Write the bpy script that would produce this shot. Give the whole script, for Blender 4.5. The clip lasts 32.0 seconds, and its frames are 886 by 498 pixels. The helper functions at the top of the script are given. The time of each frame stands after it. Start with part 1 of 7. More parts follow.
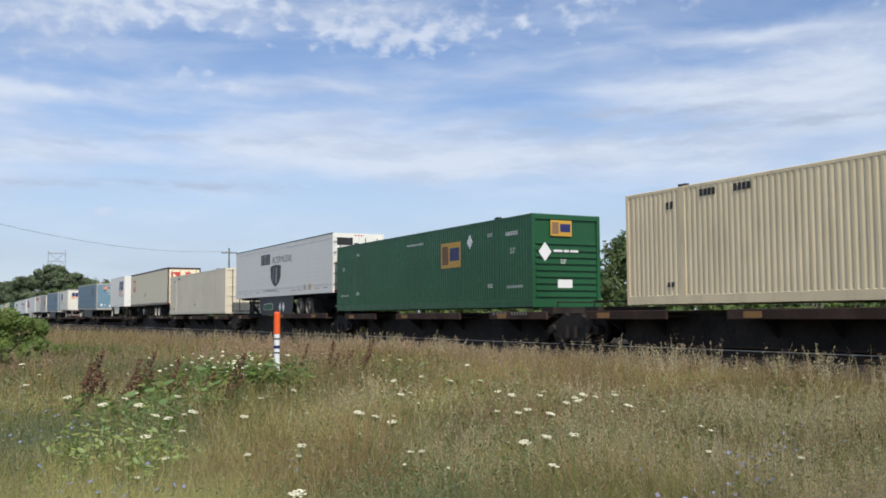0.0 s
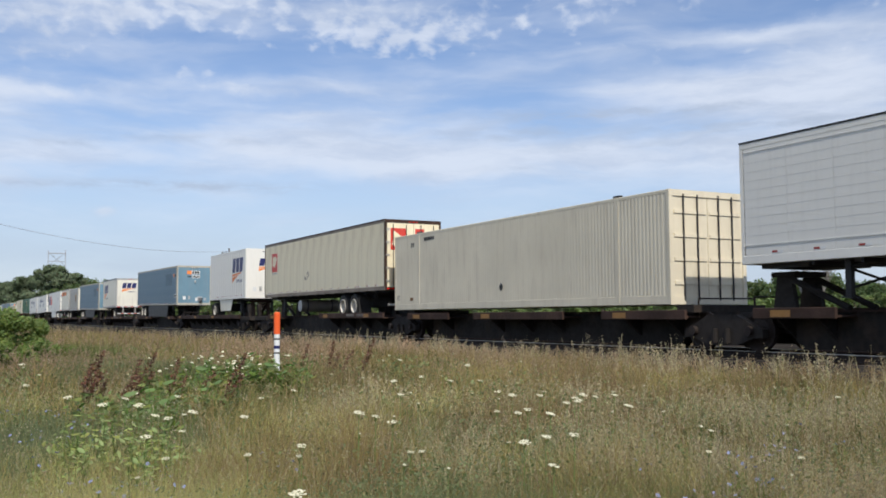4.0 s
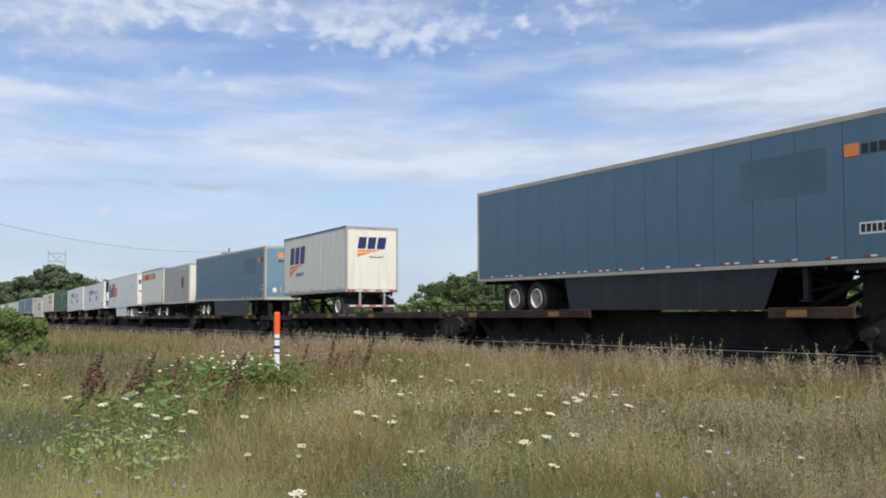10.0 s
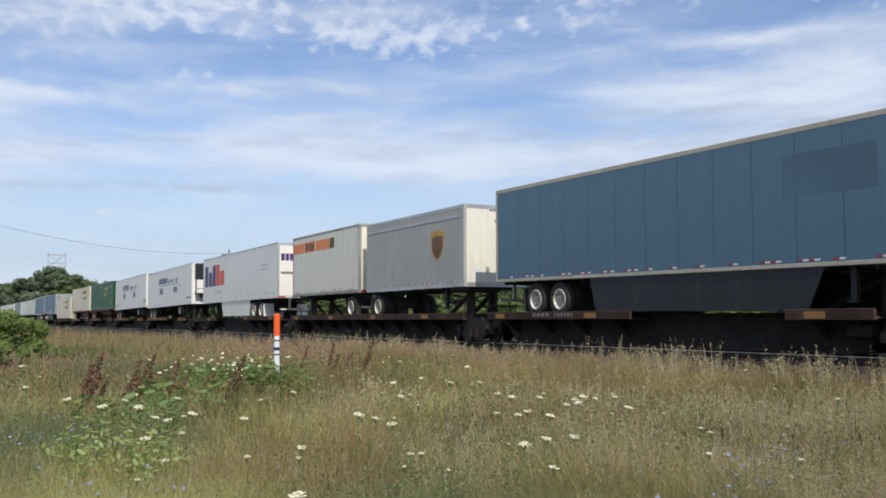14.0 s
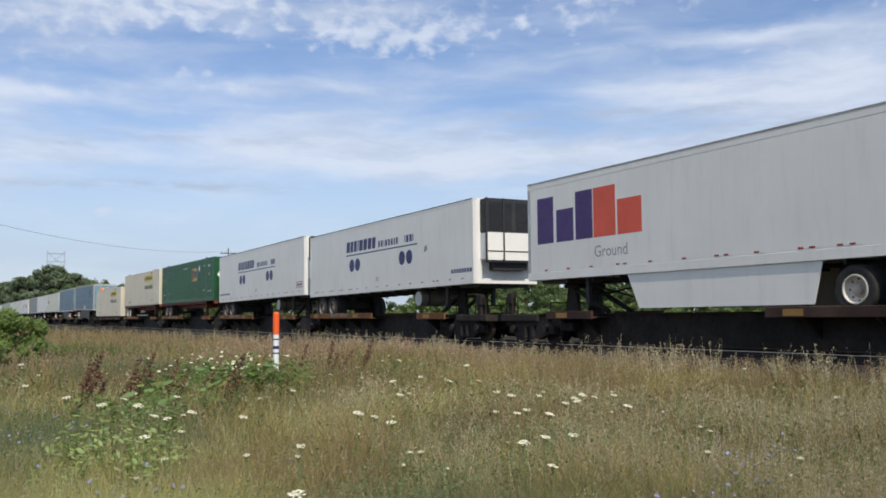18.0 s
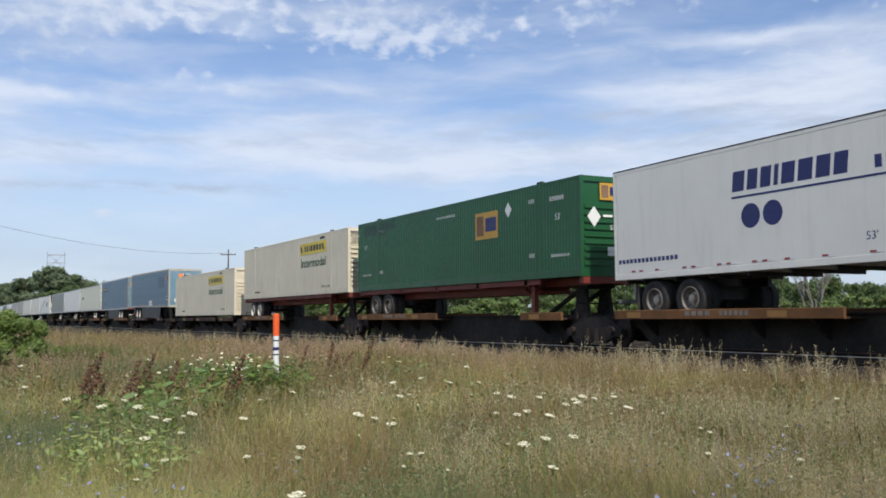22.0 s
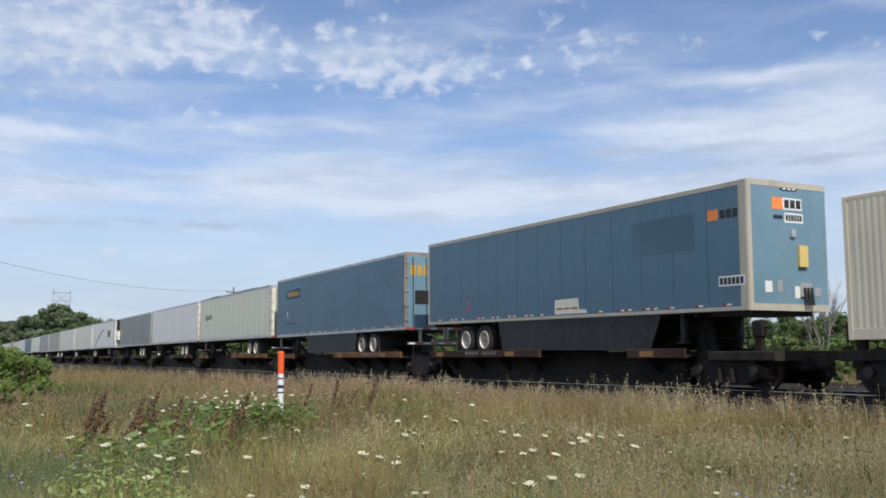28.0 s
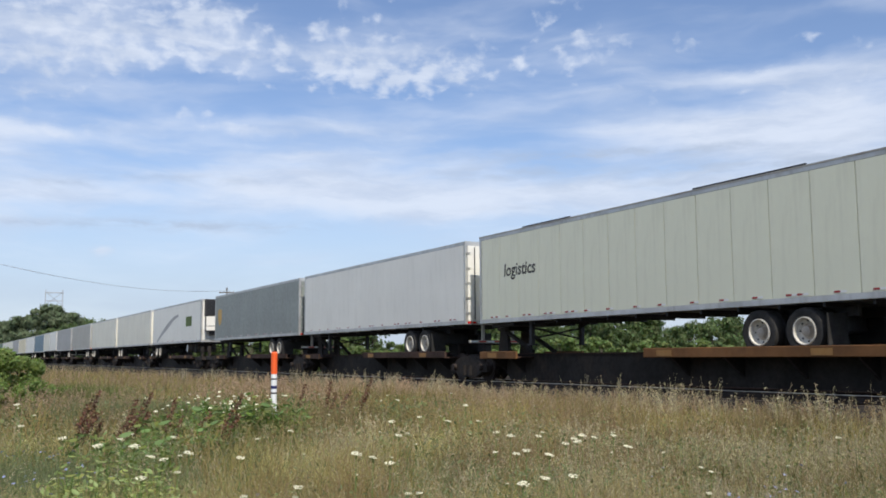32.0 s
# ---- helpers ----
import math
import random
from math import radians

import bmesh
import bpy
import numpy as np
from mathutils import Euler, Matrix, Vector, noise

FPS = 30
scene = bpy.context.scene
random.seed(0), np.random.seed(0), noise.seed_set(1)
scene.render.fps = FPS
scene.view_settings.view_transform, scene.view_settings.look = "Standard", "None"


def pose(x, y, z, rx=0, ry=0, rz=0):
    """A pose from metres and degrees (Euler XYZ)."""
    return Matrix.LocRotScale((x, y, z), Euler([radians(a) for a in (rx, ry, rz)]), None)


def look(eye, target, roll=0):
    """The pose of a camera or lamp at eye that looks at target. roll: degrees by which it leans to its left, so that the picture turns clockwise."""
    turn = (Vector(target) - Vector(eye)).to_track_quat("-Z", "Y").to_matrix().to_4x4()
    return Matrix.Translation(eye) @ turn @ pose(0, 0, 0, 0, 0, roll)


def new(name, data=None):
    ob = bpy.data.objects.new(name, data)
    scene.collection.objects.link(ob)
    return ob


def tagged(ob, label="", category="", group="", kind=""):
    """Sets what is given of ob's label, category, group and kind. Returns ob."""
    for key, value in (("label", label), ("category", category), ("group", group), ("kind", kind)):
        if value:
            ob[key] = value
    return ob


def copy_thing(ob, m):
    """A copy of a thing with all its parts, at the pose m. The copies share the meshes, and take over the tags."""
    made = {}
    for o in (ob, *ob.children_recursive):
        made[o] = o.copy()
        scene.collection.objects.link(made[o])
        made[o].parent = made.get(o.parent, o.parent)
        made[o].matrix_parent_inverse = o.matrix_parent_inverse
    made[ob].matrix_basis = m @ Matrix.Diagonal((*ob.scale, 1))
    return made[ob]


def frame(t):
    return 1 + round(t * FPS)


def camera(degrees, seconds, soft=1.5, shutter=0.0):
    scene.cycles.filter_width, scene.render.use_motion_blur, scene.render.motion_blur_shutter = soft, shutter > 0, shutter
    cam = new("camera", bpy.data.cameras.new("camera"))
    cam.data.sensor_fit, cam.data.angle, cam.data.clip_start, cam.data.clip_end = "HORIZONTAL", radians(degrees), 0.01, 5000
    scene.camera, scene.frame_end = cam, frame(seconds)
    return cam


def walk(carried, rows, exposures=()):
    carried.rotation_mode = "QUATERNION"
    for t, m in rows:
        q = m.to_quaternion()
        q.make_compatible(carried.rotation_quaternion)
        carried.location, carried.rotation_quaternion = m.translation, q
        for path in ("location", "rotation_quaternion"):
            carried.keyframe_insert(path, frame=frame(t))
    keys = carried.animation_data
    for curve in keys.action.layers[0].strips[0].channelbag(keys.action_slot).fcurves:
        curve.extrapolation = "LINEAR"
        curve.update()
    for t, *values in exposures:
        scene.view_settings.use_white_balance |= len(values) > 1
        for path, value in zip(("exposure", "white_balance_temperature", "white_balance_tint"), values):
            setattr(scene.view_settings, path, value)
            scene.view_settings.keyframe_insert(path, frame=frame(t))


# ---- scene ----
# Camera: on a stand in the meadow, nudged once late in the clip.
EYE = Vector((0.0, 0.0, 1.65))
YAW, PITCH, ROLL, FOCAL = -61.975, 4.083, -0.317, 1680.25
NEAR = 16.116            # the side of the train that faces the camera
MID = NEAR + 1.295       # centre line of the track


def aim(right, down):
    yaw, pitch = radians(YAW) - right / FOCAL, radians(PITCH) + down / FOCAL
    way = Vector((math.sin(yaw) * math.cos(pitch), math.cos(yaw) * math.cos(pitch), math.sin(pitch)))
    return look(EYE, EYE + way, ROLL)


cam = camera(50.03, 32.0, soft=1.75, shutter=0.06)
walk(cam, [(0.0, aim(0, -0.6)), (2.0, aim(0, 0)), (3.5, aim(0, -0.2)), (5.5, aim(0, -0.6)), (8.0, aim(0, -0.5)),
           (11.0, aim(0, -0.4)), (12.0, aim(0, -1.4)), (13.0, aim(0.5, 1.4)), (14.0, aim(-0.2, 2.5)), (14.5, aim(-1.3, 1.5)),
           (16.5, aim(-1.5, 0.6)), (19.0, aim(-1.4, 0)), (20.0, aim(-0.8, 2.8)), (21.5, aim(-1.0, 2.9)), (22.5, aim(-1.5, 1.4)),
           (23.5, aim(-0.2, -1.0)), (25.5, aim(0, -0.3)), (26.5, aim(7, 9)), (27.5, aim(13.8, 37.3)), (28.0, aim(7.6, 68.7)),
           (28.5, aim(0.7, 68.2)), (29.0, aim(-1.5, 68.7)), (30.0, aim(-2.4, 70.2)), (30.5, aim(-2.4, 71.5)),
           (31.5, aim(-3.8, 70.2)), (32.0, aim(-3.9, 69.5))],
     exposures=[(0.0, 0.22), (3.0, 0.24), (6.0, 0.20), (8.0, 0.20), (11.0, 0.27), (15.0, 0.27), (18.0, 0.22), (20.0, 0.25), (22.0, 0.28), (23.5, 0.35), (24.5, 0.33), (25.5, 0.27), (28.0, 0.24), (29.0, 0.29), (32.0, 0.30)])

# Light: clear morning sun from along the track, a little to the camera's side, under a sky with thin clouds.
SUN_EL, SUN_AZ = radians(50), radians(101.5)   # azimuth from +y towards +x
sun = new("sun", bpy.data.lights.new("sun", "SUN"))
sun.data.energy, sun.data.angle, sun.data.color = 3.6, radians(0.6), (1.0, 0.93, 0.82)
sun_way = Vector((math.sin(SUN_AZ) * math.cos(SUN_EL), math.cos(SUN_AZ) * math.cos(SUN_EL), math.sin(SUN_EL)))
sun.matrix_world = look(sun_way * 50, (0, 0, 0))


class Nodes:
    """A short way to write node trees."""

    def __init__(self, tree):
        self.tree = tree
        tree.nodes.clear()

    def add(self, kind, ins=None):
        n = self.tree.nodes.new(kind)
        for k, v in (ins or {}).items():
            if isinstance(v, bpy.types.NodeSocket):
                self.tree.links.new(v, n.inputs[k])
            else:
                n.inputs[k].default_value = v
        return n

    def math(self, op, a, b=0.0, c=0.0, clamp=False):
        n = self.add("ShaderNodeMath", {0: a, 1: b, 2: c})
        n.operation, n.use_clamp = op, clamp
        return n.outputs[0]

    def noise(self, vec, scale, detail=3.0, rough=0.55, dist=0.0):
        return self.add("ShaderNodeTexNoise", {"Vector": vec, "Scale": scale, "Detail": detail, "Roughness": rough, "Distortion": dist}).outputs["Fac"]

    def ramp(self, fac, lo, hi, a=0.0, b=1.0):
        n = self.add("ShaderNodeMapRange", {"Value": fac, "From Min": lo, "From Max": hi, "To Min": a, "To Max": b})
        n.interpolation_type = "SMOOTHSTEP"
        return n.outputs["Result"]

    def mix(self, fac, a, b, blend="MIX"):
        n = self.add("ShaderNodeMix")
        n.data_type, n.blend_type = "RGBA", blend
        for sock, v in (("Factor_Float", fac), ("A_Color", a), ("B_Color", b)):
            i = next(s for s in n.inputs if s.identifier == sock)
            if isinstance(v, bpy.types.NodeSocket):
                self.tree.links.new(v, i)
            else:
                i.default_value = v
        return next(s for s in n.outputs if s.identifier == "Result_Color")

    def mapping(self, vec, scale=(1, 1, 1), loc=(0, 0, 0), rot=(0, 0, 0)):
        return self.add("ShaderNodeMapping", {"Vector": vec, "Scale": scale, "Location": loc, "Rotation": rot}).outputs[0]


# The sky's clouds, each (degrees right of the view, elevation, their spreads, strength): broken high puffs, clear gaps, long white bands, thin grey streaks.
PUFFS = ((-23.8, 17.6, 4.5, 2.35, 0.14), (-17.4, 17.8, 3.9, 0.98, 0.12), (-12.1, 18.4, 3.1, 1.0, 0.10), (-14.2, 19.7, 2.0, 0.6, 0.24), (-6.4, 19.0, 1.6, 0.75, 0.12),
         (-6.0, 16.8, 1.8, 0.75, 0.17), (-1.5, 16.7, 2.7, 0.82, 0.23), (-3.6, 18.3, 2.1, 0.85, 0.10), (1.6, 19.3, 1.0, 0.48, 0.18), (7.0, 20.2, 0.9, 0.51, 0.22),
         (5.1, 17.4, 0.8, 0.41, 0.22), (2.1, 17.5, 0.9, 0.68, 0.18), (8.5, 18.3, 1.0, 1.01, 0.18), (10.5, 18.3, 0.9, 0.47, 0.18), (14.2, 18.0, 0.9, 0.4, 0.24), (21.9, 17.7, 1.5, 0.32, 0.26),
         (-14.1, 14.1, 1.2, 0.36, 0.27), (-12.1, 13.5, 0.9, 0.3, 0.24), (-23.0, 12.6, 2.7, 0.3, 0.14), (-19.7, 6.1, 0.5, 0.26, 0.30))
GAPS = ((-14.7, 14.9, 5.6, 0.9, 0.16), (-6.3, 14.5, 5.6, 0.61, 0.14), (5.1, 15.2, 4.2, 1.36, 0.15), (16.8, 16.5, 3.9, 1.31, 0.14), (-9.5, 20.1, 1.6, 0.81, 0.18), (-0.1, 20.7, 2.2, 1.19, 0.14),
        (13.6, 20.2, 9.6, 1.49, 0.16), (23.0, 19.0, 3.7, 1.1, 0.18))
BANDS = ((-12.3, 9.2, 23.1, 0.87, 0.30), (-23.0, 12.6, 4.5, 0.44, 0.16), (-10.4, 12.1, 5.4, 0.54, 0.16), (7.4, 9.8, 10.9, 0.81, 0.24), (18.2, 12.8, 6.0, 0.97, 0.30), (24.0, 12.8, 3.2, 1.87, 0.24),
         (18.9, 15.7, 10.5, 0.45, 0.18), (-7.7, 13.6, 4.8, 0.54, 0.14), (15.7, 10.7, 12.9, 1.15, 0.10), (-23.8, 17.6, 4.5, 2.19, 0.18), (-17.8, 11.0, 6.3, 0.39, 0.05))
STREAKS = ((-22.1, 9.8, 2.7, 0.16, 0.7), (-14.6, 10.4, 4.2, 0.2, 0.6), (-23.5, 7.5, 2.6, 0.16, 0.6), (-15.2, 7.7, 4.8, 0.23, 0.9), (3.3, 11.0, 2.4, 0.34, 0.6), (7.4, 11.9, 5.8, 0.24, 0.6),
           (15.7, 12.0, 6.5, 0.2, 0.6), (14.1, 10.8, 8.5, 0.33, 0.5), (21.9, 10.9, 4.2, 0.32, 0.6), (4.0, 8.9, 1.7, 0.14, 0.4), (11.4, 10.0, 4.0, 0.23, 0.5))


def make_world():
    world = bpy.data.worlds.new("sky")
    scene.world = world
    world.use_nodes = True
    n = Nodes(world.node_tree)
    gen = n.add("ShaderNodeTexCoord").outputs["Generated"]
    air = n.add("ShaderNodeTexSky")
    air.sky_type, air.sun_disc, air.sun_elevation, air.sun_rotation = "NISHITA", False, SUN_EL, SUN_AZ
    air.air_density, air.dust_density, air.ozone_density, air.altitude = 1.0, 0.4, 3.0, 200.0
    x, y, z = n.add("ShaderNodeSeparateXYZ", {0: gen}).outputs
    side = n.math("SUBTRACT", n.math("MULTIPLY", n.math("ARCTAN2", x, y), 57.29578), YAW)
    up = n.math("MULTIPLY", n.math("ARCSINE", z), 57.29578)
    spot = n.add("ShaderNodeCombineXYZ", {0: side, 1: up, 2: 0.0}).outputs[0]
    warp = n.noise(n.mapping(spot, (0.10, 0.25, 1), (5.0, 1.0, 0)), 1.0, 3.0, 0.5)
    ragged = n.noise(n.mapping(spot, (0.55, 0.9, 1), (2.0, 6.0, 0)), 1.0, 4.0, 0.6)
    lifted = n.math("ADD", up, n.math("ADD", n.math("MULTIPLY", warp, 1.4), n.math("MULTIPLY", n.math("SUBTRACT", ragged, 0.5), 0.5)))
    bent = n.add("ShaderNodeCombineXYZ", {0: side, 1: lifted, 2: 0.0}).outputs[0]

    def sums(rows, rough):
        """The sum of soft ovals; rough frays their edges."""
        total, across, high_up = None, side, up
        if rough:
            across = n.math("ADD", side, n.math("MULTIPLY", n.math("SUBTRACT", warp, 0.5), rough * 4))
            high_up = n.math("ADD", up, n.math("MULTIPLY", n.math("SUBTRACT", ragged, 0.5), rough))
        for a, e, sa, se, k in rows:
            u = n.math("DIVIDE", n.math("SUBTRACT", across, a), sa)
            v = n.math("DIVIDE", n.math("SUBTRACT", high_up, e), se)
            d = n.math("ADD", n.math("MULTIPLY", u, u), n.math("MULTIPLY", v, v))
            g = n.math("MULTIPLY", n.math("POWER", 2.718, n.math("MULTIPLY", d, -0.5)), k)
            total = g if total is None else n.math("ADD", total, g)
        return total

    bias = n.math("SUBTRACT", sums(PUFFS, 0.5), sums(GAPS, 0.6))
    puffs = n.noise(n.mapping(bent, (0.80, 1.15, 1), (3.1, 7.7, 0), (0, 0, radians(-6))), 1.0, 5.0, 0.47, 0.10)
    broken = n.ramp(up, 11.5, 15.5, 0.30, 0.95)
    field = n.math("ADD", n.math("MULTIPLY", n.math("SUBTRACT", puffs, 0.5), broken), n.math("ADD", bias, 0.535))
    high = n.math("MULTIPLY", n.ramp(field, 0.55, 0.86), 0.80)
    veil = n.noise(n.mapping(bent, (0.085, 0.40, 1), (8.0, 2.0, 0), (0, 0, radians(2))), 1.0, 4.0, 0.52, 0.3)
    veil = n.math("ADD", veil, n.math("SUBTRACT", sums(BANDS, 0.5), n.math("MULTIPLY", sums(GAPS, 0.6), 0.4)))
    veil = n.math("ADD", veil, n.ramp(up, 21.0, 40.0, 0.0, 0.24))
    veil = n.math("MULTIPLY", n.ramp(veil, 0.34, 0.90), 0.88)
    haze = n.ramp(z, 0.22, 0.02, 0.03, 0.88)
    clear = n.math("MULTIPLY", n.math("SUBTRACT", 1.0, high), n.math("SUBTRACT", 1.0, veil))
    shade = n.noise(n.mapping(bent, (0.10, 0.55, 1), (0, 4, 0)), 1.0, 6.0, 0.62)
    cloud = n.mix(n.ramp(shade, 0.35, 0.62), (4.25, 4.83, 5.95, 1), (5.4, 5.88, 6.8, 1))
    sky = n.mix(1.0, air.outputs[0], (0.97, 0.94, 1.0, 1), "MULTIPLY")
    colour = n.mix(n.math("MULTIPLY", haze, n.math("SUBTRACT", 1.0, n.math("MAXIMUM", n.math("MULTIPLY", high, 0.6), n.math("MULTIPLY", veil, 0.85)))), n.mix(clear, cloud, sky), (3.56, 4.27, 5.40, 1))
    thin = n.noise(n.mapping(bent, (0.35, 1.6, 1), (4.0, 9.0, 0)), 1.0, 5.0, 0.6)
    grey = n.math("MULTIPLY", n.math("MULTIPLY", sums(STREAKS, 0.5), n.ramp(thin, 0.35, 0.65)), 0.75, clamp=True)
    colour = n.mix(grey, colour, (3.15, 3.75, 4.80, 1))
    back = n.add("ShaderNodeBackground", {"Color": colour, "Strength": 0.115})
    n.add("ShaderNodeOutputWorld", {0: back.outputs[0]})


make_world()

# ---- materials ----
def material(name, colour, rough=0.6, metal=0.0, vary=0.12, dirt=None, dirt_amount=0.0, streak=False, grain=8.0, bump=0.0, spread=0.0,
             spec=0.5, leaf=0.0, rust=0.0, patch=None):
    """A painted, rusty, earthy or leafy surface: two scales of variation, dirt with its own shape, optional fine relief."""
    m = bpy.data.materials.new(name)
    m.use_nodes = True
    n = Nodes(m.node_tree)
    obj = n.add("ShaderNodeTexCoord").outputs["Object"]
    fine = n.noise(obj, grain, 5.0, 0.6)
    broad = n.noise(obj, grain * 0.09, 3.0, 0.5)
    c = (*colour, 1)
    dark = (*[v * (1 - vary) for v in colour], 1)
    light = (*[min(1.0, v * (1 + vary * 0.6)) for v in colour], 1)
    col = n.mix(n.ramp(broad, 0.3, 0.7), dark, light)
    col = n.mix(n.math("MULTIPLY", n.ramp(fine, 0.45, 0.75), 0.35), col, dark)
    if patch:
        col = n.mix(n.ramp(n.noise(obj, patch[1], 4.0, 0.6), 0.40, 0.62), col, (*patch[0], 1))
    if dirt:
        vec = n.mapping(obj, (1.6, 1.6, 0.22) if streak else (1, 1, 1))
        spot = n.noise(vec, 2.2 if streak else 1.1, 6.0, 0.65)
        amount = n.math("MULTIPLY", n.ramp(spot, 0.46, 0.78), dirt_amount)
        col = n.mix(amount, col, (*dirt, 1))
    if rust:
        spot = n.noise(n.mapping(obj, (1, 1, 0.5)), 3.1, 8.0, 0.7)
        col = n.mix(n.ramp(spot, 0.72 - rust * 0.3, 0.78 - rust * 0.3), col, (0.11, 0.045, 0.02, 1))
    if spread:
        rnd = n.add("ShaderNodeNewGeometry").outputs["Random Per Island"]
        hsv = n.add("ShaderNodeHueSaturation", {"Hue": n.ramp(rnd, 0, 1, 0.5 - spread * 0.10, 0.5 + spread * 0.10),
                                                  "Saturation": n.ramp(n.math("FRACT", n.math("MULTIPLY", rnd, 7.3)), 0, 1, 1 - spread * 0.5, 1 + spread * 0.3),
                                                  "Value": n.ramp(n.math("FRACT", n.math("MULTIPLY", rnd, 13.7)), 0, 1, 1 - spread, 1 + spread), "Color": col})
        col = hsv.outputs[0]
    ins = {"Base Color": col, "Metallic": metal, "Specular IOR Level": spec,
           "Roughness": n.ramp(fine, 0.3, 0.7, max(0.02, rough - 0.08), min(1.0, rough + 0.1))}
    if bump:
        ins["Normal"] = n.add("ShaderNodeBump", {"Height": fine, "Strength": 0.6, "Distance": bump}).outputs[0]
    bsdf = n.add("ShaderNodeBsdfPrincipled", ins).outputs[0]
    if leaf:
        thin = n.add("ShaderNodeBsdfTranslucent", {"Color": col}).outputs[0]
        bsdf = n.add("ShaderNodeMixShader", {0: leaf, 1: bsdf, 2: thin}).outputs[0]
    n.add("ShaderNodeOutputMaterial", {0: bsdf})
    return m


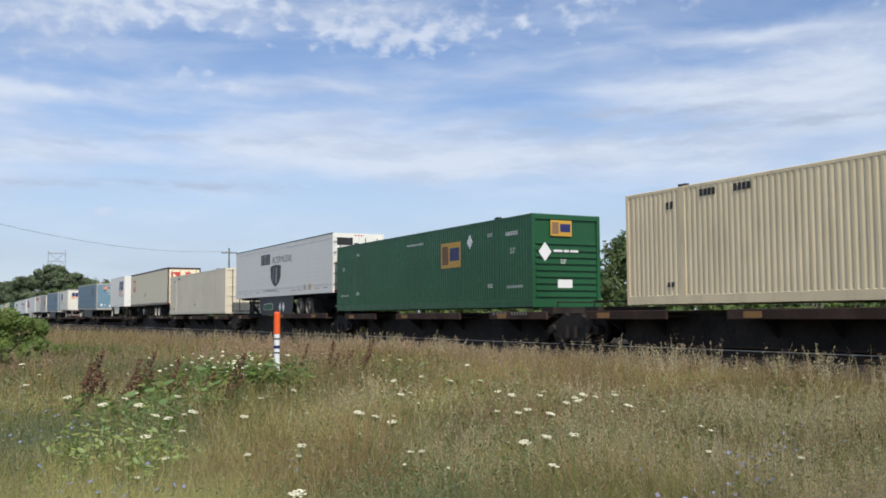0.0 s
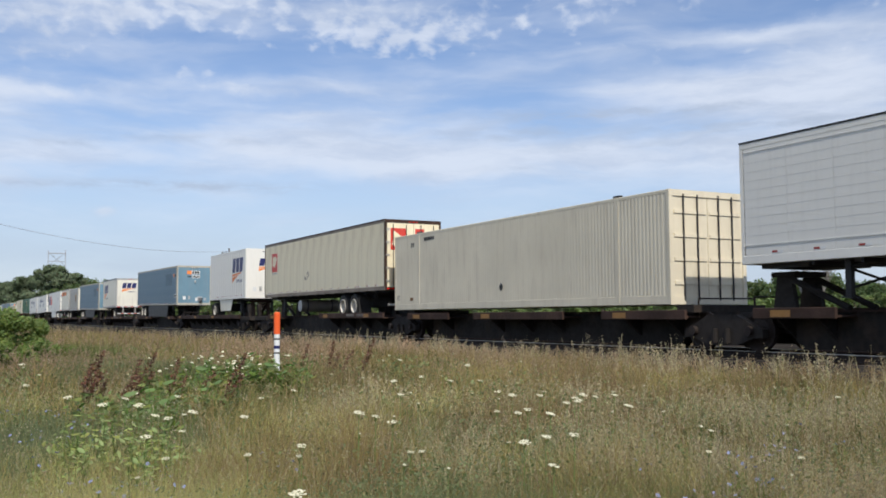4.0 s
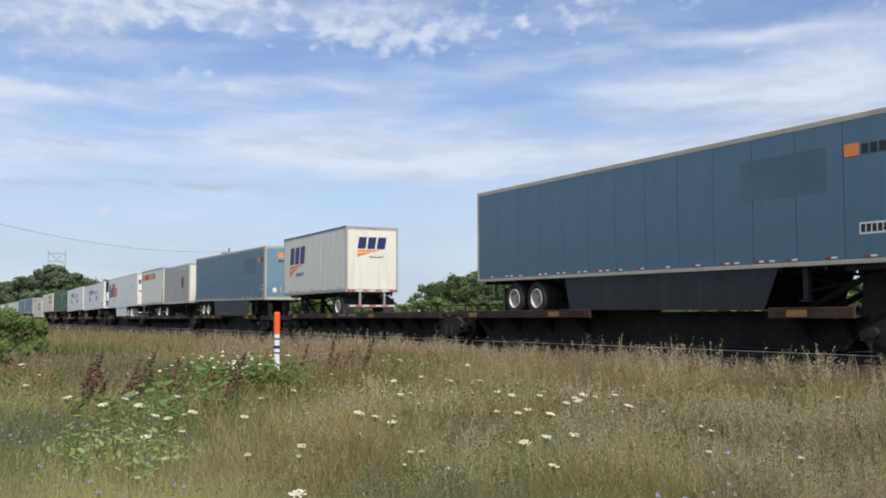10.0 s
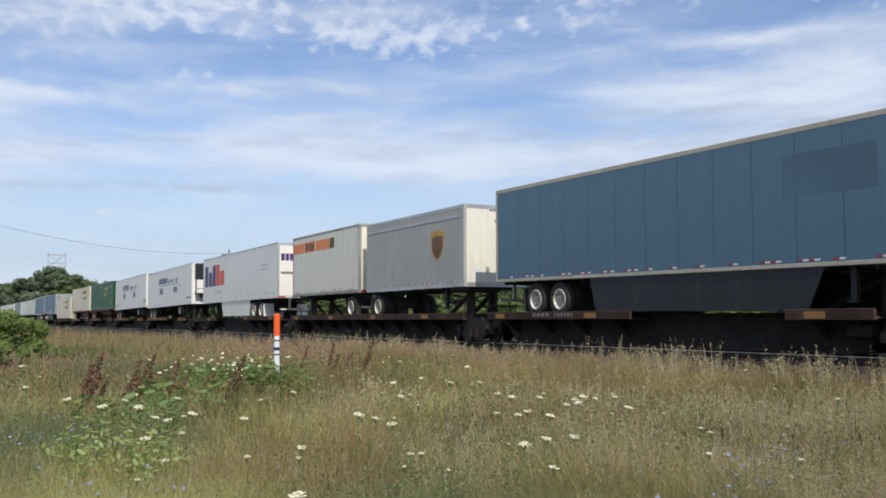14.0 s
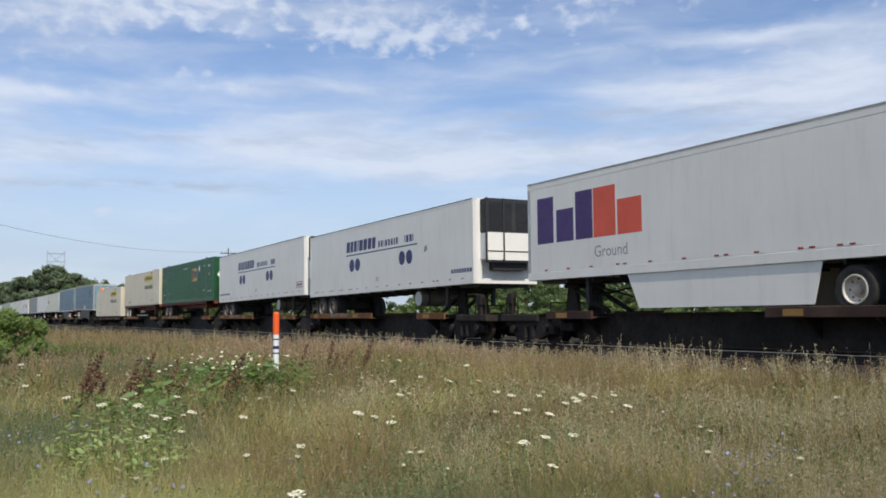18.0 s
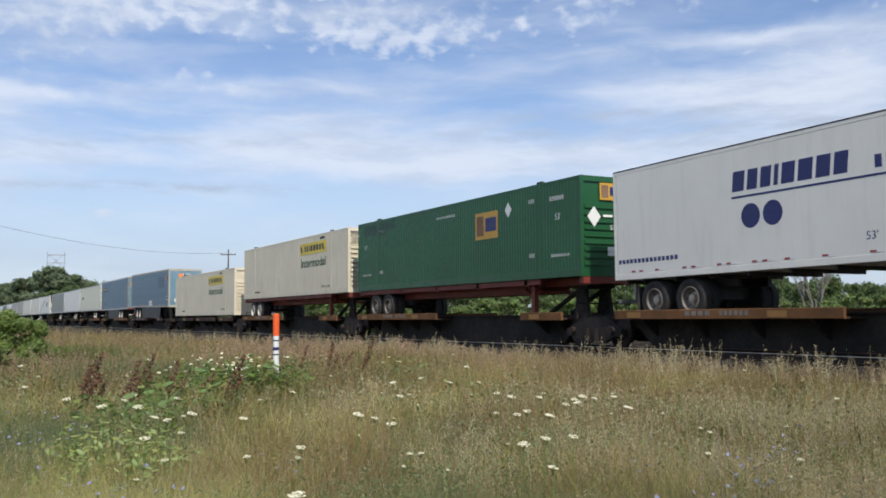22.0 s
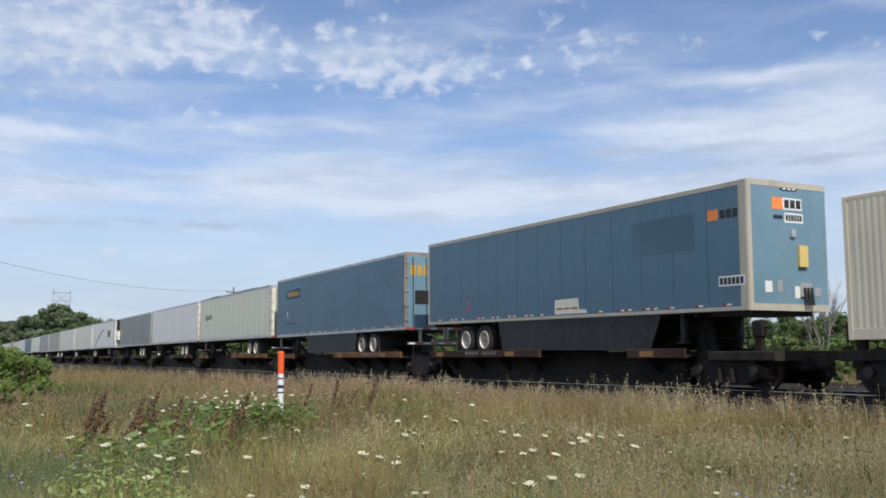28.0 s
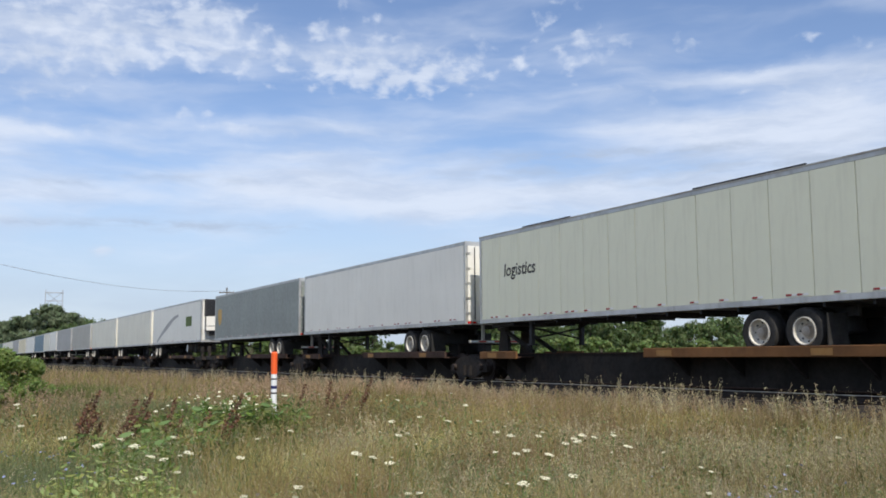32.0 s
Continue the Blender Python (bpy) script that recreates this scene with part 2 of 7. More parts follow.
GRIME, SOOT = (0.16, 0.13, 0.10), (0.035, 0.03, 0.027)
M = dict(
    white=material("white paint", (0.765, 0.74, 0.635), 0.42, vary=0.05, dirt=GRIME, dirt_amount=0.22, streak=True, grain=5),
    clean=material("clean white paint", (0.785, 0.77, 0.715), 0.36, vary=0.04, dirt=GRIME, dirt_amount=0.10, streak=True, grain=5),
    cream=material("faded cream paint", (0.82, 0.75, 0.55), 0.5, vary=0.08, dirt=(0.36, 0.26, 0.15), dirt_amount=0.5, streak=True, grain=5, rust=0.16, patch=((0.78, 0.70, 0.50), 0.45)),
    tan=material("tan container paint", (0.79, 0.655, 0.42), 0.5, vary=0.08, dirt=(0.28, 0.2, 0.13), dirt_amount=0.3, streak=True, grain=5),
    ivory=material("ivory container paint", (0.71, 0.645, 0.50), 0.5, vary=0.07, dirt=(0.27, 0.2, 0.13), dirt_amount=0.28, streak=True, grain=5),
    blue=material("faded blue paint", (0.086, 0.172, 0.244), 0.45, vary=0.12, dirt=(0.16, 0.19, 0.22), dirt_amount=0.35, streak=True, grain=5),
    green=material("green container paint", (0.012, 0.088, 0.030), 0.42, vary=0.14, dirt=(0.04, 0.06, 0.04), dirt_amount=0.35, streak=True, grain=5),
    aged=material("aged white frame paint", (0.47, 0.44, 0.365), 0.5, vary=0.1, dirt=(0.22, 0.16, 0.1), dirt_amount=0.4, streak=True, grain=6),
    sage=material("pale sage paint", (0.73, 0.735, 0.59), 0.45, vary=0.05, dirt=GRIME, dirt_amount=0.16, streak=True, grain=5),
    grey=material("grey trailer paint", (0.36, 0.36, 0.36), 0.45, vary=0.08, dirt=GRIME, dirt_amount=0.3, streak=True, grain=5),
    slate=material("dark grey trailer paint", (0.24, 0.265, 0.25), 0.45, vary=0.1, dirt=GRIME, dirt_amount=0.3, streak=True, grain=5),
    tan_grey=material("grey brown paint", (0.42, 0.41, 0.375), 0.5, vary=0.08, dirt=GRIME, dirt_amount=0.3, streak=True, grain=5),
    alu=material("dull aluminium", (0.56, 0.56, 0.55), 0.42, metal=0.6, vary=0.15, dirt=GRIME, dirt_amount=0.35, streak=True),
    alu_dirty=material("dirty aluminium", (0.40, 0.38, 0.34), 0.55, metal=0.4, vary=0.2, dirt=(0.15, 0.1, 0.07), dirt_amount=0.6),
    steel=material("galvanised steel", (0.45, 0.45, 0.44), 0.45, metal=0.7, vary=0.2),
    black=material("black frame paint", (0.02, 0.02, 0.022), 0.6, vary=0.3, dirt=(0.07, 0.06, 0.05), dirt_amount=0.5),
    skirt=material("black plastic skirt", (0.011, 0.012, 0.015), 0.5, vary=0.2, dirt=(0.045, 0.043, 0.042), dirt_amount=0.35, streak=True),
    rubber=material("tyre rubber", (0.022, 0.021, 0.02), 0.85, vary=0.25, dirt=(0.10, 0.085, 0.07), dirt_amount=0.4, grain=20),
    rim=material("white wheel rim", (0.60, 0.57, 0.50), 0.45, vary=0.15, dirt=(0.12, 0.07, 0.04), dirt_amount=0.4, grain=18),
    rim_dark=material("dusty dark rim", (0.16, 0.14, 0.12), 0.6, vary=0.2, dirt=(0.07, 0.05, 0.04), dirt_amount=0.5, grain=18),
    hub=material("dusty hub", (0.46, 0.40, 0.33), 0.6, vary=0.3, dirt=(0.06, 0.045, 0.035), dirt_amount=0.6, grain=18),
    truck=material("dusty truck steel", (0.026, 0.022, 0.020), 0.85, vary=0.4, dirt=(0.05, 0.038, 0.03), dirt_amount=0.6, spec=0.25, grain=7, bump=0.004),
    grass_grey=material("grey-green grass", (0.205, 0.245, 0.115), 0.65, vary=0.3, grain=1.0, spread=0.18, leaf=0.5, spec=0.3),
    car=material("sooty car steel", (0.028, 0.024, 0.021), 0.85, vary=0.4, dirt=(0.075, 0.050, 0.036), dirt_amount=0.7, spec=0.25, grain=9, bump=0.004),
    rusty=material("rusty brown steel", (0.058, 0.034, 0.026), 0.8, vary=0.4, spec=0.25, dirt=(0.032, 0.021, 0.016), dirt_amount=0.7, grain=9, bump=0.003),
    ochre=material("faded yellow steel", (0.27, 0.14, 0.04), 0.7, vary=0.3, dirt=(0.09, 0.05, 0.03), dirt_amount=0.75, grain=7),
    sill=material("faded orange brown steel", (0.18, 0.085, 0.033), 0.75, vary=0.35, spec=0.25, dirt=(0.06, 0.035, 0.02), dirt_amount=0.7, grain=7),
    dusty_rail=material("dusty brown rail", (0.25, 0.215, 0.18), 0.7, vary=0.25, dirt=(0.12, 0.07, 0.045), dirt_amount=0.6, streak=True),
    worn_mark=material("worn white lettering", (0.50, 0.52, 0.50), 0.6, vary=0.2, grain=14),
    fringe=material("pale dry weed heads", (0.485, 0.418, 0.26), 0.8, vary=0.3, grain=0.8, spread=0.28, leaf=0.5, spec=0.2),
    oxide=material("red oxide chassis paint", (0.19, 0.032, 0.020), 0.6, vary=0.25, dirt=(0.06, 0.03, 0.02), dirt_amount=0.5),
    rail=material("rail side rust", (0.035, 0.024, 0.019), 0.7, metal=0.3, vary=0.3, grain=12),
    head=material("polished rail head", (0.52, 0.50, 0.46), 0.5, metal=0.4, vary=0.1),
    tie=material("creosoted tie", (0.055, 0.043, 0.035), 0.9, vary=0.4, grain=10, bump=0.006),
    # ballast is coloured near black: the shade under the train is in its colour
    ballast=material("shade-dark ballast", (0.040, 0.036, 0.033), 0.95, vary=0.45, grain=9, bump=0.03, dirt=SOOT, dirt_amount=0.6, spec=0.0),
    soil=material("meadow soil", (0.10, 0.085, 0.045), 0.95, vary=0.4, dirt=(0.06, 0.08, 0.025), dirt_amount=0.9, grain=3, bump=0.03, spec=0.0),
    navy=material("navy lettering", (0.018, 0.024, 0.12), 0.45, vary=0.1),
    orange=material("orange lettering", (0.84, 0.25, 0.055), 0.45, vary=0.1),
    purple=material("purple lettering", (0.055, 0.022, 0.13), 0.45, vary=0.1),
    tape=material("dark red tape", (0.34, 0.035, 0.03), 0.4, vary=0.2, dirt=(0.12, 0.07, 0.06), dirt_amount=0.5, grain=14),
    # noses and doors take a lighter blue than the sides
    blue_nose=material("lighter blue end paint", (0.150, 0.265, 0.340), 0.5, vary=0.14, dirt=(0.25, 0.27, 0.28), dirt_amount=0.4, streak=True, grain=5),
    pale_yellow=material("faded yellow plastic", (0.74, 0.56, 0.20), 0.5, vary=0.12),
    red=material("red marking", (0.55, 0.045, 0.03), 0.45, vary=0.12),
    yellow=material("yellow panel", (0.72, 0.55, 0.035), 0.45, vary=0.12),
    gold=material("ochre emblem panel", (0.52, 0.30, 0.04), 0.45, vary=0.12),
    ink=material("black lettering", (0.02, 0.02, 0.02), 0.5, vary=0.1),
    faded=material("faded grey lettering", (0.30, 0.30, 0.31), 0.5, vary=0.1),
    mark=material("white lettering", (0.74, 0.75, 0.74), 0.5, vary=0.08),
    arrow=material("dark arrow paint", (0.012, 0.028, 0.05), 0.45, vary=0.15),
    sky_blue=material("light blue edging", (0.06, 0.28, 0.52), 0.45, vary=0.15),
    stencil=material("worn stencil paint", (0.20, 0.18, 0.16), 0.7, vary=0.3, grain=12),
    dgreen=material("dark green lettering", (0.015, 0.085, 0.04), 0.5, vary=0.1),
    glassred=material("red lens", (0.5, 0.02, 0.015), 0.25, vary=0.05),
    flame=material("orange post plastic", (0.82, 0.115, 0.02), 0.45, vary=0.1),
    plastic=material("white post plastic", (0.76, 0.77, 0.78), 0.45, vary=0.06),
    bark=material("grey bark", (0.11, 0.09, 0.07), 0.95, vary=0.35, grain=6),
    dead=material("bleached dead wood", (0.24, 0.22, 0.20), 0.95, vary=0.25, grain=6),
    pole=material("weathered pole wood", (0.13, 0.11, 0.09), 0.95, vary=0.3),
    lattice=material("tower steel", (0.34, 0.36, 0.39), 0.6, metal=0.2, vary=0.1),
    # tower and wire: haze painted in as a pale bluish steel
    tower=material("haze-paled far steel", (0.40, 0.43, 0.48), 0.7, vary=0.08),
    # distance haze is mixed into the far leaves as a paler, greyer green
    leaf_far=material("hazed far tree leaves", (0.145, 0.190, 0.105), 0.7, vary=0.25, grain=2, spread=0.25, leaf=0.3, spec=0.2),
    shrub=material("shrub leaves", (0.25, 0.345, 0.095), 0.6, vary=0.3, grain=2, spread=0.25, leaf=0.5, spec=0.3),
    leaf=material("tree leaves", (0.125, 0.180, 0.066), 0.65, vary=0.25, grain=2, spread=0.3, leaf=0.45, spec=0.3),
    leaf_light=material("sunny shrub leaves", (0.175, 0.25, 0.075), 0.6, vary=0.3, grain=2, spread=0.3, leaf=0.45, spec=0.3),
    weed=material("weed leaves", (0.205, 0.29, 0.075), 0.55, vary=0.3, grain=3, spread=0.3, leaf=0.45, spec=0.4),
    grass_green=material("green grass", (0.150, 0.188, 0.050), 0.65, vary=0.45, grain=2.0, patch=((0.265, 0.265, 0.100), 0.75), spread=0.17, leaf=0.5, spec=0.3),
    grass_pale=material("pale tussock grass", (0.62, 0.555, 0.235), 0.65, vary=0.25, grain=0.5, patch=((0.33, 0.355, 0.135), 0.6), spread=0.16, leaf=0.5, spec=0.3),
    grass_dry=material("dry grass", (0.395, 0.325, 0.125), 0.7, vary=0.45, grain=2.0, patch=((0.295, 0.220, 0.102), 0.5), spread=0.17, leaf=0.5, spec=0.25),
    seed=material("grass seed heads", (0.405, 0.318, 0.155), 0.8, vary=0.45, grain=2.0, patch=((0.285, 0.208, 0.112), 0.5), spread=0.17, leaf=0.5, spec=0.2),
    pale_leaf=material("pale yellow-green leaves", (0.38, 0.46, 0.15), 0.6, vary=0.25, grain=3, spread=0.25, leaf=0.45, spec=0.3),
    scrape=material("scraped bare patch", (0.44, 0.39, 0.31), 0.7, vary=0.3, grain=20),
    seed_far=material("russet seed heads", (0.45, 0.325, 0.212), 0.8, vary=0.3, grain=0.5, patch=((0.36, 0.28, 0.17), 0.12), spread=0.12, leaf=0.5, spec=0.2),
    ember=material("red orange lettering", (0.70, 0.095, 0.045), 0.45, vary=0.1),
    ghost=material("ghost of removed lettering", (0.60, 0.59, 0.56), 0.5, vary=0.12, grain=14),
    herb=material("meadow herb leaves", (0.18, 0.22, 0.088), 0.6, vary=0.25, grain=0.5, spread=0.2, leaf=0.3, spec=0.3),
    petal=material("white umbels", (0.74, 0.71, 0.53), 0.7, vary=0.1, spread=0.12, leaf=0.2),
    chicory=material("blue petals", (0.29, 0.33, 0.56), 0.7, vary=0.15, spread=0.2, leaf=0.25),
    dock=material("russet dock seed", (0.150, 0.074, 0.040), 0.85, vary=0.3, spread=0.35),
)


# ---- mesh helpers ----
class Shape:
    """Collects boxes, cylinders and strips into one mesh."""

    def __init__(self):
        self.v, self.f = [], []

    def add(self, verts, faces):
        k = len(self.v)
        self.v += [tuple(p) for p in verts]
        self.f += [tuple(i + k for i in f) for f in faces]
        return self

    def box(self, x0, x1, y0, y1, z0, z1, c=0.0):
        """A box, its edges along the long sides chamfered by c."""
        if x0 > x1:
            x0, x1 = x1, x0
        if c <= 0:
            v = [(x, y, z) for x in (x0, x1) for y in (y0, y1) for z in (z0, z1)]
            return self.add(v, [(0, 1, 3, 2), (4, 6, 7, 5), (0, 4, 5, 1), (2, 3, 7, 6), (0, 2, 6, 4), (1, 5, 7, 3)])
        ring = [(y0 + c, z0), (y1 - c, z0), (y1, z0 + c), (y1, z1 - c), (y1 - c, z1), (y0 + c, z1), (y0, z1 - c), (y0, z0 + c)]
        return self.prism([(x0, y, z) for y, z in ring], [(x1, y, z) for y, z in ring])

    def prism(self, a, b):
        """Joins two outlines of equal count and closes the ends."""
        n = len(a)
        sides = [(i, (i + 1) % n, n + (i + 1) % n, n + i) for i in range(n)]
        return self.add(list(a) + list(b), sides + [tuple(range(n - 1, -1, -1)), tuple(range(n, 2 * n))])

    def plate(self, outline, y, thick=0.0015):
        """A flat shape given by (x, z) corners, standing on the side at y, thick towards the viewer (-y)."""
        return self.prism([(x, y, z) for x, z in outline], [(x, y - thick, z) for x, z in outline])

    def end_plate(self, outline, x, thick=0.002):
        """A flat shape given by (y, z) corners, standing on an end at x, thick along +x."""
        return self.prism([(x, y, z) for y, z in outline], [(x + thick, y, z) for y, z in outline])

    def tube(self, a, b, r, n=8, r2=None):
        a, b = Vector(a), Vector(b)
        q = (b - a).to_track_quat("Z", "Y")
        ring = [q @ Vector((math.cos(2 * math.pi * i / n), math.sin(2 * math.pi * i / n), 0)) for i in range(n)]
        r2 = r if r2 is None else r2
        return self.prism([a + p * r for p in ring], [b + p * r2 for p in ring])

    def sweep(self, pts, r, n=5):
        """One round cable along the points."""
        for i, p in enumerate(pts):
            q = (pts[min(i + 1, len(pts) - 1)] - pts[max(i - 1, 0)]).to_track_quat("Z", "Y")
            self.v += [tuple(p + q @ Vector((r * math.cos(2 * math.pi * k / n), r * math.sin(2 * math.pi * k / n), 0))) for k in range(n)]
        self.f += [(i * n + k, i * n + (k + 1) % n, (i + 1) * n + (k + 1) % n, (i + 1) * n + k) for i in range(len(pts) - 1) for k in range(n)]
        return self

    def lathe(self, profile, n=24, centre=(0, 0, 0)):
        """Turns (radius, y) pairs round the y axis."""
        cx, cy, cz = centre
        v = [(cx + r * math.cos(2 * math.pi * i / n), cy + y, cz + r * math.sin(2 * math.pi * i / n)) for r, y in profile for i in range(n)]
        f = [(k * n + i, k * n + (i + 1) % n, (k + 1) * n + (i + 1) % n, (k + 1) * n + i) for k in range(len(profile) - 1) for i in range(n)]
        f += [tuple(range(n)), tuple(reversed(range((len(profile) - 1) * n, len(profile) * n)))]
        return self.add(v, f)

    def mesh(self, name, mat, smooth=False):
        me = bpy.data.meshes.new(name)
        me.from_pydata(self.v, [], self.f)
        me.materials.append(mat)
        bm = bmesh.new()
        bm.from_mesh(me)
        bmesh.ops.recalc_face_normals(bm, faces=bm.faces)
        bm.to_mesh(me)
        bm.free()
        if smooth:
            me.polygons.foreach_set("use_smooth", [True] * len(me.polygons))
            me.set_sharp_from_angle(angle=radians(35))
        return me


def part(name, shape, mat, parent, label="", smooth=False, at=None):
    """Links a shape, or a finished mesh, as one mesh object under a thing or a part."""
    me = shape if isinstance(shape, bpy.types.Mesh) else shape.mesh(name, mat, smooth)
    ob = new(name, me)
    ob.parent = parent
    if at is not None:
        ob.matrix_local = at
    return tagged(ob, label) if label else ob


def box_part(name, b, mat, parent, label="", c=0.0):
    return part(name, Shape().box(*b, c), mat, parent, label)


def thing(name, label, category, group="", at=(0, 0, 0)):
    ob = new(name)
    ob.empty_display_size = 0.3
    ob.location = at
    return tagged(ob, label, category, group)


def structure(name, shape, mat, label, smooth=False):
    return tagged(new(name, shape.mesh(name, mat, smooth)), label, name.replace("_", " "), kind="structure")


WORDS = {}


def words(text, size, mat, parent, x, y, z, end=False, slant=0.0, width=None, name="lettering"):
    """Raised lettering on a side (facing -y) or on an end (facing +x), its lower left corner at the given place."""
    key = (text, size, slant, width, mat.name)
    if key not in WORDS:
        cu = bpy.data.curves.new("lettering", "FONT")
        cu.body, cu.size, cu.extrude, cu.resolution_u, cu.shear, cu.offset = text, size, 0.0, 3, slant, (0.016 if text in ("Intermodal", "FREIGHT", "logistics") else 0.0) * size
        ob = new("lettering", cu)
        bpy.context.view_layer.update()
        me = bpy.data.meshes.new_from_object(ob.evaluated_get(bpy.context.evaluated_depsgraph_get()))
        bpy.data.objects.remove(ob)
        if width:
            xs = [v.co.x for v in me.vertices]
            k = width / (max(xs) - min(xs))
            me.transform(Matrix.Diagonal((k, 1, 1, 1)))
        bm = bmesh.new()
        bm.from_mesh(me)
        up = bmesh.ops.extrude_face_region(bm, geom=bm.faces[:])
        bmesh.ops.translate(bm, verts=[g for g in up["geom"] if isinstance(g, bmesh.types.BMVert)], vec=(0, 0, 0.0015))
        bmesh.ops.recalc_face_normals(bm, faces=bm.faces)
        bm.to_mesh(me)
        bm.free()
        me.materials.clear()
        me.materials.append(mat)
        WORDS[key] = me
    turn = pose(x, y, z, 90, 0, 90) if end else pose(x, y, z, 90, 0, 0)
    return part(name, WORDS[key], None, parent, at=turn)


MOVERS = []      # (thing, where its middle is along the track at 16 s, its lean along the track)
AXLES = []       # (wheelset, its place on its car)


# ---- ground and track ----
def rise(y, x=-20.0):
    """Height of the meadow: it climbs gently away from the camera and to the track bed and lies level beyond."""
    return 0.30 * min(1.0, max(0.0, (y - 1.0) / 12.0, (-x - 3.0) / 13.0)) ** 1.2


def build_ground():
    ys = [-2500, -300, -60, -15, 0, 2, 4, 6, 8, 10, 12, 13.5, 22, 40, 80, 200, 600, 2500]
    xs = [-2600, -900, -400, -200, -100, -60, -40, -30, -20, -15, -10, -5, 0, 5, 10, 20, 40, 100, 400, 2500]
    s = Shape()
    s.v = [(x, y, rise(y, x)) for y in ys for x in xs]
    w = len(xs)
    s.f = [(j * w + i, j * w + i + 1, (j + 1) * w + i + 1, (j + 1) * w + i) for j in range(len(ys) - 1) for i in range(w - 1)]
    structure("ground", s, M["soil"], "dry meadow soil with green and straw-coloured growth", True)


RAIL_TOP = 0.82


def build_track():
    s = Shape()
    # beyond y = 19.6 the bed is an addition that keeps the underside view dark
    prof = [(13.4, 0.22), (14.6, 0.50), (15.4, 0.62), (19.6, 0.62), (26.0, 0.66), (28.0, 0.20)]
    a, b = [(-480, y, z) for y, z in prof], [(230, y, z) for y, z in prof]
    s.prism(a, b)
    bed = structure("ballast_bed", s, M["ballast"], "crushed stone track bed in shade-dark colour, raised above the meadow")
    track = thing("railway_track", "steel rails on dark wooden ties over shade-dark ballast", "railway track")
    for side in (-1, 1):
        y = MID + side * 0.7535
        prof = [(-0.07, 0), (0.07, 0), (0.07, 0.012), (0.012, 0.03), (0.010, 0.12), (0.034, 0.135), (0.034, 0.165),
                (-0.034, 0.165), (-0.034, 0.135), (-0.010, 0.12), (-0.012, 0.03), (-0.07, 0.012)]
        s = Shape().prism([(-480, y + u, RAIL_TOP - 0.175 + w) for u, w in prof], [(230, y + u, RAIL_TOP - 0.175 + w) for u, w in prof])
        r = part("rail", s, M["rail"], track)
        part("rail_head", Shape().box(-480, 230, y - 0.036, y + 0.036, RAIL_TOP - 0.022, RAIL_TOP, 0.006), M["head"], r, "polished running surface")
    tie = Shape().box(-0.115, 0.115, -1.3, 1.3, -0.16, 0.0, 0.012).mesh("tie", M["tie"])
    rng = random.Random(4)
    for i in range(150):
        part("tie", tie, None, track, at=pose(-70 + i * 0.53 + rng.uniform(-0.02, 0.02), MID, RAIL_TOP - 0.176, 0, 0, rng.uniform(-1.2, 1.2)))
    far = Shape()
    for i in range(400):
        far.box(-70.5 - i * 0.6, -70.27 - i * 0.6, MID - 1.3, MID + 1.3, RAIL_TOP - 0.33, RAIL_TOP - 0.176)
    tagged(part("far_ties", far, M["tie"], track), kind="stuff")


build_ground()
build_track()


# ---- the train ----
DECK = 1.64          # where the trailers' tyres stand
HALF = 1.295


def wheel_meshes():
    """One dual truck tyre, its rim and hub, turned round the y axis, outer face towards -y."""
    tyre = Shape().lathe([(0.30, -0.12), (0.302, -0.29), (0.42, -0.325), (0.485, -0.31), (0.502, -0.26), (0.502, -0.10), (0.47, -0.06), (0.47, -0.02), (0.502, 0.02), (0.502, 0.22), (0.45, 0.26), (0.30, 0.24)], 28)
    rim = Shape()
    ring = [(0.305, -0.30), (0.300, -0.322), (0.280, -0.325), (0.268, -0.29), (0.255, -0.20), (0.175, -0.16), (0.175, -0.13), (0.30, -0.13)]
    n = 28
    rim.v = [(r * math.cos(2 * math.pi * i / n), y, r * math.sin(2 * math.pi * i / n)) for r, y in ring for i in range(n)]
    rim.f = [(k * n + i, k * n + (i + 1) % n, (k + 1) % len(ring) * n + (i + 1) % n, (k + 1) % len(ring) * n + i) for k in range(len(ring)) for i in range(n)]
    hub = Shape().lathe([(0.19, -0.145), (0.16, -0.15), (0.115, -0.165), (0.105, -0.26), (0.06, -0.285), (0.02, -0.285)], 20)
    holes = Shape()
    for i in range(8):
        a = 2 * math.pi * i / 8
        holes.tube((0.222 * math.cos(a), -0.19, 0.222 * math.sin(a)), (0.222 * math.cos(a), -0.15, 0.222 * math.sin(a)), 0.026, 8)
    return (tyre.mesh("tyre", M["rubber"], True), rim.mesh("rim", M["rim"], True), rim.mesh("rim", M["rim_dark"], True), hub.mesh("hub", M["hub"], True), holes.mesh("hand_hole_ring", M["black"]))


TYRE, RIM, RIM_DARK, HUB, HOLES = wheel_meshes()


def wheels(body, xs, deck=DECK, rim=None):
    for x in xs:
        part("axle", Shape().tube((x, -0.95, deck + 0.5), (x, 0.95, deck + 0.5), 0.07), M["black"], body)
        for side in (-1, 1):
            w = part("wheel", TYRE, None, body, at=pose(x, side * 0.94, deck + 0.5, 0, 0, 0 if side < 0 else 180))
            part("rim", rim or RIM, None, w)
            part("hub", HUB, None, w)
            tagged(part("hand_hole_ring", HOLES, None, w), kind="stuff")


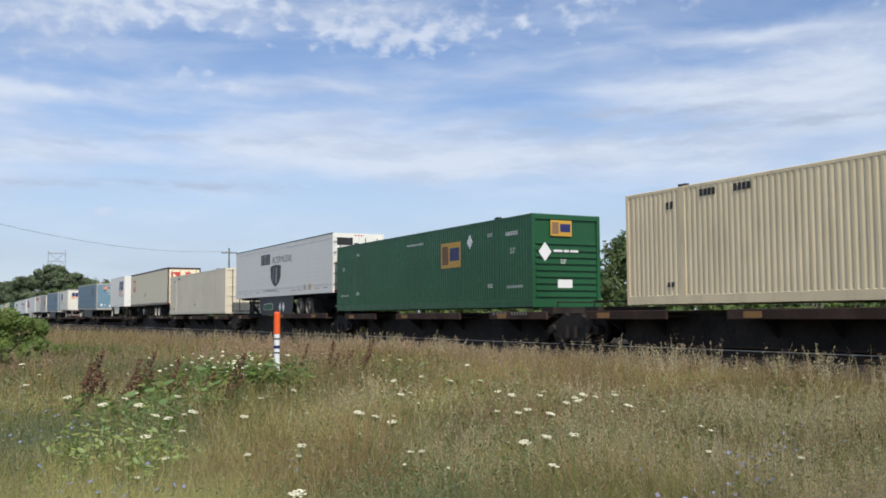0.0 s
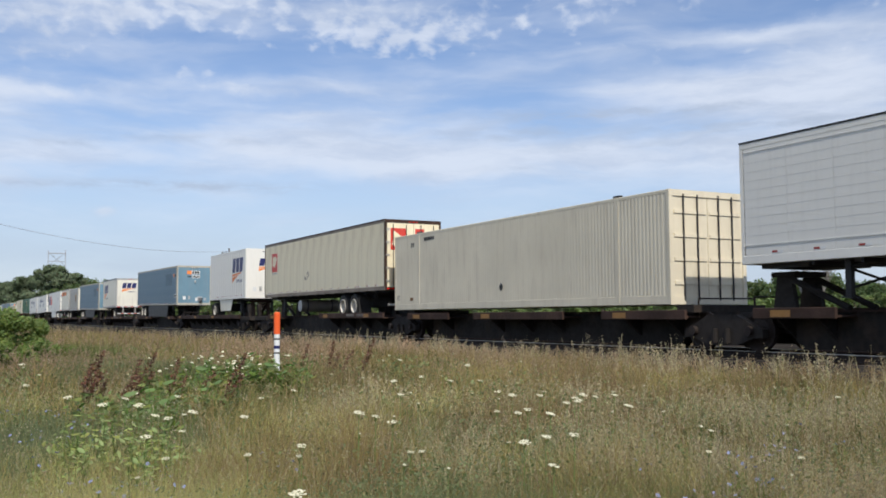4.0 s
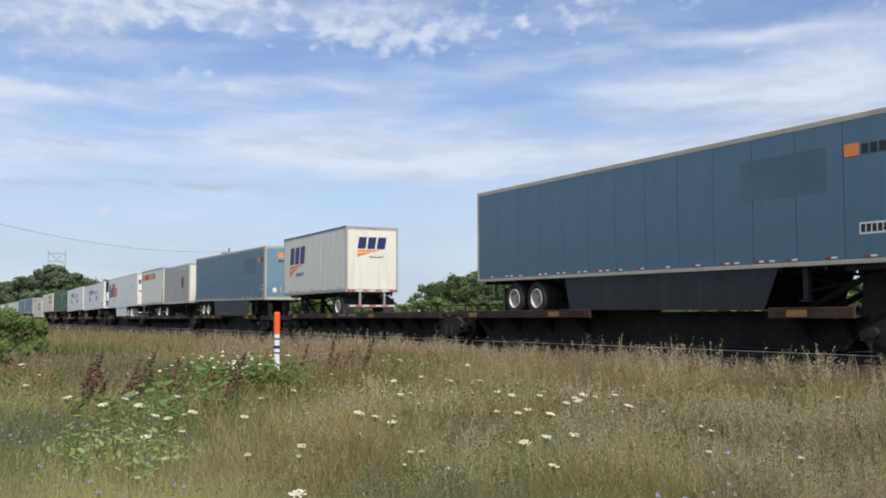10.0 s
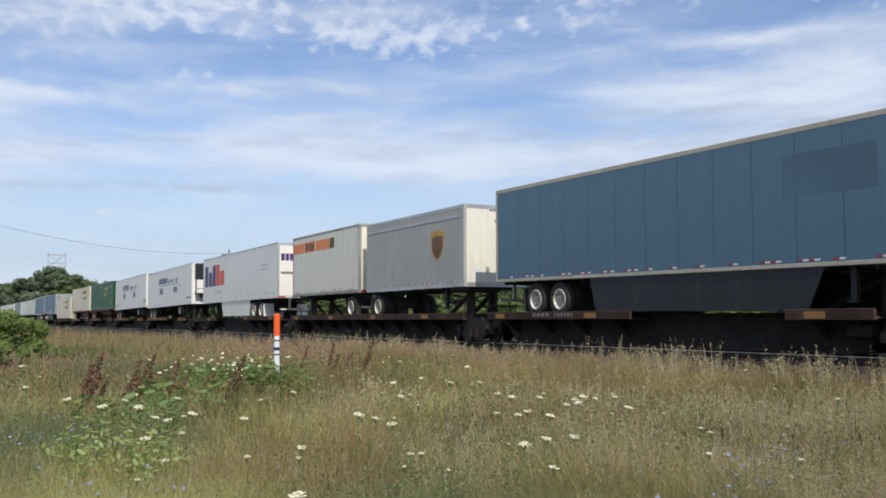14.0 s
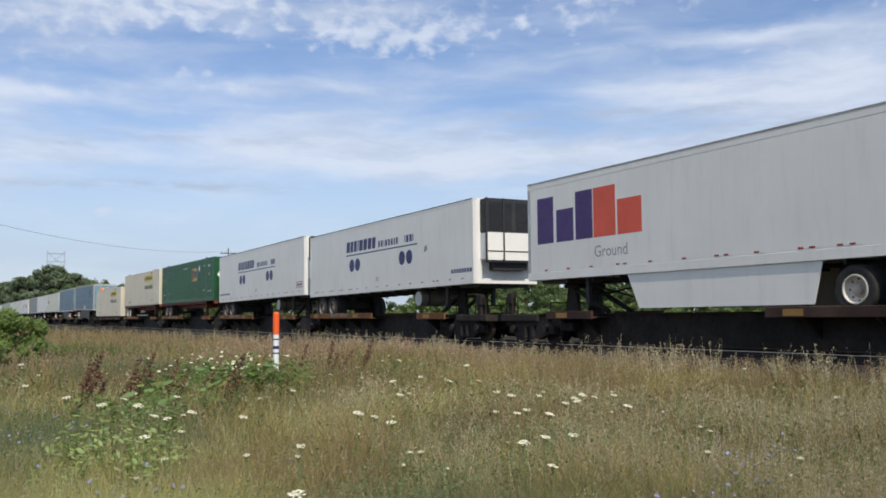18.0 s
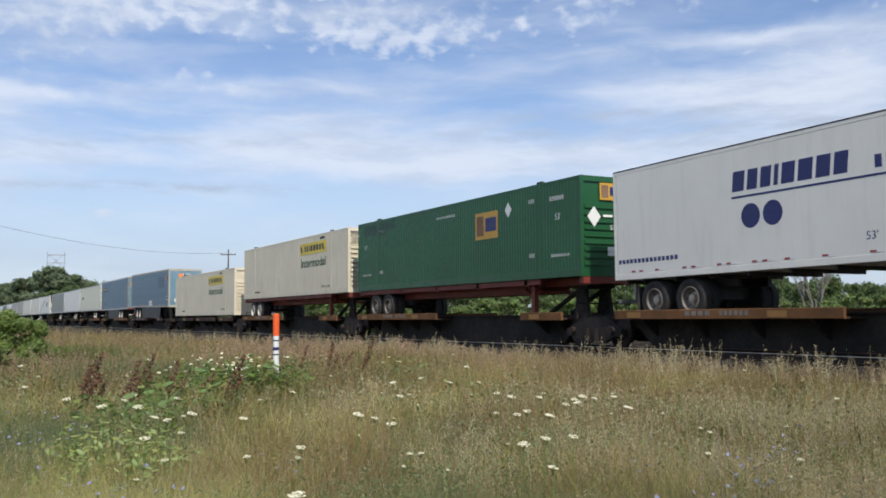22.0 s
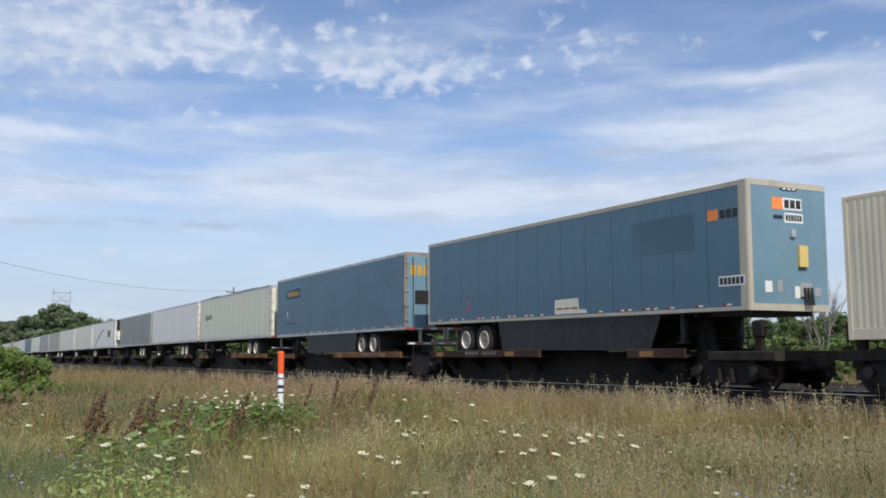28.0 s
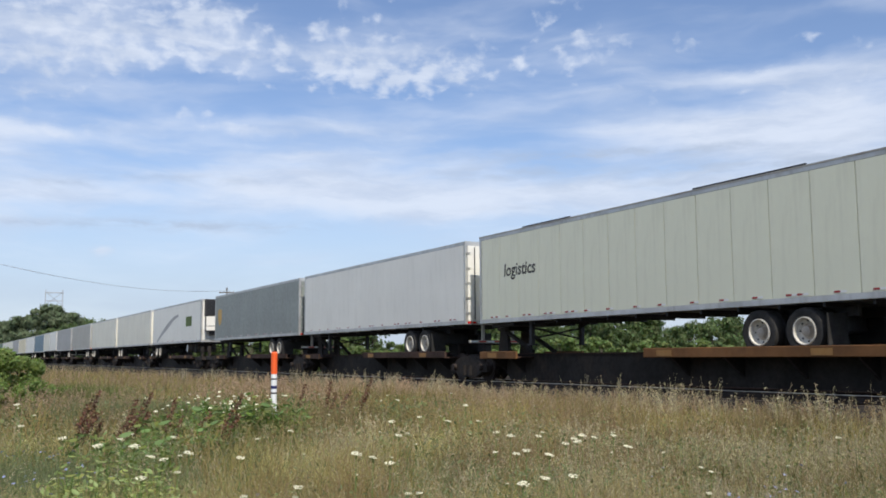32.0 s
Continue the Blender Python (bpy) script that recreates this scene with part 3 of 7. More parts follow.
def reflectors(body, x0, x1, z, n, y=-HALF, length=0.15):
    """Strips of red and white tape along the bottom, single or in pairs at uneven steps."""
    red, wht = (Shape().box(-length / 2, length / 2, -0.003, 0, -0.022, 0.022).mesh("reflector", M[m]) for m in ("tape", "mark"))
    rng = random.Random(int(abs(x1 - x0) * 100) + n)
    k = int(n * 1.3)
    for i in range(k):
        x = x0 + (x1 - x0) * (i + 0.5 + rng.uniform(-0.12, 0.12)) / k
        for j in range(2 if rng.random() < 0.45 else 1):
            part("reflector", red, None, body, at=pose(x + j * 2 * length - length / 2, y, z))
            part("reflector", wht, None, body, at=pose(x + j * 2 * length + length / 2, y, z))


def bars(name, body, mat, x, z, widths, h, gap, y=-HALF - 0.001, lean=0.0, end=None, thick=0.0015):
    """Plain bars in a row, where a name or number stands; each is slanted by lean."""
    tiny = h < 0.22
    s = Shape()
    for w in widths:
        q = [(x, z), (x + w, z), (x + w + lean * h, z + h), (x + lean * h, z + h)]
        if end is None:
            s.plate(q, y, thick)
        else:
            s.end_plate(q, end, thick)
        x += w + gap
        if not tiny:
            part(name, s, mat, body)
            s = Shape()
    if tiny:
        tagged(part(name, s, mat, body), kind="stuff")


def disc(name, body, mat, x, z, r, y=-HALF - 0.001, rz=None):
    rz = rz or r
    s = Shape().plate([(x + r * math.cos(2 * math.pi * i / 24), z + rz * math.sin(2 * math.pi * i / 24)) for i in range(24)], y)
    return part(name, s, mat, body)


def shape_part(name, body, mat, outline, y=-HALF - 0.001):
    return part(name, Shape().plate(outline, y), mat, body)


def underframe(body, L, X, bottom, gear_at=3.0):
    """Cross members and landing legs below the floor."""
    for i in range(int(L / 1.2)):
        part("floor_beam", BEAM, None, body, at=pose(X(1.9 + i * 1.2) if 1.9 + i * 1.2 < L - 0.3 else X(L - 0.4), 0, bottom))
    box_part("kingpin_plate", (X(0.3), X(1.6), -1.0, 1.0, bottom - 0.10, bottom + 0.002), M["black"], body)
    for y in (-0.95, 0.95):
        g = Shape().box(X(gear_at) - 0.07, X(gear_at) + 0.07, y - 0.06, y + 0.06, DECK + 0.38, bottom, 0.01)
        g.tube((X(gear_at), y, bottom - 0.15), (X(gear_at + 0.85), y * 0.75, bottom - 0.02), 0.035)
        g.box(X(gear_at) - 0.13, X(gear_at) + 0.13, y - 0.12, y + 0.12, DECK + 0.34, DECK + 0.38)
        part("landing_leg", g, M["black"], body)
    part("leg_brace", Shape().tube((X(gear_at), -0.9, DECK + 0.55), (X(gear_at), 0.9, bottom - 0.2), 0.03).tube((X(gear_at), 0.9, DECK + 0.55), (X(gear_at), -0.9, bottom - 0.2), 0.03), M["black"], body)


def trailer(label, x_right, L, nose_right, paint, top=5.68, bottom=2.72, panels=13, rail=None, top_h=0.13, low_h=0.14, post=None, skirt=None,
            single=False, rim=None, reefer=False, doors=True, refl=10, axle_back=(1.2, 2.5), end_paint=None, groove=0.02, ribs=False, name="semi_trailer",
            group="trailers riding on the train", round_nose=False, detail=True, tilt=0.0, rollup=False, flap=None):
    """A highway trailer on the train; u runs from its nose to its doors."""
    body = thing(name, label, "trailer", group)
    MOVERS.append((body, x_right - L / 2, -tilt))
    X = (lambda u: L / 2 - u) if nose_right else (lambda u: -L / 2 + u)
    out = 1 if nose_right else -1          # way out of the nose along x
    rail, post, end_paint = rail or M["alu"], post or rail or M["alu"], end_paint or paint
    rr = 0.22 if reefer else 0.10          # radius of rounded nose corners
    cut = rr if round_nose else 0.03
    # under separate panels the core is grey, giving the grooves their shade by colour
    box_part("box_core", (-L / 2 + (cut if out < 0 else 0.03), L / 2 - (cut if out > 0 else 0.03), -HALF + 0.03, HALF - 0.03, bottom + 0.03, top - 0.03), M["faded"] if panels > 1 else paint, body)
    rd = 0.045 if round_nose else 0.02
    part("roof", Shape().box(-L / 2 + rd, L / 2 - rd, -HALF + rd, HALF - rd, top - 0.03, top - 0.004), M["alu"], body, "aluminium roof skin")
    # side panels between the rails
    pw = (L - 0.24) / panels
    z0, z1 = bottom + low_h - 0.004, top - top_h + 0.004
    if ribs:
        s = Shape().box(-pw / 2, pw / 2, -0.016, 0.02, z0, z1)
        s.box(-pw / 2 - 0.002, -pw / 2 + 0.055, -0.026, 0.0, z0, z1, 0.006)
    else:
        s = Shape().box(-pw / 2 + groove / 2, pw / 2 - groove / 2, -0.016, 0.02, z0, z1, 0.004)
    panel = s.mesh("side_panel", paint)
    for i in range(panels):
        x = -L / 2 + 0.12 + (i + 0.5) * pw
        part("side_panel", panel, None, body, at=pose(x, -HALF + 0.016, 0))
        if detail:
            part("side_panel", panel, None, body, at=pose(x, HALF - 0.016, 0, 0, 0, 180))
    for y in (-1, 1):
        yy = sorted((y * HALF, y * (HALF - 0.05)))
        rx0, rx1 = -L / 2 + (rr if round_nose and out < 0 else 0), L / 2 - (rr if round_nose and out > 0 else 0)
        box_part("top_rail", (rx0, rx1, yy[0] - 0.003 * (y < 0), yy[1] + 0.003 * (y > 0), top - top_h, top), rail, body, c=0.012)
        box_part("bottom_rail", (rx0, rx1, yy[0] - 0.004 * (y < 0), yy[1] + 0.004 * (y > 0), bottom, bottom + low_h), rail, body, c=0.012)
        for e in (-1, 1):
            w = 0.30 if (reefer or round_nose) and e == out else 0.09
            yy2 = sorted((y * (HALF + 0.002), y * (HALF - 0.09)))
            if round_nose and e == out:
                R = rr
                ring = [(L / 2 - w, HALF - 0.06), (L / 2 - w, HALF + 0.002)]
                ring += [(L / 2 - R + (R + 0.002) * math.sin(k * math.pi / 16), HALF - R + (R + 0.002) * math.cos(k * math.pi / 16)) for k in range(9)] + [(L / 2 - 0.04, HALF - R)]
                s = Shape().prism([(e * u, y * v, bottom + 0.004) for u, v in ring], [(e * u, y * v, top - 0.002) for u, v in ring])
                part("corner_post", s, post, body, "rounded corner post", True)
                continue
            box_part("corner_post", (e * (L / 2 + 0.002), e * (L / 2 - w), yy2[0], yy2[1], bottom + 0.02, top - 0.01), post, body)
    xe = out * L / 2
    # nose
    nh = HALF - (rr if round_nose else 0.02)
    npan = HALF - (max(0.09, rr - 0.02) if round_nose else 0.09)
    nose = Shape().box(xe - out * 0.03, xe + out * 0.006, -npan, npan, bottom + 0.16, top - 0.14)
    part("nose_panel", nose, end_paint, body)
    part("nose_rail", Shape().box(xe - out * 0.05, xe + out * 0.012, -nh, nh, bottom + 0.0, bottom + 0.16, 0.01), rail, body)
    part("nose_rail", Shape().box(xe - out * 0.05, xe + out * 0.012, -nh, nh, top - 0.14, top + 0.003, 0.01), rail, body)
    if nose_right and detail and not reefer:
        box_part("gladhand_box", (xe + 0.006, xe + 0.05, 0.25, 0.62, bottom + 0.34, bottom + 0.66), M["alu"], body)
        for i in range(3):
            hose = Shape().tube((xe + 0.05, 0.36 + 0.12 * i, bottom + 0.55), (xe + 0.10, 0.42 + 0.09 * i, bottom + 0.14), 0.035)
            part("air_hose", hose, M["black"], body)
        box_part("lamp_bracket", (xe + 0.006, xe + 0.016, -0.27, 0.27, top - 0.20, top - 0.145), M["black"], body)
        for y in (-0.16, 0.0, 0.16):
            box_part("marker_lamp", (xe + 0.016, xe + 0.035, y - 0.045, y + 0.045, top - 0.19, top - 0.155), M["mark"], body)
        for y, z, w, h, m in ((-0.85, 0.42, 0.22, 0.26, "mark"), (-0.45, 0.44, 0.15, 0.27, "alu"), (0.1, 0.3, 0.16, 0.28, "mark"), (0.75, 0.36, 0.2, 0.2, "alu")):
            box_part("placard", (xe + 0.006, xe + 0.014, y, y + w, bottom + z, bottom + z + h), M[m], body)
    # doors
    xd = -out * L / 2
    if doors:
        for y0, y1 in (((-HALF + 0.10, HALF - 0.10),) if rollup else ((-HALF + 0.10, -0.008), (0.008, HALF - 0.10))):
            d = box_part("door", (xd + out * 0.03, xd - out * 0.02, y0, y1, bottom + 0.13, top - 0.15), end_paint, body)
            if detail and not nose_right and not rollup:
                for k in (0.22, 0.72):
                    yy = y0 + (y1 - y0) * (k if y0 < 0 else 1 - k)
                    part("lock_rod", Shape().tube((xd - out * 0.045, yy, bottom + 0.16), (xd - out * 0.045, yy, top - 0.2), 0.018), M["black"], d)
                for k in range(5):
                    zz = bottom + 0.35 + k * (top - bottom - 0.8) / 4
                    ye = y0 if y0 < 0 else y1
                    box_part("hinge", (xd - out * 0.02, xd - out * 0.04, ye - 0.07, ye + 0.09, zz, zz + 0.07), M["steel"], d)
    if rollup:
        for k in range(1, 8):
            z = bottom + 0.13 + k * (top - bottom - 0.28) / 8
            box_part("door_seam", (xd - out * 0.018, xd - out * 0.0225, -HALF + 0.11, HALF - 0.11, z - 0.002, z + 0.002), M["ghost"], body)
    box_part("door_header", (xd + out * 0.03, xd - out * 0.014, -HALF + 0.02, HALF - 0.02, top - 0.15, top + 0.002), post, body)
    box_part("rear_sill", (xd + out * 0.03, xd - out * 0.02, -HALF + 0.02, HALF - 0.02, bottom, bottom + 0.13), post, body)
    for y in (-1.15, -0.95, 0.95, 1.15):
        box_part("tail_lamp", (xd - out * 0.02, xd - out * 0.035, y - 0.07, y + 0.07, bottom + 0.03, bottom + 0.1), M["glassred"], body)
    if detail and not nose_right:
        for i in range(7):
            y = -1.12 + i * 0.32
            box_part("tape_strip", (xd + 0.05, xd + 0.053, y, y + 0.30, DECK + 0.485, DECK + 0.535), M["red"] if i % 2 else M["mark"], body)
            if abs(y + 0.15) < 0.8:
                box_part("tape_strip", (xd + 0.02, xd + 0.0225, y, y + 0.30, bottom + 0.035, bottom + 0.085), M["mark"] if i % 2 else M["red"], body)
        for y in (-0.16, 0.0, 0.16):
            box_part("marker_lamp", (xd + 0.014, xd + 0.03, y - 0.045, y + 0.045, top - 0.11, top - 0.07), M["glassred"], body)
    guard = Shape().box(xd + out * 0.05, xd - out * 0.05, -1.15, 1.15, DECK + 0.46, DECK + 0.56, 0.01)
    for y in (-0.6, 0.6):
        guard.box(xd + out * 0.04, xd - out * 0.03, y - 0.05, y + 0.05, DECK + 0.5, bottom + 0.02)
    part("rear_guard", guard, M["alu_dirty"], body)
    # running gear
    ax = [X(L - axle_back[0])] if single else [X(L - a) for a in axle_back]
    wheels(body, ax, rim=rim)
    bx0, bx1 = X(L - axle_back[0] + 0.8), X(L - axle_back[-1] - 0.9)
    slide = Shape()
    for y in (-0.5, 0.5):
        slide.box(bx0, bx1, y - 0.06, y + 0.06, bottom - 0.28, bottom - 0.06)
    for a in ax:
        slide.box(a - 0.10, a + 0.10, -0.6, 0.6, DECK + 0.5, bottom - 0.2)
    part("bogie_frame", slide, M["black"], body)
    for a in (X(L - axle_back[0] + 0.62),):
        for y in (-0.98, 0.98):
            box_part("mud_flap", (a - 0.01, a + 0.01, y - 0.3, y + 0.3, DECK + 0.14, DECK + 0.86), flap or M["rubber"], body)
    underframe(body, L, X, bottom, gear_at=2.6 if L > 10 else 1.9)
    if skirt:
        smat, u0, u1, low = skirt
        for y in (-1, 1):
            yy = y * (HALF - 0.05)
            q = [(X(u0), bottom), (X(u1), bottom), (X(u1 - 0.25), DECK + low), (X(u0 + 0.45), DECK + low)]
            part("side_skirt", Shape().prism([(a, yy - 0.012, z) for a, z in q], [(a, yy + 0.012, z) for a, z in q]), smat, body)
    if refl:
        reflectors(body, -L / 2 + 0.3, L / 2 - 0.3, bottom + low_h + 0.05, refl, y=-HALF - 0.002)
    if reefer:
        unit(body, xe, out, bottom, top)
    return body


def unit(body, xe, out, bottom, top):
    """The cooling unit on a refrigerated trailer's nose."""
    x1 = xe + out * 0.44
    box_part("cooling_unit", (xe + out * 0.006, x1, -1.1, 1.1, bottom + 0.78, top - 1.2), M["clean"], body, "white cooling unit housing", c=0.05)
    u = box_part("cooling_unit_top", (xe + out * 0.006, x1 - out * 0.02, -1.1, 1.1, top - 1.2, top - 0.03), M["black"], body, "black louvred top of the cooling unit", c=0.04)
    for k in range(11):
        z = top - 1.1 + k * 0.09
        part("louvre", Shape().box(x1 - out * 0.02, x1 - out * 0.003, -0.98, -0.08, z, z + 0.035), M["skirt"], u)
        part("louvre", Shape().box(x1 - out * 0.02, x1 - out * 0.003, 0.08, 0.98, z, z + 0.035), M["skirt"], u)
    for y in (-1.1, -0.42, 1.1):
        box_part("unit_frame_bar", (x1 - out * 0.03, x1 + out * 0.012, y - 0.03, y + 0.03, bottom + 0.7, top - 0.02), M["black"], body)
    for z in (bottom + 0.72, bottom + 1.08):
        box_part("unit_frame_bar", (x1 - out * 0.03, x1 + out * 0.008, -1.08, 1.08, z - 0.02, z + 0.02), M["black"], body)
    box_part("unit_base", (xe, xe + out * 0.30, -0.75, 0.6, bottom + 0.45, bottom + 0.76), M["black"], body)
    cross_tank(body, xe - out * 4.75, bottom - 0.38, 0.29)


def cross_tank(body, x, z, r):
    """A round fuel tank lying across the trailer under its floor, its pale end towards the viewer."""
    tank = part("fuel_tank", Shape().tube((x, -1.08, z), (x, 0.95, z), r, 20), M["rim_dark"], body, "dusty fuel tank under the floor", True)
    part("tank_end", Shape().tube((x, -1.095, z), (x, -1.081, z), r * 0.94, 20), M["ghost"], tank)
    for y in (-0.75, 0.55):
        part("tank_strap", Shape().tube((x, y - 0.03, z), (x, y + 0.03, z), r + 0.012, 20), M["black"], tank)


def corrugated(L, z0, z1, pitch=0.28, depth=0.036):
    """A corrugated steel side in the plane y = 0, bulging to y = -depth."""
    pts = [(-L / 2, 0.0)]
    step = (L - 0.2) / max(1, round((L - 0.2) / pitch))
    x = -L / 2 + 0.1
    while x < L / 2 - 0.11:
        pts += [(x, 0.0), (x + step * 0.22, -depth), (x + step * 0.58, -depth), (x + step * 0.80, 0.0)]
        x += step
    pts.append((L / 2, 0.0))
    s = Shape()
    v = [(a, b, z) for z in (z0, z1) for a, b in pts]
    k = len(pts)
    return s.add(v, [(i, i + 1, k + i + 1, k + i) for i in range(k - 1)])


def container(label, x_right, paint, base, L=16.15, H=2.90, chassis=None, pitch=0.28, doors_right=False, depth=0.036, posts=(3.05,), detail=True, smooth_side=False, rim=None,
              name="shipping_container", nose_right=True):
    """A long intermodal container with lifting posts set in from its ends."""
    body = thing(name, label, "container", "containers riding on the train")
    MOVERS.append((body, x_right - L / 2, 0.0))
    z0, z1 = base, base + H
    box_part("box_core", (-L / 2 + 0.05, L / 2 - 0.05, -HALF + 0.065, HALF - 0.065, z0 + 0.06, z1 - 0.03), paint, body)
    side = corrugated(L - 0.2, z0 + 0.22, z1 - 0.08, pitch, 0.008 if smooth_side else depth).mesh("corrugated_side", paint)
    d = 0.008 if smooth_side else depth
    part("corrugated_side", side, None, body, at=pose(0, -HALF + 0.002 + d, 0))
    part("corrugated_side", side, None, body, at=pose(0, HALF - 0.002 - d, 0, 0, 0, 180))
    for y in (-1, 1):
        yy = sorted((y * HALF, y * (HALF - 0.07)))
        box_part("bottom_rail", (-L / 2, L / 2, yy[0], yy[1], z0, z0 + 0.23), paint, body, c=0.01)
        box_part("top_rail", (-L / 2, L / 2, yy[0], yy[1], z1 - 0.09, z1), paint, body, c=0.01)
        for e in (-1, 1):
            yc = sorted((y * (HALF + 0.004), y * (HALF - 0.12)))
            box_part("corner_post", (e * (L / 2 + 0.003), e * (L / 2 - 0.10), yc[0], yc[1], z0 - 0.004, z1 + 0.004), paint, body, c=0.01)
            for u in posts:
                x = e * (L / 2 - u)
                box_part("lifting_post", (x - 0.085, x + 0.085, yc[0], yc[1], z0 - 0.004, z1 + 0.005), paint, body, c=0.012)
                box_part("lifting_casting", (x - 0.13, x + 0.13, yc[0] + 0.01, yc[1] + 0.01, z1 + 0.003, z1 + 0.06), M["black"], body)
    part("roof", corrugated(L - 0.2, -HALF + 0.06, HALF - 0.06, 0.5, 0.02).mesh("roof", paint), None, body, at=pose(0, 0, z1 - 0.03, 90, 0, 0))
    for e in (-1, 1):
        xe = e * L / 2
        box_part("end_header", (xe, xe - e * 0.08, -HALF + 0.1, HALF - 0.1, z1 - 0.16, z1), paint, body)
        box_part("end_sill", (xe, xe - e * 0.08, -HALF + 0.1, HALF - 0.1, z0, z0 + 0.2), paint, body)
        if (e > 0) == doors_right:
            for y0, y1 in ((-HALF + 0.12, -0.01), (0.01, HALF - 0.12)):
                d = box_part("door", (xe - e * 0.07, xe - e * 0.03, y0, y1, z0 + 0.2, z1 - 0.16), paint, body)
                for k in (0.3, 0.7):
                    yy = y0 + (y1 - y0) * k
                    part("lock_rod", Shape().tube((xe, yy, z0 + 0.1), (xe, yy, z1 - 0.1), 0.024), M["black"], d)
                for k in range(4):
                    zz = z0 + 0.5 + 0.6 * k
                    box_part("door_rib", (xe - e * 0.03, xe - e * 0.005, y0 + 0.05, y1 - 0.05, zz, zz + 0.09), paint, d)
        else:
            w = part("end_wall", Shape().box(xe - e * 0.07, xe - e * 0.05, -HALF + 0.11, HALF - 0.11, z0 + 0.19, z1 - 0.15), paint, body)
            n = 9
            for k in range(n):
                zz = z0 + 0.32 + k * (H - 1.05) / n
                part("end_rib", Shape().box(xe - e * 0.05, xe - e * 0.004, -HALF + 0.14, HALF - 0.14, zz, zz + 0.12, 0.025), paint, w)
    if chassis:
        chassis_under(body, L, base, nose_right, chassis, rim)
    return body


def chassis_under(body, L, base, nose_right, paint, rim):
    """A skeleton trailer that carries the container."""
    X = (lambda u: L / 2 - u) if nose_right else (lambda u: -L / 2 + u)
    for y in (-0.55, 0.55):
        s = Shape().box(X(0.1), X(L - 0.1), y - 0.06, y + 0.06, base - 0.22, base - 0.005)
        s.box(X(3.2), X(L - 0.3), y - 0.05, y + 0.05, base - 0.42, base - 0.21)
        part("main_beam", s, paint, body)
    for u in (0.1, 3.0, 6.0, 9.0, 12.0, L - 0.15):
        box_part("cross_bolster", (X(u) - 0.09, X(u) + 0.09, -1.22, 1.22, base - 0.2, base - 0.006), paint, body)
    part("side_beam", Shape().box(X(2.2), X(L - 0.1), -1.22, -1.12, base - 0.17, base - 0.004), paint, body)
    wheels(body, [X(L - 1.7), X(L - 2.95)], rim=rim)
    part("bogie_frame", Shape().box(X(L - 0.9), X(L - 3.9), -0.6, -0.48, base - 0.62, base - 0.4).box(X(L - 0.9), X(L - 3.9), 0.48, 0.6, base - 0.62, base - 0.4), M["black"], body)
    for y in (-0.95, 0.95):
        part("landing_leg", Shape().box(X(2.9) - 0.09, X(2.9) + 0.09, y - 0.07, y + 0.07, DECK + 0.1, base - 0.1).tube((X(2.9), y, DECK + 0.6), (X(4.0), y * 0.6, base - 0.25), 0.04), paint, body)
    part("leg_brace", Shape().box(X(2.9) - 0.05, X(2.9) + 0.05, -0.9, 0.9, DECK + 0.75, DECK + 0.85), paint, body)


# ---- rail cars ----
SPRING = Shape().tube((0, 0, 0), (0, 0, 0.34), 0.075, 10).mesh("bolster_spring", M["truck"])
BRACKET = Shape().prism([(-0.03, -1.24, 1.60), (-0.03, -0.62, 1.60), (-0.03, -0.62, 1.12)], [(0.03, -1.24, 1.60), (0.03, -0.62, 1.60), (0.03, -0.62, 1.12)]).mesh("deck_bracket", M["car"])
STRIPE = Shape().box(0, 0.55, -1.324, -1.31, -0.2, -0.05).mesh("yellow_stripe", M["ochre"])
BEAM = Shape().box(-0.03, 0.03, -1.2, 1.2, -0.09, 0.005).mesh("floor_beam", M["black"])


def truck_parts(car, x, near):
    """A two-axle railway truck centred at x."""
    for y in (-1.0, 1.0):
        a = [(x - 1.25, 0.62), (x - 1.25, 0.82), (x - 0.95, 0.92), (x - 0.45, 1.16), (x + 0.45, 1.16), (x + 0.95, 0.92), (x + 1.25, 0.82), (x + 1.25, 0.62),
             (x + 0.95, 0.62), (x + 0.45, 0.44), (x - 0.45, 0.44), (x - 0.95, 0.62)]
        fr = part("side_frame", Shape().prism([(p, y - 0.09, z + 0.50) for p, z in a], [(p, y + 0.09, z + 0.50) for p, z in a]), M["truck"], car)
        for k in (-0.2, 0.2):
            part("bolster_spring", SPRING, None, fr, at=pose(x + k, y * 1.12, 1.00))
        for k in (-0.89, 0.89):
            part("bearing_cap", Shape().tube((x + k, y * 1.08, 1.28), (x + k, y * 1.2, 1.28), 0.11, 12), M["rail"], fr)
    for k in (-0.89, 0.89):
        w = Shape()
        for y in (-0.76, 0.76):
            w.lathe([(0.10, -0.075), (0.30, -0.055), (0.40, -0.07), (0.458, -0.07), (0.462, 0.03), (0.485, 0.05), (0.485, 0.07), (0.40, 0.07), (0.28, 0.03), (0.10, 0.07)] if y > 0 else
                    [(0.10, -0.07), (0.28, -0.03), (0.40, -0.07), (0.485, -0.07), (0.485, -0.05), (0.462, -0.03), (0.458, 0.07), (0.40, 0.07), (0.30, 0.055), (0.10, 0.075)], 24, (0, y, 0))
        w.tube((0, -0.98, 0), (0, 0.98, 0), 0.075, 10)
        ob = part("wheelset", w, M["rail"], car, at=pose(x + k, 0, RAIL_TOP + 0.46))
        if near:
            AXLES.append((ob, x + k, RAIL_TOP + 0.46))
    box_part("bolster", (x - 0.2, x + 0.2, -1.05, 1.05, 1.28, 1.5), M["car"], car, c=0.02)


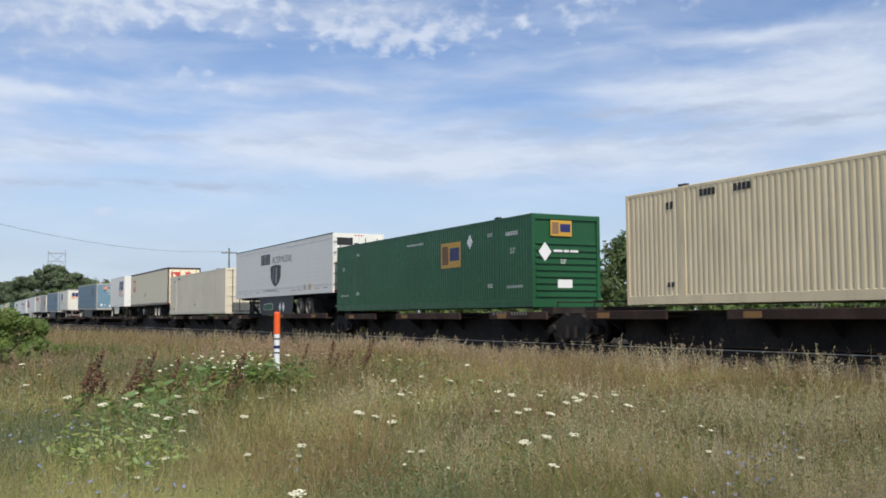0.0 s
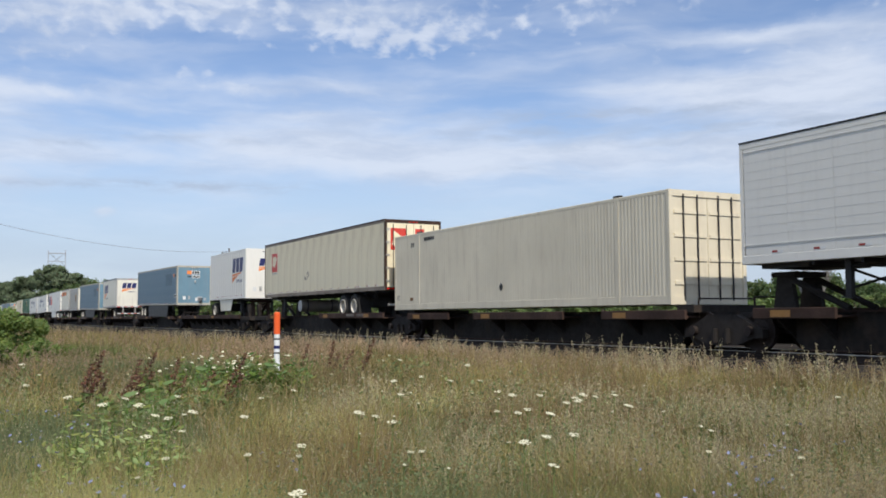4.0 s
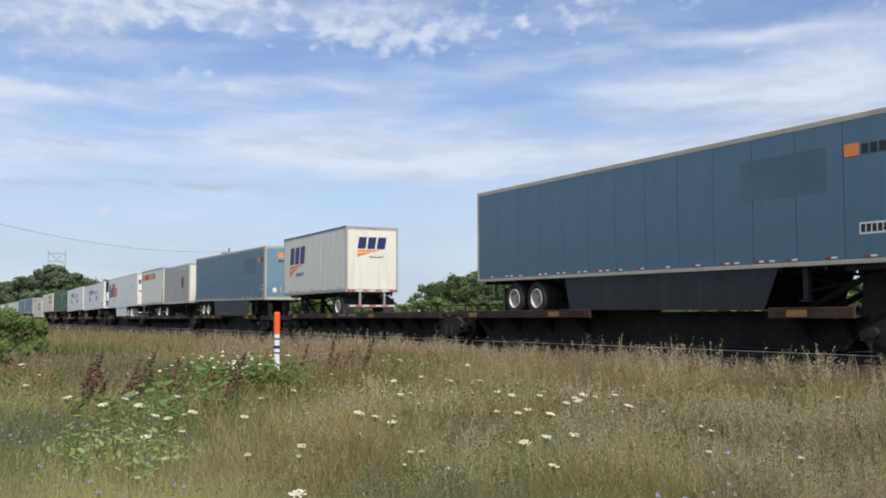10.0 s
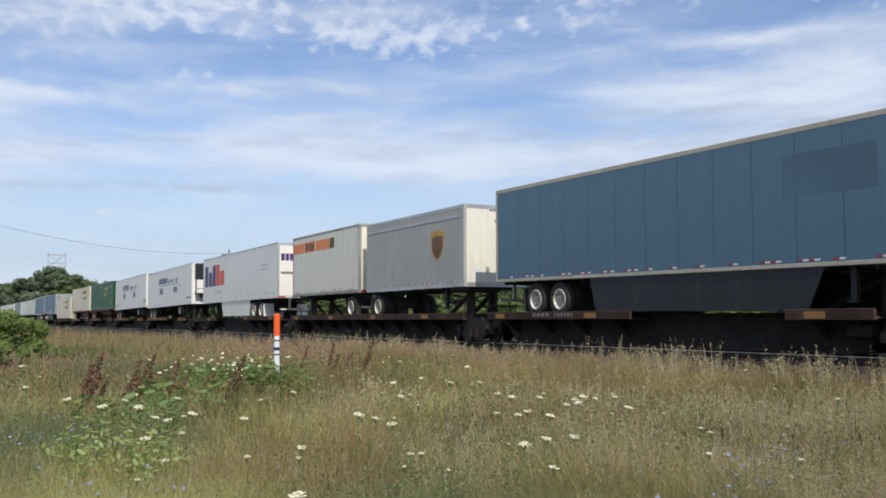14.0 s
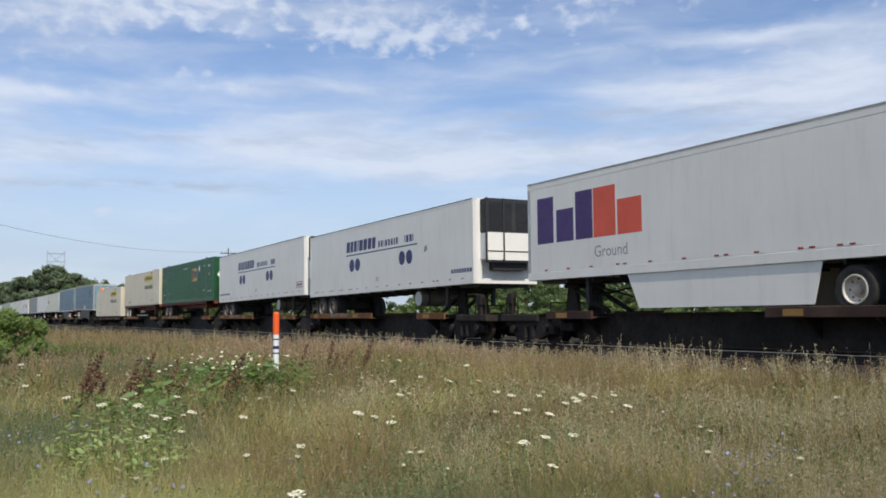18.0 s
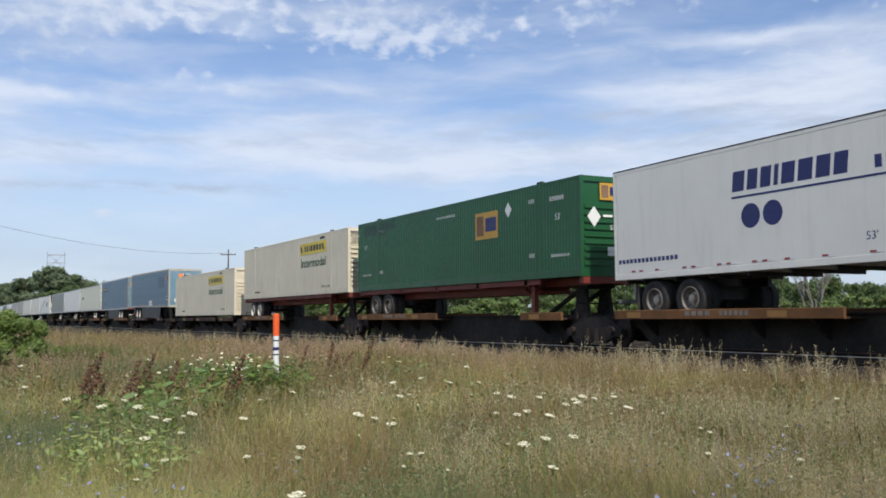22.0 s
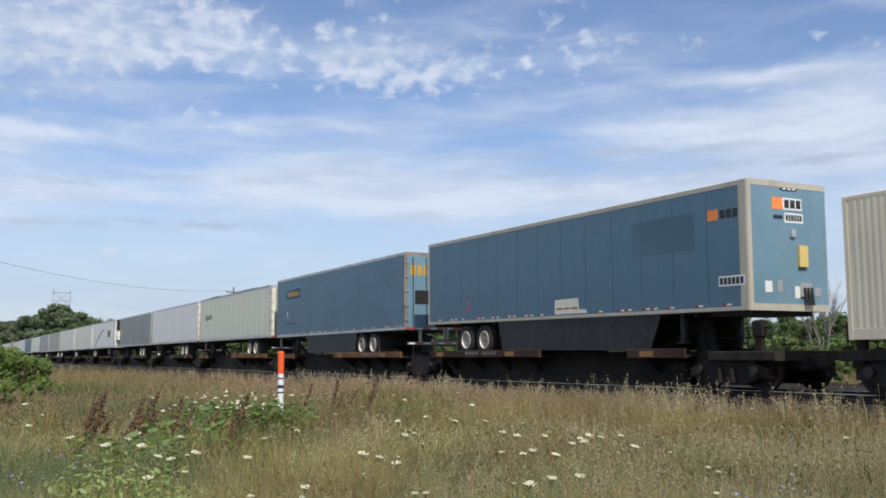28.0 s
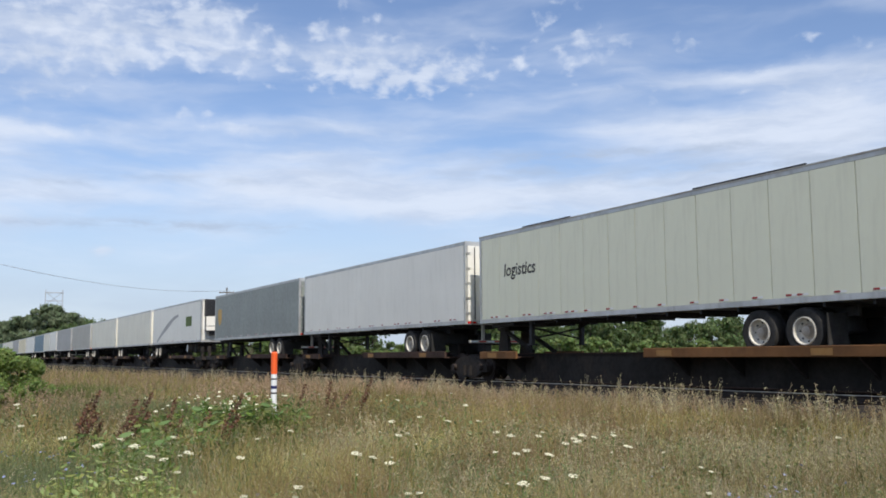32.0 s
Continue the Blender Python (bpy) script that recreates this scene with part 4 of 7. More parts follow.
def flat_hitch(car, kx, d):
    """A tall trailer hitch on a flat deck: two leaning plates under a head, with a diagonal strut behind."""
    s = Shape()
    for y in (-0.46, 0.46):
        s.prism([(kx - 0.16, y - 0.05, 2.66), (kx + 0.16, y - 0.05, 2.66), (kx + 0.30, y - 0.05, 1.64), (kx - 0.30, y - 0.05, 1.64)],
                [(kx - 0.16, y + 0.05, 2.66), (kx + 0.16, y + 0.05, 2.66), (kx + 0.30, y + 0.05, 1.64), (kx - 0.30, y + 0.05, 1.64)])
        s.tube((kx, y, 2.55), (kx + d * 1.75, y, 1.70), 0.085)
    s.box(kx - 0.36, kx + 0.36, -0.55, 0.55, 2.58, 2.70, 0.02)
    s.box(kx + d * 1.5, kx + d * 2.0, -0.6, 0.6, 1.64, 1.78, 0.02)
    part("trailer_hitch", s, M["rusty"], car, "rusty brown trailer hitch on the deck")


HITCHES = {67.1: ((66.8, -1),), 31.2: ((14.35, 1),), -8.0: ((-9.3, -1), (-25.4, 1))}


def platform(x_a, x_b, wheel_right, kind="spine", sill="rusty", truck_a=True, truck_b=True, hitch=True, hitches=(), end_a=False, end_b=False):
    """One platform of an articulated car between truck centres x_a (behind) and x_b (ahead), at 16 s."""
    mid, L = (x_a + x_b) / 2, x_b - x_a
    car = thing("rail_car_platform", "sooty brown low steel platform of an articulated rail car", "rail car", "platforms of the train")
    MOVERS.append((car, mid, 0.0))
    a, b = -L / 2, L / 2
    # fishbelly spine
    q = [(a + 0.15, 1.72), (b - 0.15, 1.72), (b - 0.15, 1.42), (b - 1.45, 1.36), (b - 2.0, 0.88), (a + 2.0, 0.88), (a + 1.45, 1.36), (a + 0.15, 1.42)]
    part("centre_sill", Shape().prism([(x, -0.62, z) for x, z in q], [(x, 0.62, z) for x, z in q]), M["car"], car)
    part("sill_flange", Shape().box(a + 2.0, b - 2.0, -0.70, 0.70, 1.70, 1.735).box(a + 2.15, b - 2.15, -0.70, 0.70, 0.86, 0.89), M["rusty"], car)

    def deck(x0, x1, mat, z1=1.83):
        s = Shape().box(x0, x1, -1.32, -1.24, z1 - 0.235, z1, 0.012)
        part("side_sill", s, mat, car)
        part("side_sill", Shape().box(x0, x1, 1.24, 1.32, z1 - 0.235, z1, 0.012), mat, car)
        part("deck_plate", Shape().box(x0 + 0.01, x1 - 0.01, -1.24, 1.24, DECK - 0.05, DECK), M["rusty"], car)
        n = max(2, int((x1 - x0) / 1.7))
        for i in range(n):
            x = x0 + (i + 0.5) * (x1 - x0) / n
            part("deck_bracket", BRACKET, None, car, at=pose(x, 0, 0))
        for i in range(max(1, int((x1 - x0) / 2.4))):
            x = x0 + 0.5 + i * 2.4
            if i % 2 == 0:
                part("yellow_stripe", STRIPE, None, car, "worn ochre reflective stripe", at=pose(x, 0, z1))

    if kind == "spine":
        w0, w1 = (b - 8.6, b - 1.3) if wheel_right else (a + 1.3, a + 8.6)
        deck(w0, w1, M[sill])
        h0 = a + 1.2 if wheel_right else b - 1.2
        deck(min(h0, h0 + (2.2 if wheel_right else -2.2)), max(h0, h0 + (2.2 if wheel_right else -2.2)), M[sill], 1.80)
        if hitch:
            kx = a + 1.35 if wheel_right else b - 1.35
            d = 1 if wheel_right else -1
            s = Shape()
            for y in (-0.42, 0.42):
                s.prism([(kx - 0.18, y - 0.06, 2.6), (kx + 0.18, y - 0.06, 2.6), (kx + 0.34, y - 0.06, 1.7), (kx - 0.34, y - 0.06, 1.7)],
                        [(kx - 0.18, y + 0.06, 2.6), (kx + 0.18, y + 0.06, 2.6), (kx + 0.34, y + 0.06, 1.7), (kx - 0.34, y + 0.06, 1.7)])
                s.tube((kx, y, 2.52), (kx + d * 1.7, y, 1.78), 0.075)
            s.box(kx - 0.35, kx + 0.35, -0.5, 0.5, 2.5, 2.62, 0.02)
            part("trailer_hitch", s, M["car"], car, "dark folding trailer hitch")
    elif kind == "flat":
        deck(a + 0.4, b - 0.4, M["rusty"])
        for kx, d in hitches:
            flat_hitch(car, kx - mid, d)
    else:
        for x0, x1 in ((a + 1.0, a + 4.3), (-2.6, 2.6), (b - 4.3, b - 1.0)):
            deck(x0, x1, M["rusty"], 1.78)
        for x in (a + 1.1, b - 1.1):
            box_part("container_pedestal", (x - 0.3, x + 0.3, -1.2, 1.2, 1.72, 1.90), M["car"], car)
    if truck_a:
        truck_parts(car, a, mid > -200)
    if truck_b:
        truck_parts(car, b, mid > -200)
    for e, x, free in ((-1, a, end_a), (1, b, end_b)):
        if free:
            box_part("end_platform", (x - e * 0.5, x + e * 1.55, -1.2, 1.2, 1.50, 1.72), M["car"], car, c=0.02)
            box_part("draft_gear", (x + e * 0.4, x + e * 1.6, -0.32, 0.32, 1.30, 1.52), M["car"], car, c=0.02)
            knuckle = Shape().box(x + e * 1.5, x + e * 1.95, -0.10, 0.10, 1.42, 1.62, 0.02).box(x + e * 1.8, x + e * 2.06, -0.18, 0.12, 1.36, 1.66, 0.03)
            part("coupler", knuckle, M["truck"], car)
            part("brake_hose", Shape().tube((x + e * 1.5, 0.3, 1.45), (x + e * 1.75, 0.22, 1.12), 0.03, 6).tube((x + e * 1.75, 0.22, 1.12), (x + e * 2.05, 0.15, 1.2), 0.03, 6), M["rubber"], car)
            box_part("brake_cylinder", (x - e * 1.5, x - e * 2.1, -1.0, -0.7, 1.22, 1.48), M["truck"], car, c=0.03)
            stand = Shape().box(x + e * 0.95, x + e * 1.15, -1.16, -1.04, 1.72, 2.42, 0.02).box(x + e * 0.93, x + e * 1.2, -1.2, -1.02, 2.05, 2.4, 0.02).tube((x + e * 0.7, -1.1, 1.72), (x + e * 0.7, -1.1, 2.25), 0.02, 6).tube((x + e * 1.4, -1.1, 1.72), (x + e * 1.4, -1.1, 2.25), 0.02, 6).tube((x + e * 0.7, -1.1, 2.25), (x + e * 1.4, -1.1, 2.25), 0.02, 6)
            part("hand_brake_stand", stand, M["car"], car)
        box_part("end_connector", (x - 0.75, x + 0.75, -0.45, 0.45, 1.34, 1.66), M["car"], car, c=0.03)
        s = Shape()
        for y in (-0.95, 0.95):
            s.tube((x - e * 0.9, y, 1.60), (x - e * 0.9, y, 2.08), 0.02)
        s.tube((x - e * 0.9, -0.95, 2.06), (x - e * 0.9, 0.95, 2.06), 0.02)
        part("end_railing", s, M["car"], car)
    return car


# ---- emblems: plain shapes in their colours ----
def swoosh_emblem(b, x, z, k=1.0, end=None):
    """Three leaning navy blocks over two orange wedges, with the word below."""
    if end is None:
        put = lambda name, m, q: shape_part(name, b, m, q, -HALF - 0.0015)
    else:
        put = lambda name, m, q: part(name, Shape().end_plate(q, end), m, b)
    h = 0.86 * k
    for i, w in enumerate((0.62, 0.62, 0.66)):
        x0 = x + (0.03 + i * 0.76) * k
        put("emblem_block", M["navy"], [(x0, z + 0.62 * k), (x0 + w * k, z + 0.62 * k), (x0 + w * k + 0.14 * k, z + 0.62 * k + h), (x0 + 0.14 * k, z + 0.62 * k + h)])
    put("emblem_wedge", M["orange"], [(x + 0.02 * k, z + 0.36 * k), (x + 0.05 * k, z + 0.52 * k), (x + 2.05 * k, z + 0.60 * k), (x + 1.75 * k, z + 0.52 * k)])
    put("emblem_wedge", M["orange"], [(x, z), (x + 0.02 * k, z + 0.30 * k), (x + 1.65 * k, z + 0.48 * k), (x + 1.1 * k, z + 0.36 * k)])
    if end is None:
        words("FREIGHT", 0.24 * k, M["navy"], b, x + 0.95 * k, -HALF - 0.003, z + 0.0, slant=0.15, width=1.22 * k)
    else:
        words("FREIGHT", 0.22 * k, M["navy"], b, end, x + 0.95 * k, z - 0.02, end=True, slant=0.15, width=1.2 * k)


def tri_emblem(b, x, z, end=None, s=1.0, y=-HALF - 0.003):
    """An ochre panel with a dark and a blue block on it."""
    q = [(x, z), (x + 1.46 * s, z), (x + 1.46 * s, z + 0.9 * s), (x, z + 0.9 * s)]
    dark = [(x + 0.1 * s, z + 0.12 * s), (x + 0.55 * s, z + 0.12 * s), (x + 0.55 * s, z + 0.78 * s), (x + 0.1 * s, z + 0.78 * s)]
    blue = [(x + 0.66 * s, z + 0.24 * s), (x + 1.36 * s, z + 0.24 * s), (x + 1.36 * s, z + 0.70 * s), (x + 0.66 * s, z + 0.70 * s)]
    if end is None:
        p = part("emblem_panel", Shape().plate(q, y), M["gold"], b, "ochre emblem panel")
        part("emblem_block", Shape().plate(dark, y - 0.0016), M["dock"], p)
        part("emblem_block", Shape().plate(blue, y - 0.0016), M["navy"], p)
    else:
        p = part("emblem_panel", Shape().end_plate(q, end), M["gold"], b, "ochre emblem panel")
        part("emblem_block", Shape().end_plate(dark, end + 0.004), M["dock"], p)
        part("emblem_block", Shape().end_plate(blue, end + 0.004), M["navy"], p)


def roof_edge(b, L, top, mat):
    """A dark weathered strip where the roof folds over the top rail."""
    box_part("roof_edge", (-L / 2 - 0.004, L / 2 + 0.004, -HALF - 0.008, -HALF + 0.06, top - 0.035, top + 0.012), mat, b)


def number_bars(b, x, z, n, h, mat, y=-HALF - 0.003, end=None, w=None, plate=None):
    w = w or h * 0.62
    if plate is not None:
        q = [(x - 0.04, z - 0.04), (x + n * w * 1.3 + 0.02, z - 0.04), (x + n * w * 1.3 + 0.02, z + h + 0.04), (x - 0.04, z + h + 0.04)]
        part("number_plate_panel", Shape().plate(q, y + 0.0015) if end is None else Shape().end_plate(q, end - 0.002), plate, b)
    bars("number_marking", b, mat, x, z, [w] * n, h, w * 0.3, y=y, end=end)


def diamond(b, x, z, r, mat, y=-HALF - 0.001, end=None):
    q = [(x - r, z), (x, z - r * 1.25), (x + r, z), (x, z + r * 1.25)]
    part("diamond_placard", Shape().plate(q, y) if end is None else Shape().end_plate(q, end), mat, b)


def shield(b, x, z, w, h, mat, y=-HALF - 0.001):
    q = [(x - w / 2, z + h * 0.42), (x, z + h * 0.5), (x + w / 2, z + h * 0.42), (x + w * 0.46, z - h * 0.1), (x + w * 0.28, z - h * 0.36), (x, z - h * 0.5),
         (x - w * 0.28, z - h * 0.36), (x - w * 0.46, z - h * 0.1)]
    return part("shield_emblem", Shape().plate(q, y), mat, b)


def green_container(x_right, base, chassis=None):
    b = container("green corrugated container with an ochre emblem panel" + (" on red chassis" if chassis else ""), x_right, M["green"], base,
                  chassis=chassis, pitch=0.155, posts=(2.1,), depth=0.011, rim=RIM_DARK)
    z = base
    tri_emblem(b, 2.1, z + 1.45)
    diamond(b, 4.2, z + 2.28, 0.2, M["mark"])
    number_bars(b, 6.55, z + 2.3, 7, 0.13, M["worn_mark"])
    words("53'", 0.26, M["mark"], b, 6.8, -HALF - 0.001, z + 1.72)
    bars("warning_marking", b, M["worn_mark"], 6.6, z + 0.62, [0.07] * 9, 0.08, 0.035)
    bars("warning_marking", b, M["worn_mark"], -7.6, z + 0.62, [0.07] * 9, 0.08, 0.035)
    words("53'", 0.24, M["mark"], b, -7.4, -HALF - 0.001, z + 1.75)
    bars("notice_marking", b, M["worn_mark"], -0.75, z + 2.42, [0.09] * 11, 0.08, 0.04)
    for x in (5.4, -5.8):
        bars("lift_mark", b, M["worn_mark"], x, z + 0.66, [0.07, 0.07, 0.07], 0.13, 0.04)
        bars("lift_mark", b, M["worn_mark"], x, z + 2.34, [0.07, 0.07, 0.07], 0.13, 0.04)
    xe = 16.15 / 2 - 0.045
    tri_emblem(b, -0.6, z + 2.22, end=xe + 0.045, s=0.55)
    diamond(b, -0.82, z + 1.72, 0.24, M["mark"], end=xe + 0.048)
    words("53'", 0.2, M["mark"], b, xe + 0.046, -0.25, z + 1.36, end=True)
    bars("notice_marking", b, M["mark"], -0.5, z + 1.72, [0.34, 0.2, 0.3], 0.07, 0.05, end=xe + 0.046)
    part("notice_plate", Shape().end_plate([(-0.35, z + 0.6), (0.2, z + 0.6), (0.2, z + 0.86), (-0.35, z + 0.86)], xe + 0.046), M["mark"], b)
    return b


def blue_nose_trailer(x_right, yellow_tag, patch, axle_back=(2.25, 3.5)):
    b = trailer("faded blue dry van trailer with a silver nose frame", x_right, 16.1, True, M["blue"], top=5.74, bottom=2.72, panels=13, axle_back=axle_back,
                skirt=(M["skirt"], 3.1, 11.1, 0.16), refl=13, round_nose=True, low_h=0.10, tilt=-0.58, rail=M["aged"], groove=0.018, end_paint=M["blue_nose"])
    xe = 16.1 / 2
    for y in (-HALF - 0.003,):
        part("emblem_panel", Shape().plate([(6.75, 4.88), (7.1, 4.88), (7.1, 5.14), (6.75, 5.14)], y), M["orange"], b)
        bars("emblem_bar", b, M["ink"], 7.16, 4.9, [0.16, 0.16, 0.16], 0.2, 0.04, y=y)
        number_bars(b, 7.1, 3.34, 6, 0.16, M["ink"], plate=M["mark"])
    part("emblem_panel", Shape().end_plate([(-0.55, 5.08), (-0.2, 5.08), (-0.2, 5.36), (-0.55, 5.36)], xe + 0.007), M["orange"], b)
    part("emblem_panel", Shape().end_plate([(-0.2, 5.08), (0.42, 5.08), (0.42, 5.36), (-0.2, 5.36)], xe + 0.007), M["mark"], b)
    bars("emblem_bar", b, M["ink"], -0.15, 5.12, [0.15, 0.15, 0.15], 0.2, 0.04, end=xe + 0.012)
    number_bars(b, -0.12, 4.82, 6, 0.15, M["ink"], end=xe + 0.012, plate=M["mark"], w=0.07)
    bars("number_marking", b, M["ink"], -0.52, 4.85, [0.3], 0.09, 0.05, end=xe + 0.008)
    box_part("document_box", (xe + 0.006, xe + 0.07, 0.0, 0.14, 4.45, 4.62), M["alu"], b)
    if yellow_tag:
        box_part("document_box", (xe + 0.006, xe + 0.08, 0.22, 0.5, 3.75, 4.25), M["pale_yellow"], b, "faded yellow document box")
    if patch:
        part("touch_up_patch", Shape().plate([(3.9, 4.24), (6.3, 4.24), (6.3, 5.16), (3.9, 5.16)], -HALF - 0.0005, 0.001), PATCH, b, "darker repainted patch")
    return b


PATCH = material("blue touch-up paint", (0.078, 0.148, 0.205), 0.5, vary=0.15, grain=5)


def pup(label, x_right, nose_right, paint, L=8.4, **kw):
    return trailer(label, x_right, L, nose_right, paint, top=kw.pop("top", 5.70), bottom=kw.pop("bottom", 2.80), panels=kw.pop("panels", 12), single=True,
                   axle_back=(1.05,), refl=kw.pop("refl", 6), group="short trailers riding on the train", name="short_trailer", **kw)


def logo_reefer(x_right, phone, dl=0.0, dr=0.2):
    b = trailer("white refrigerated trailer with navy discs and a cooling unit", x_right, 16.15, True, M["clean"], top=5.62, bottom=2.70, panels=1, reefer=True,
                axle_back=(1.5, 2.8), refl=12, rim=RIM_DARK, top_h=0.10, low_h=0.16, post=M["clean"], rail=M["clean"], tilt=0.55, round_nose=True)
    box_part("roof_edge", (-8.07, 7.85, -HALF - 0.006, -HALF + 0.05, 5.61, 5.64), M["black"], b)
    y = -HALF - 0.001
    bars("emblem_bar", b, M["navy"], -3.42 + 0.8 * dl, 4.54, [0.36, 0.3, 0.3, 0.12, 0.36, 0.38, 0.36, 0.34], 0.46, 0.09, lean=0.12)
    bars("emblem_bar", b, M["navy"], 0.05, 4.54, [0.16, 0.17, 0.06, 0.17, 0.17, 0.17, 0.12, 0.16], 0.26, 0.1)
    bars("emblem_bar", b, M["navy"], 2.55, 4.54, [0.07, 0.2, 0.2, 0.07], 0.28, 0.08)
    shape_part("emblem_line", b, M["navy"], [(-3.44 + 0.8 * dl, 4.38), (3.46 + dr, 4.38), (3.46 + dr, 4.43), (-3.44 + 0.8 * dl, 4.43)])
    for x in (-2.80 + dl, -2.16 + dl, 2.1 + dr, 2.75 + dr):
        disc("emblem_disc", b, M["navy"], x, 3.95, 0.28)
    words("53'", 0.24, M["navy"], b, -0.22, y, 3.15)
    if phone:
        bars("number_marking", b, M["navy"], 6.35, 3.12, [0.14] * 8, 0.14, 0.05)
        shape_part("scuff_mark", b, M["faded"], [(4.2, 4.02), (4.5, 4.1), (4.45, 4.3), (4.25, 4.24)], y)
    else:
        bars("notice_marking", b, M["navy"], -7.9, 3.13, [0.11] * 15, 0.11, 0.045)
        p = box_part("number_plate_panel", (6.75, 7.75, -HALF - 0.004, -HALF, 3.1, 3.4), M["red"], b, "white plate with red edges")
        box_part("plate_face", (6.76, 7.74, -HALF - 0.0055, -HALF, 3.14, 3.36), M["mark"], p)
        bars("number_marking", p, M["ink"], 6.85, 3.2, [0.06] * 9, 0.1, 0.03, y=-HALF - 0.0055)
    return b


def ivory_container(x_right, base, chassis=None):
    b = container("ivory corrugated container with a yellow name panel" + (" on red chassis" if chassis else ""), x_right, M["ivory"], base, chassis=chassis,
                  pitch=0.155, posts=(2.1,), depth=0.005)
    z = base
    p = part("name_panel", Shape().plate([(1.75, z + 2.0), (5.4, z + 2.0), (5.4, z + 2.56), (1.75, z + 2.56)], -HALF - 0.001), M["yellow"], b, "yellow name panel with dark blocks")
    bars("name_block", p, M["ink"], 2.4, z + 2.14, [0.2, 0.22, 0.1, 0.3, 0.3, 0.3, 0.26], 0.28, 0.1, y=-HALF - 0.003)
    bars("name_block", p, M["ink"], 1.9, z + 2.12, [0.22], 0.3, 0.1, y=-HALF - 0.003, lean=-0.4)
    bars("name_block", p, M["ink"], 4.9, z + 2.12, [0.22], 0.3, 0.1, y=-HALF - 0.003, lean=-0.5)
    words("Intermodal", 0.62, M["dgreen"], b, 1.85, -HALF - 0.001, z + 1.38, width=3.4)
    words("TOP LIFT ONLY", 0.15, M["ink"], b, 4.75, -HALF - 0.001, z + 0.32, width=1.2)
    number_bars(b, 4.5, z + 2.64, 9, 0.1, M["ink"], y=-HALF - 0.001)
    bars("notice_marking", b, M["ink"], -5.9, z + 0.3, [0.2, 0.3, 0.3], 0.09, 0.05)
    for dz in (0.72, 2.33):
        diamond(b, 0.1, z + dz, 0.19, M["ghost"])
        diamond(b, 0.1, z + dz, 0.165, M["ivory"], y=-HALF - 0.0025)
    xe = 16.15 / 2
    p = part("name_panel", Shape().end_plate([(-0.75, z + 2.32), (0.75, z + 2.32), (0.75, z + 2.62), (-0.75, z + 2.62)], xe - 0.002), M["ivory"], b)
    bars("name_block", p, M["ink"], -0.6, z + 2.36, [0.12, 0.12, 0.18, 0.18, 0.18, 0.16], 0.22, 0.06, end=xe + 0.003)
    return b


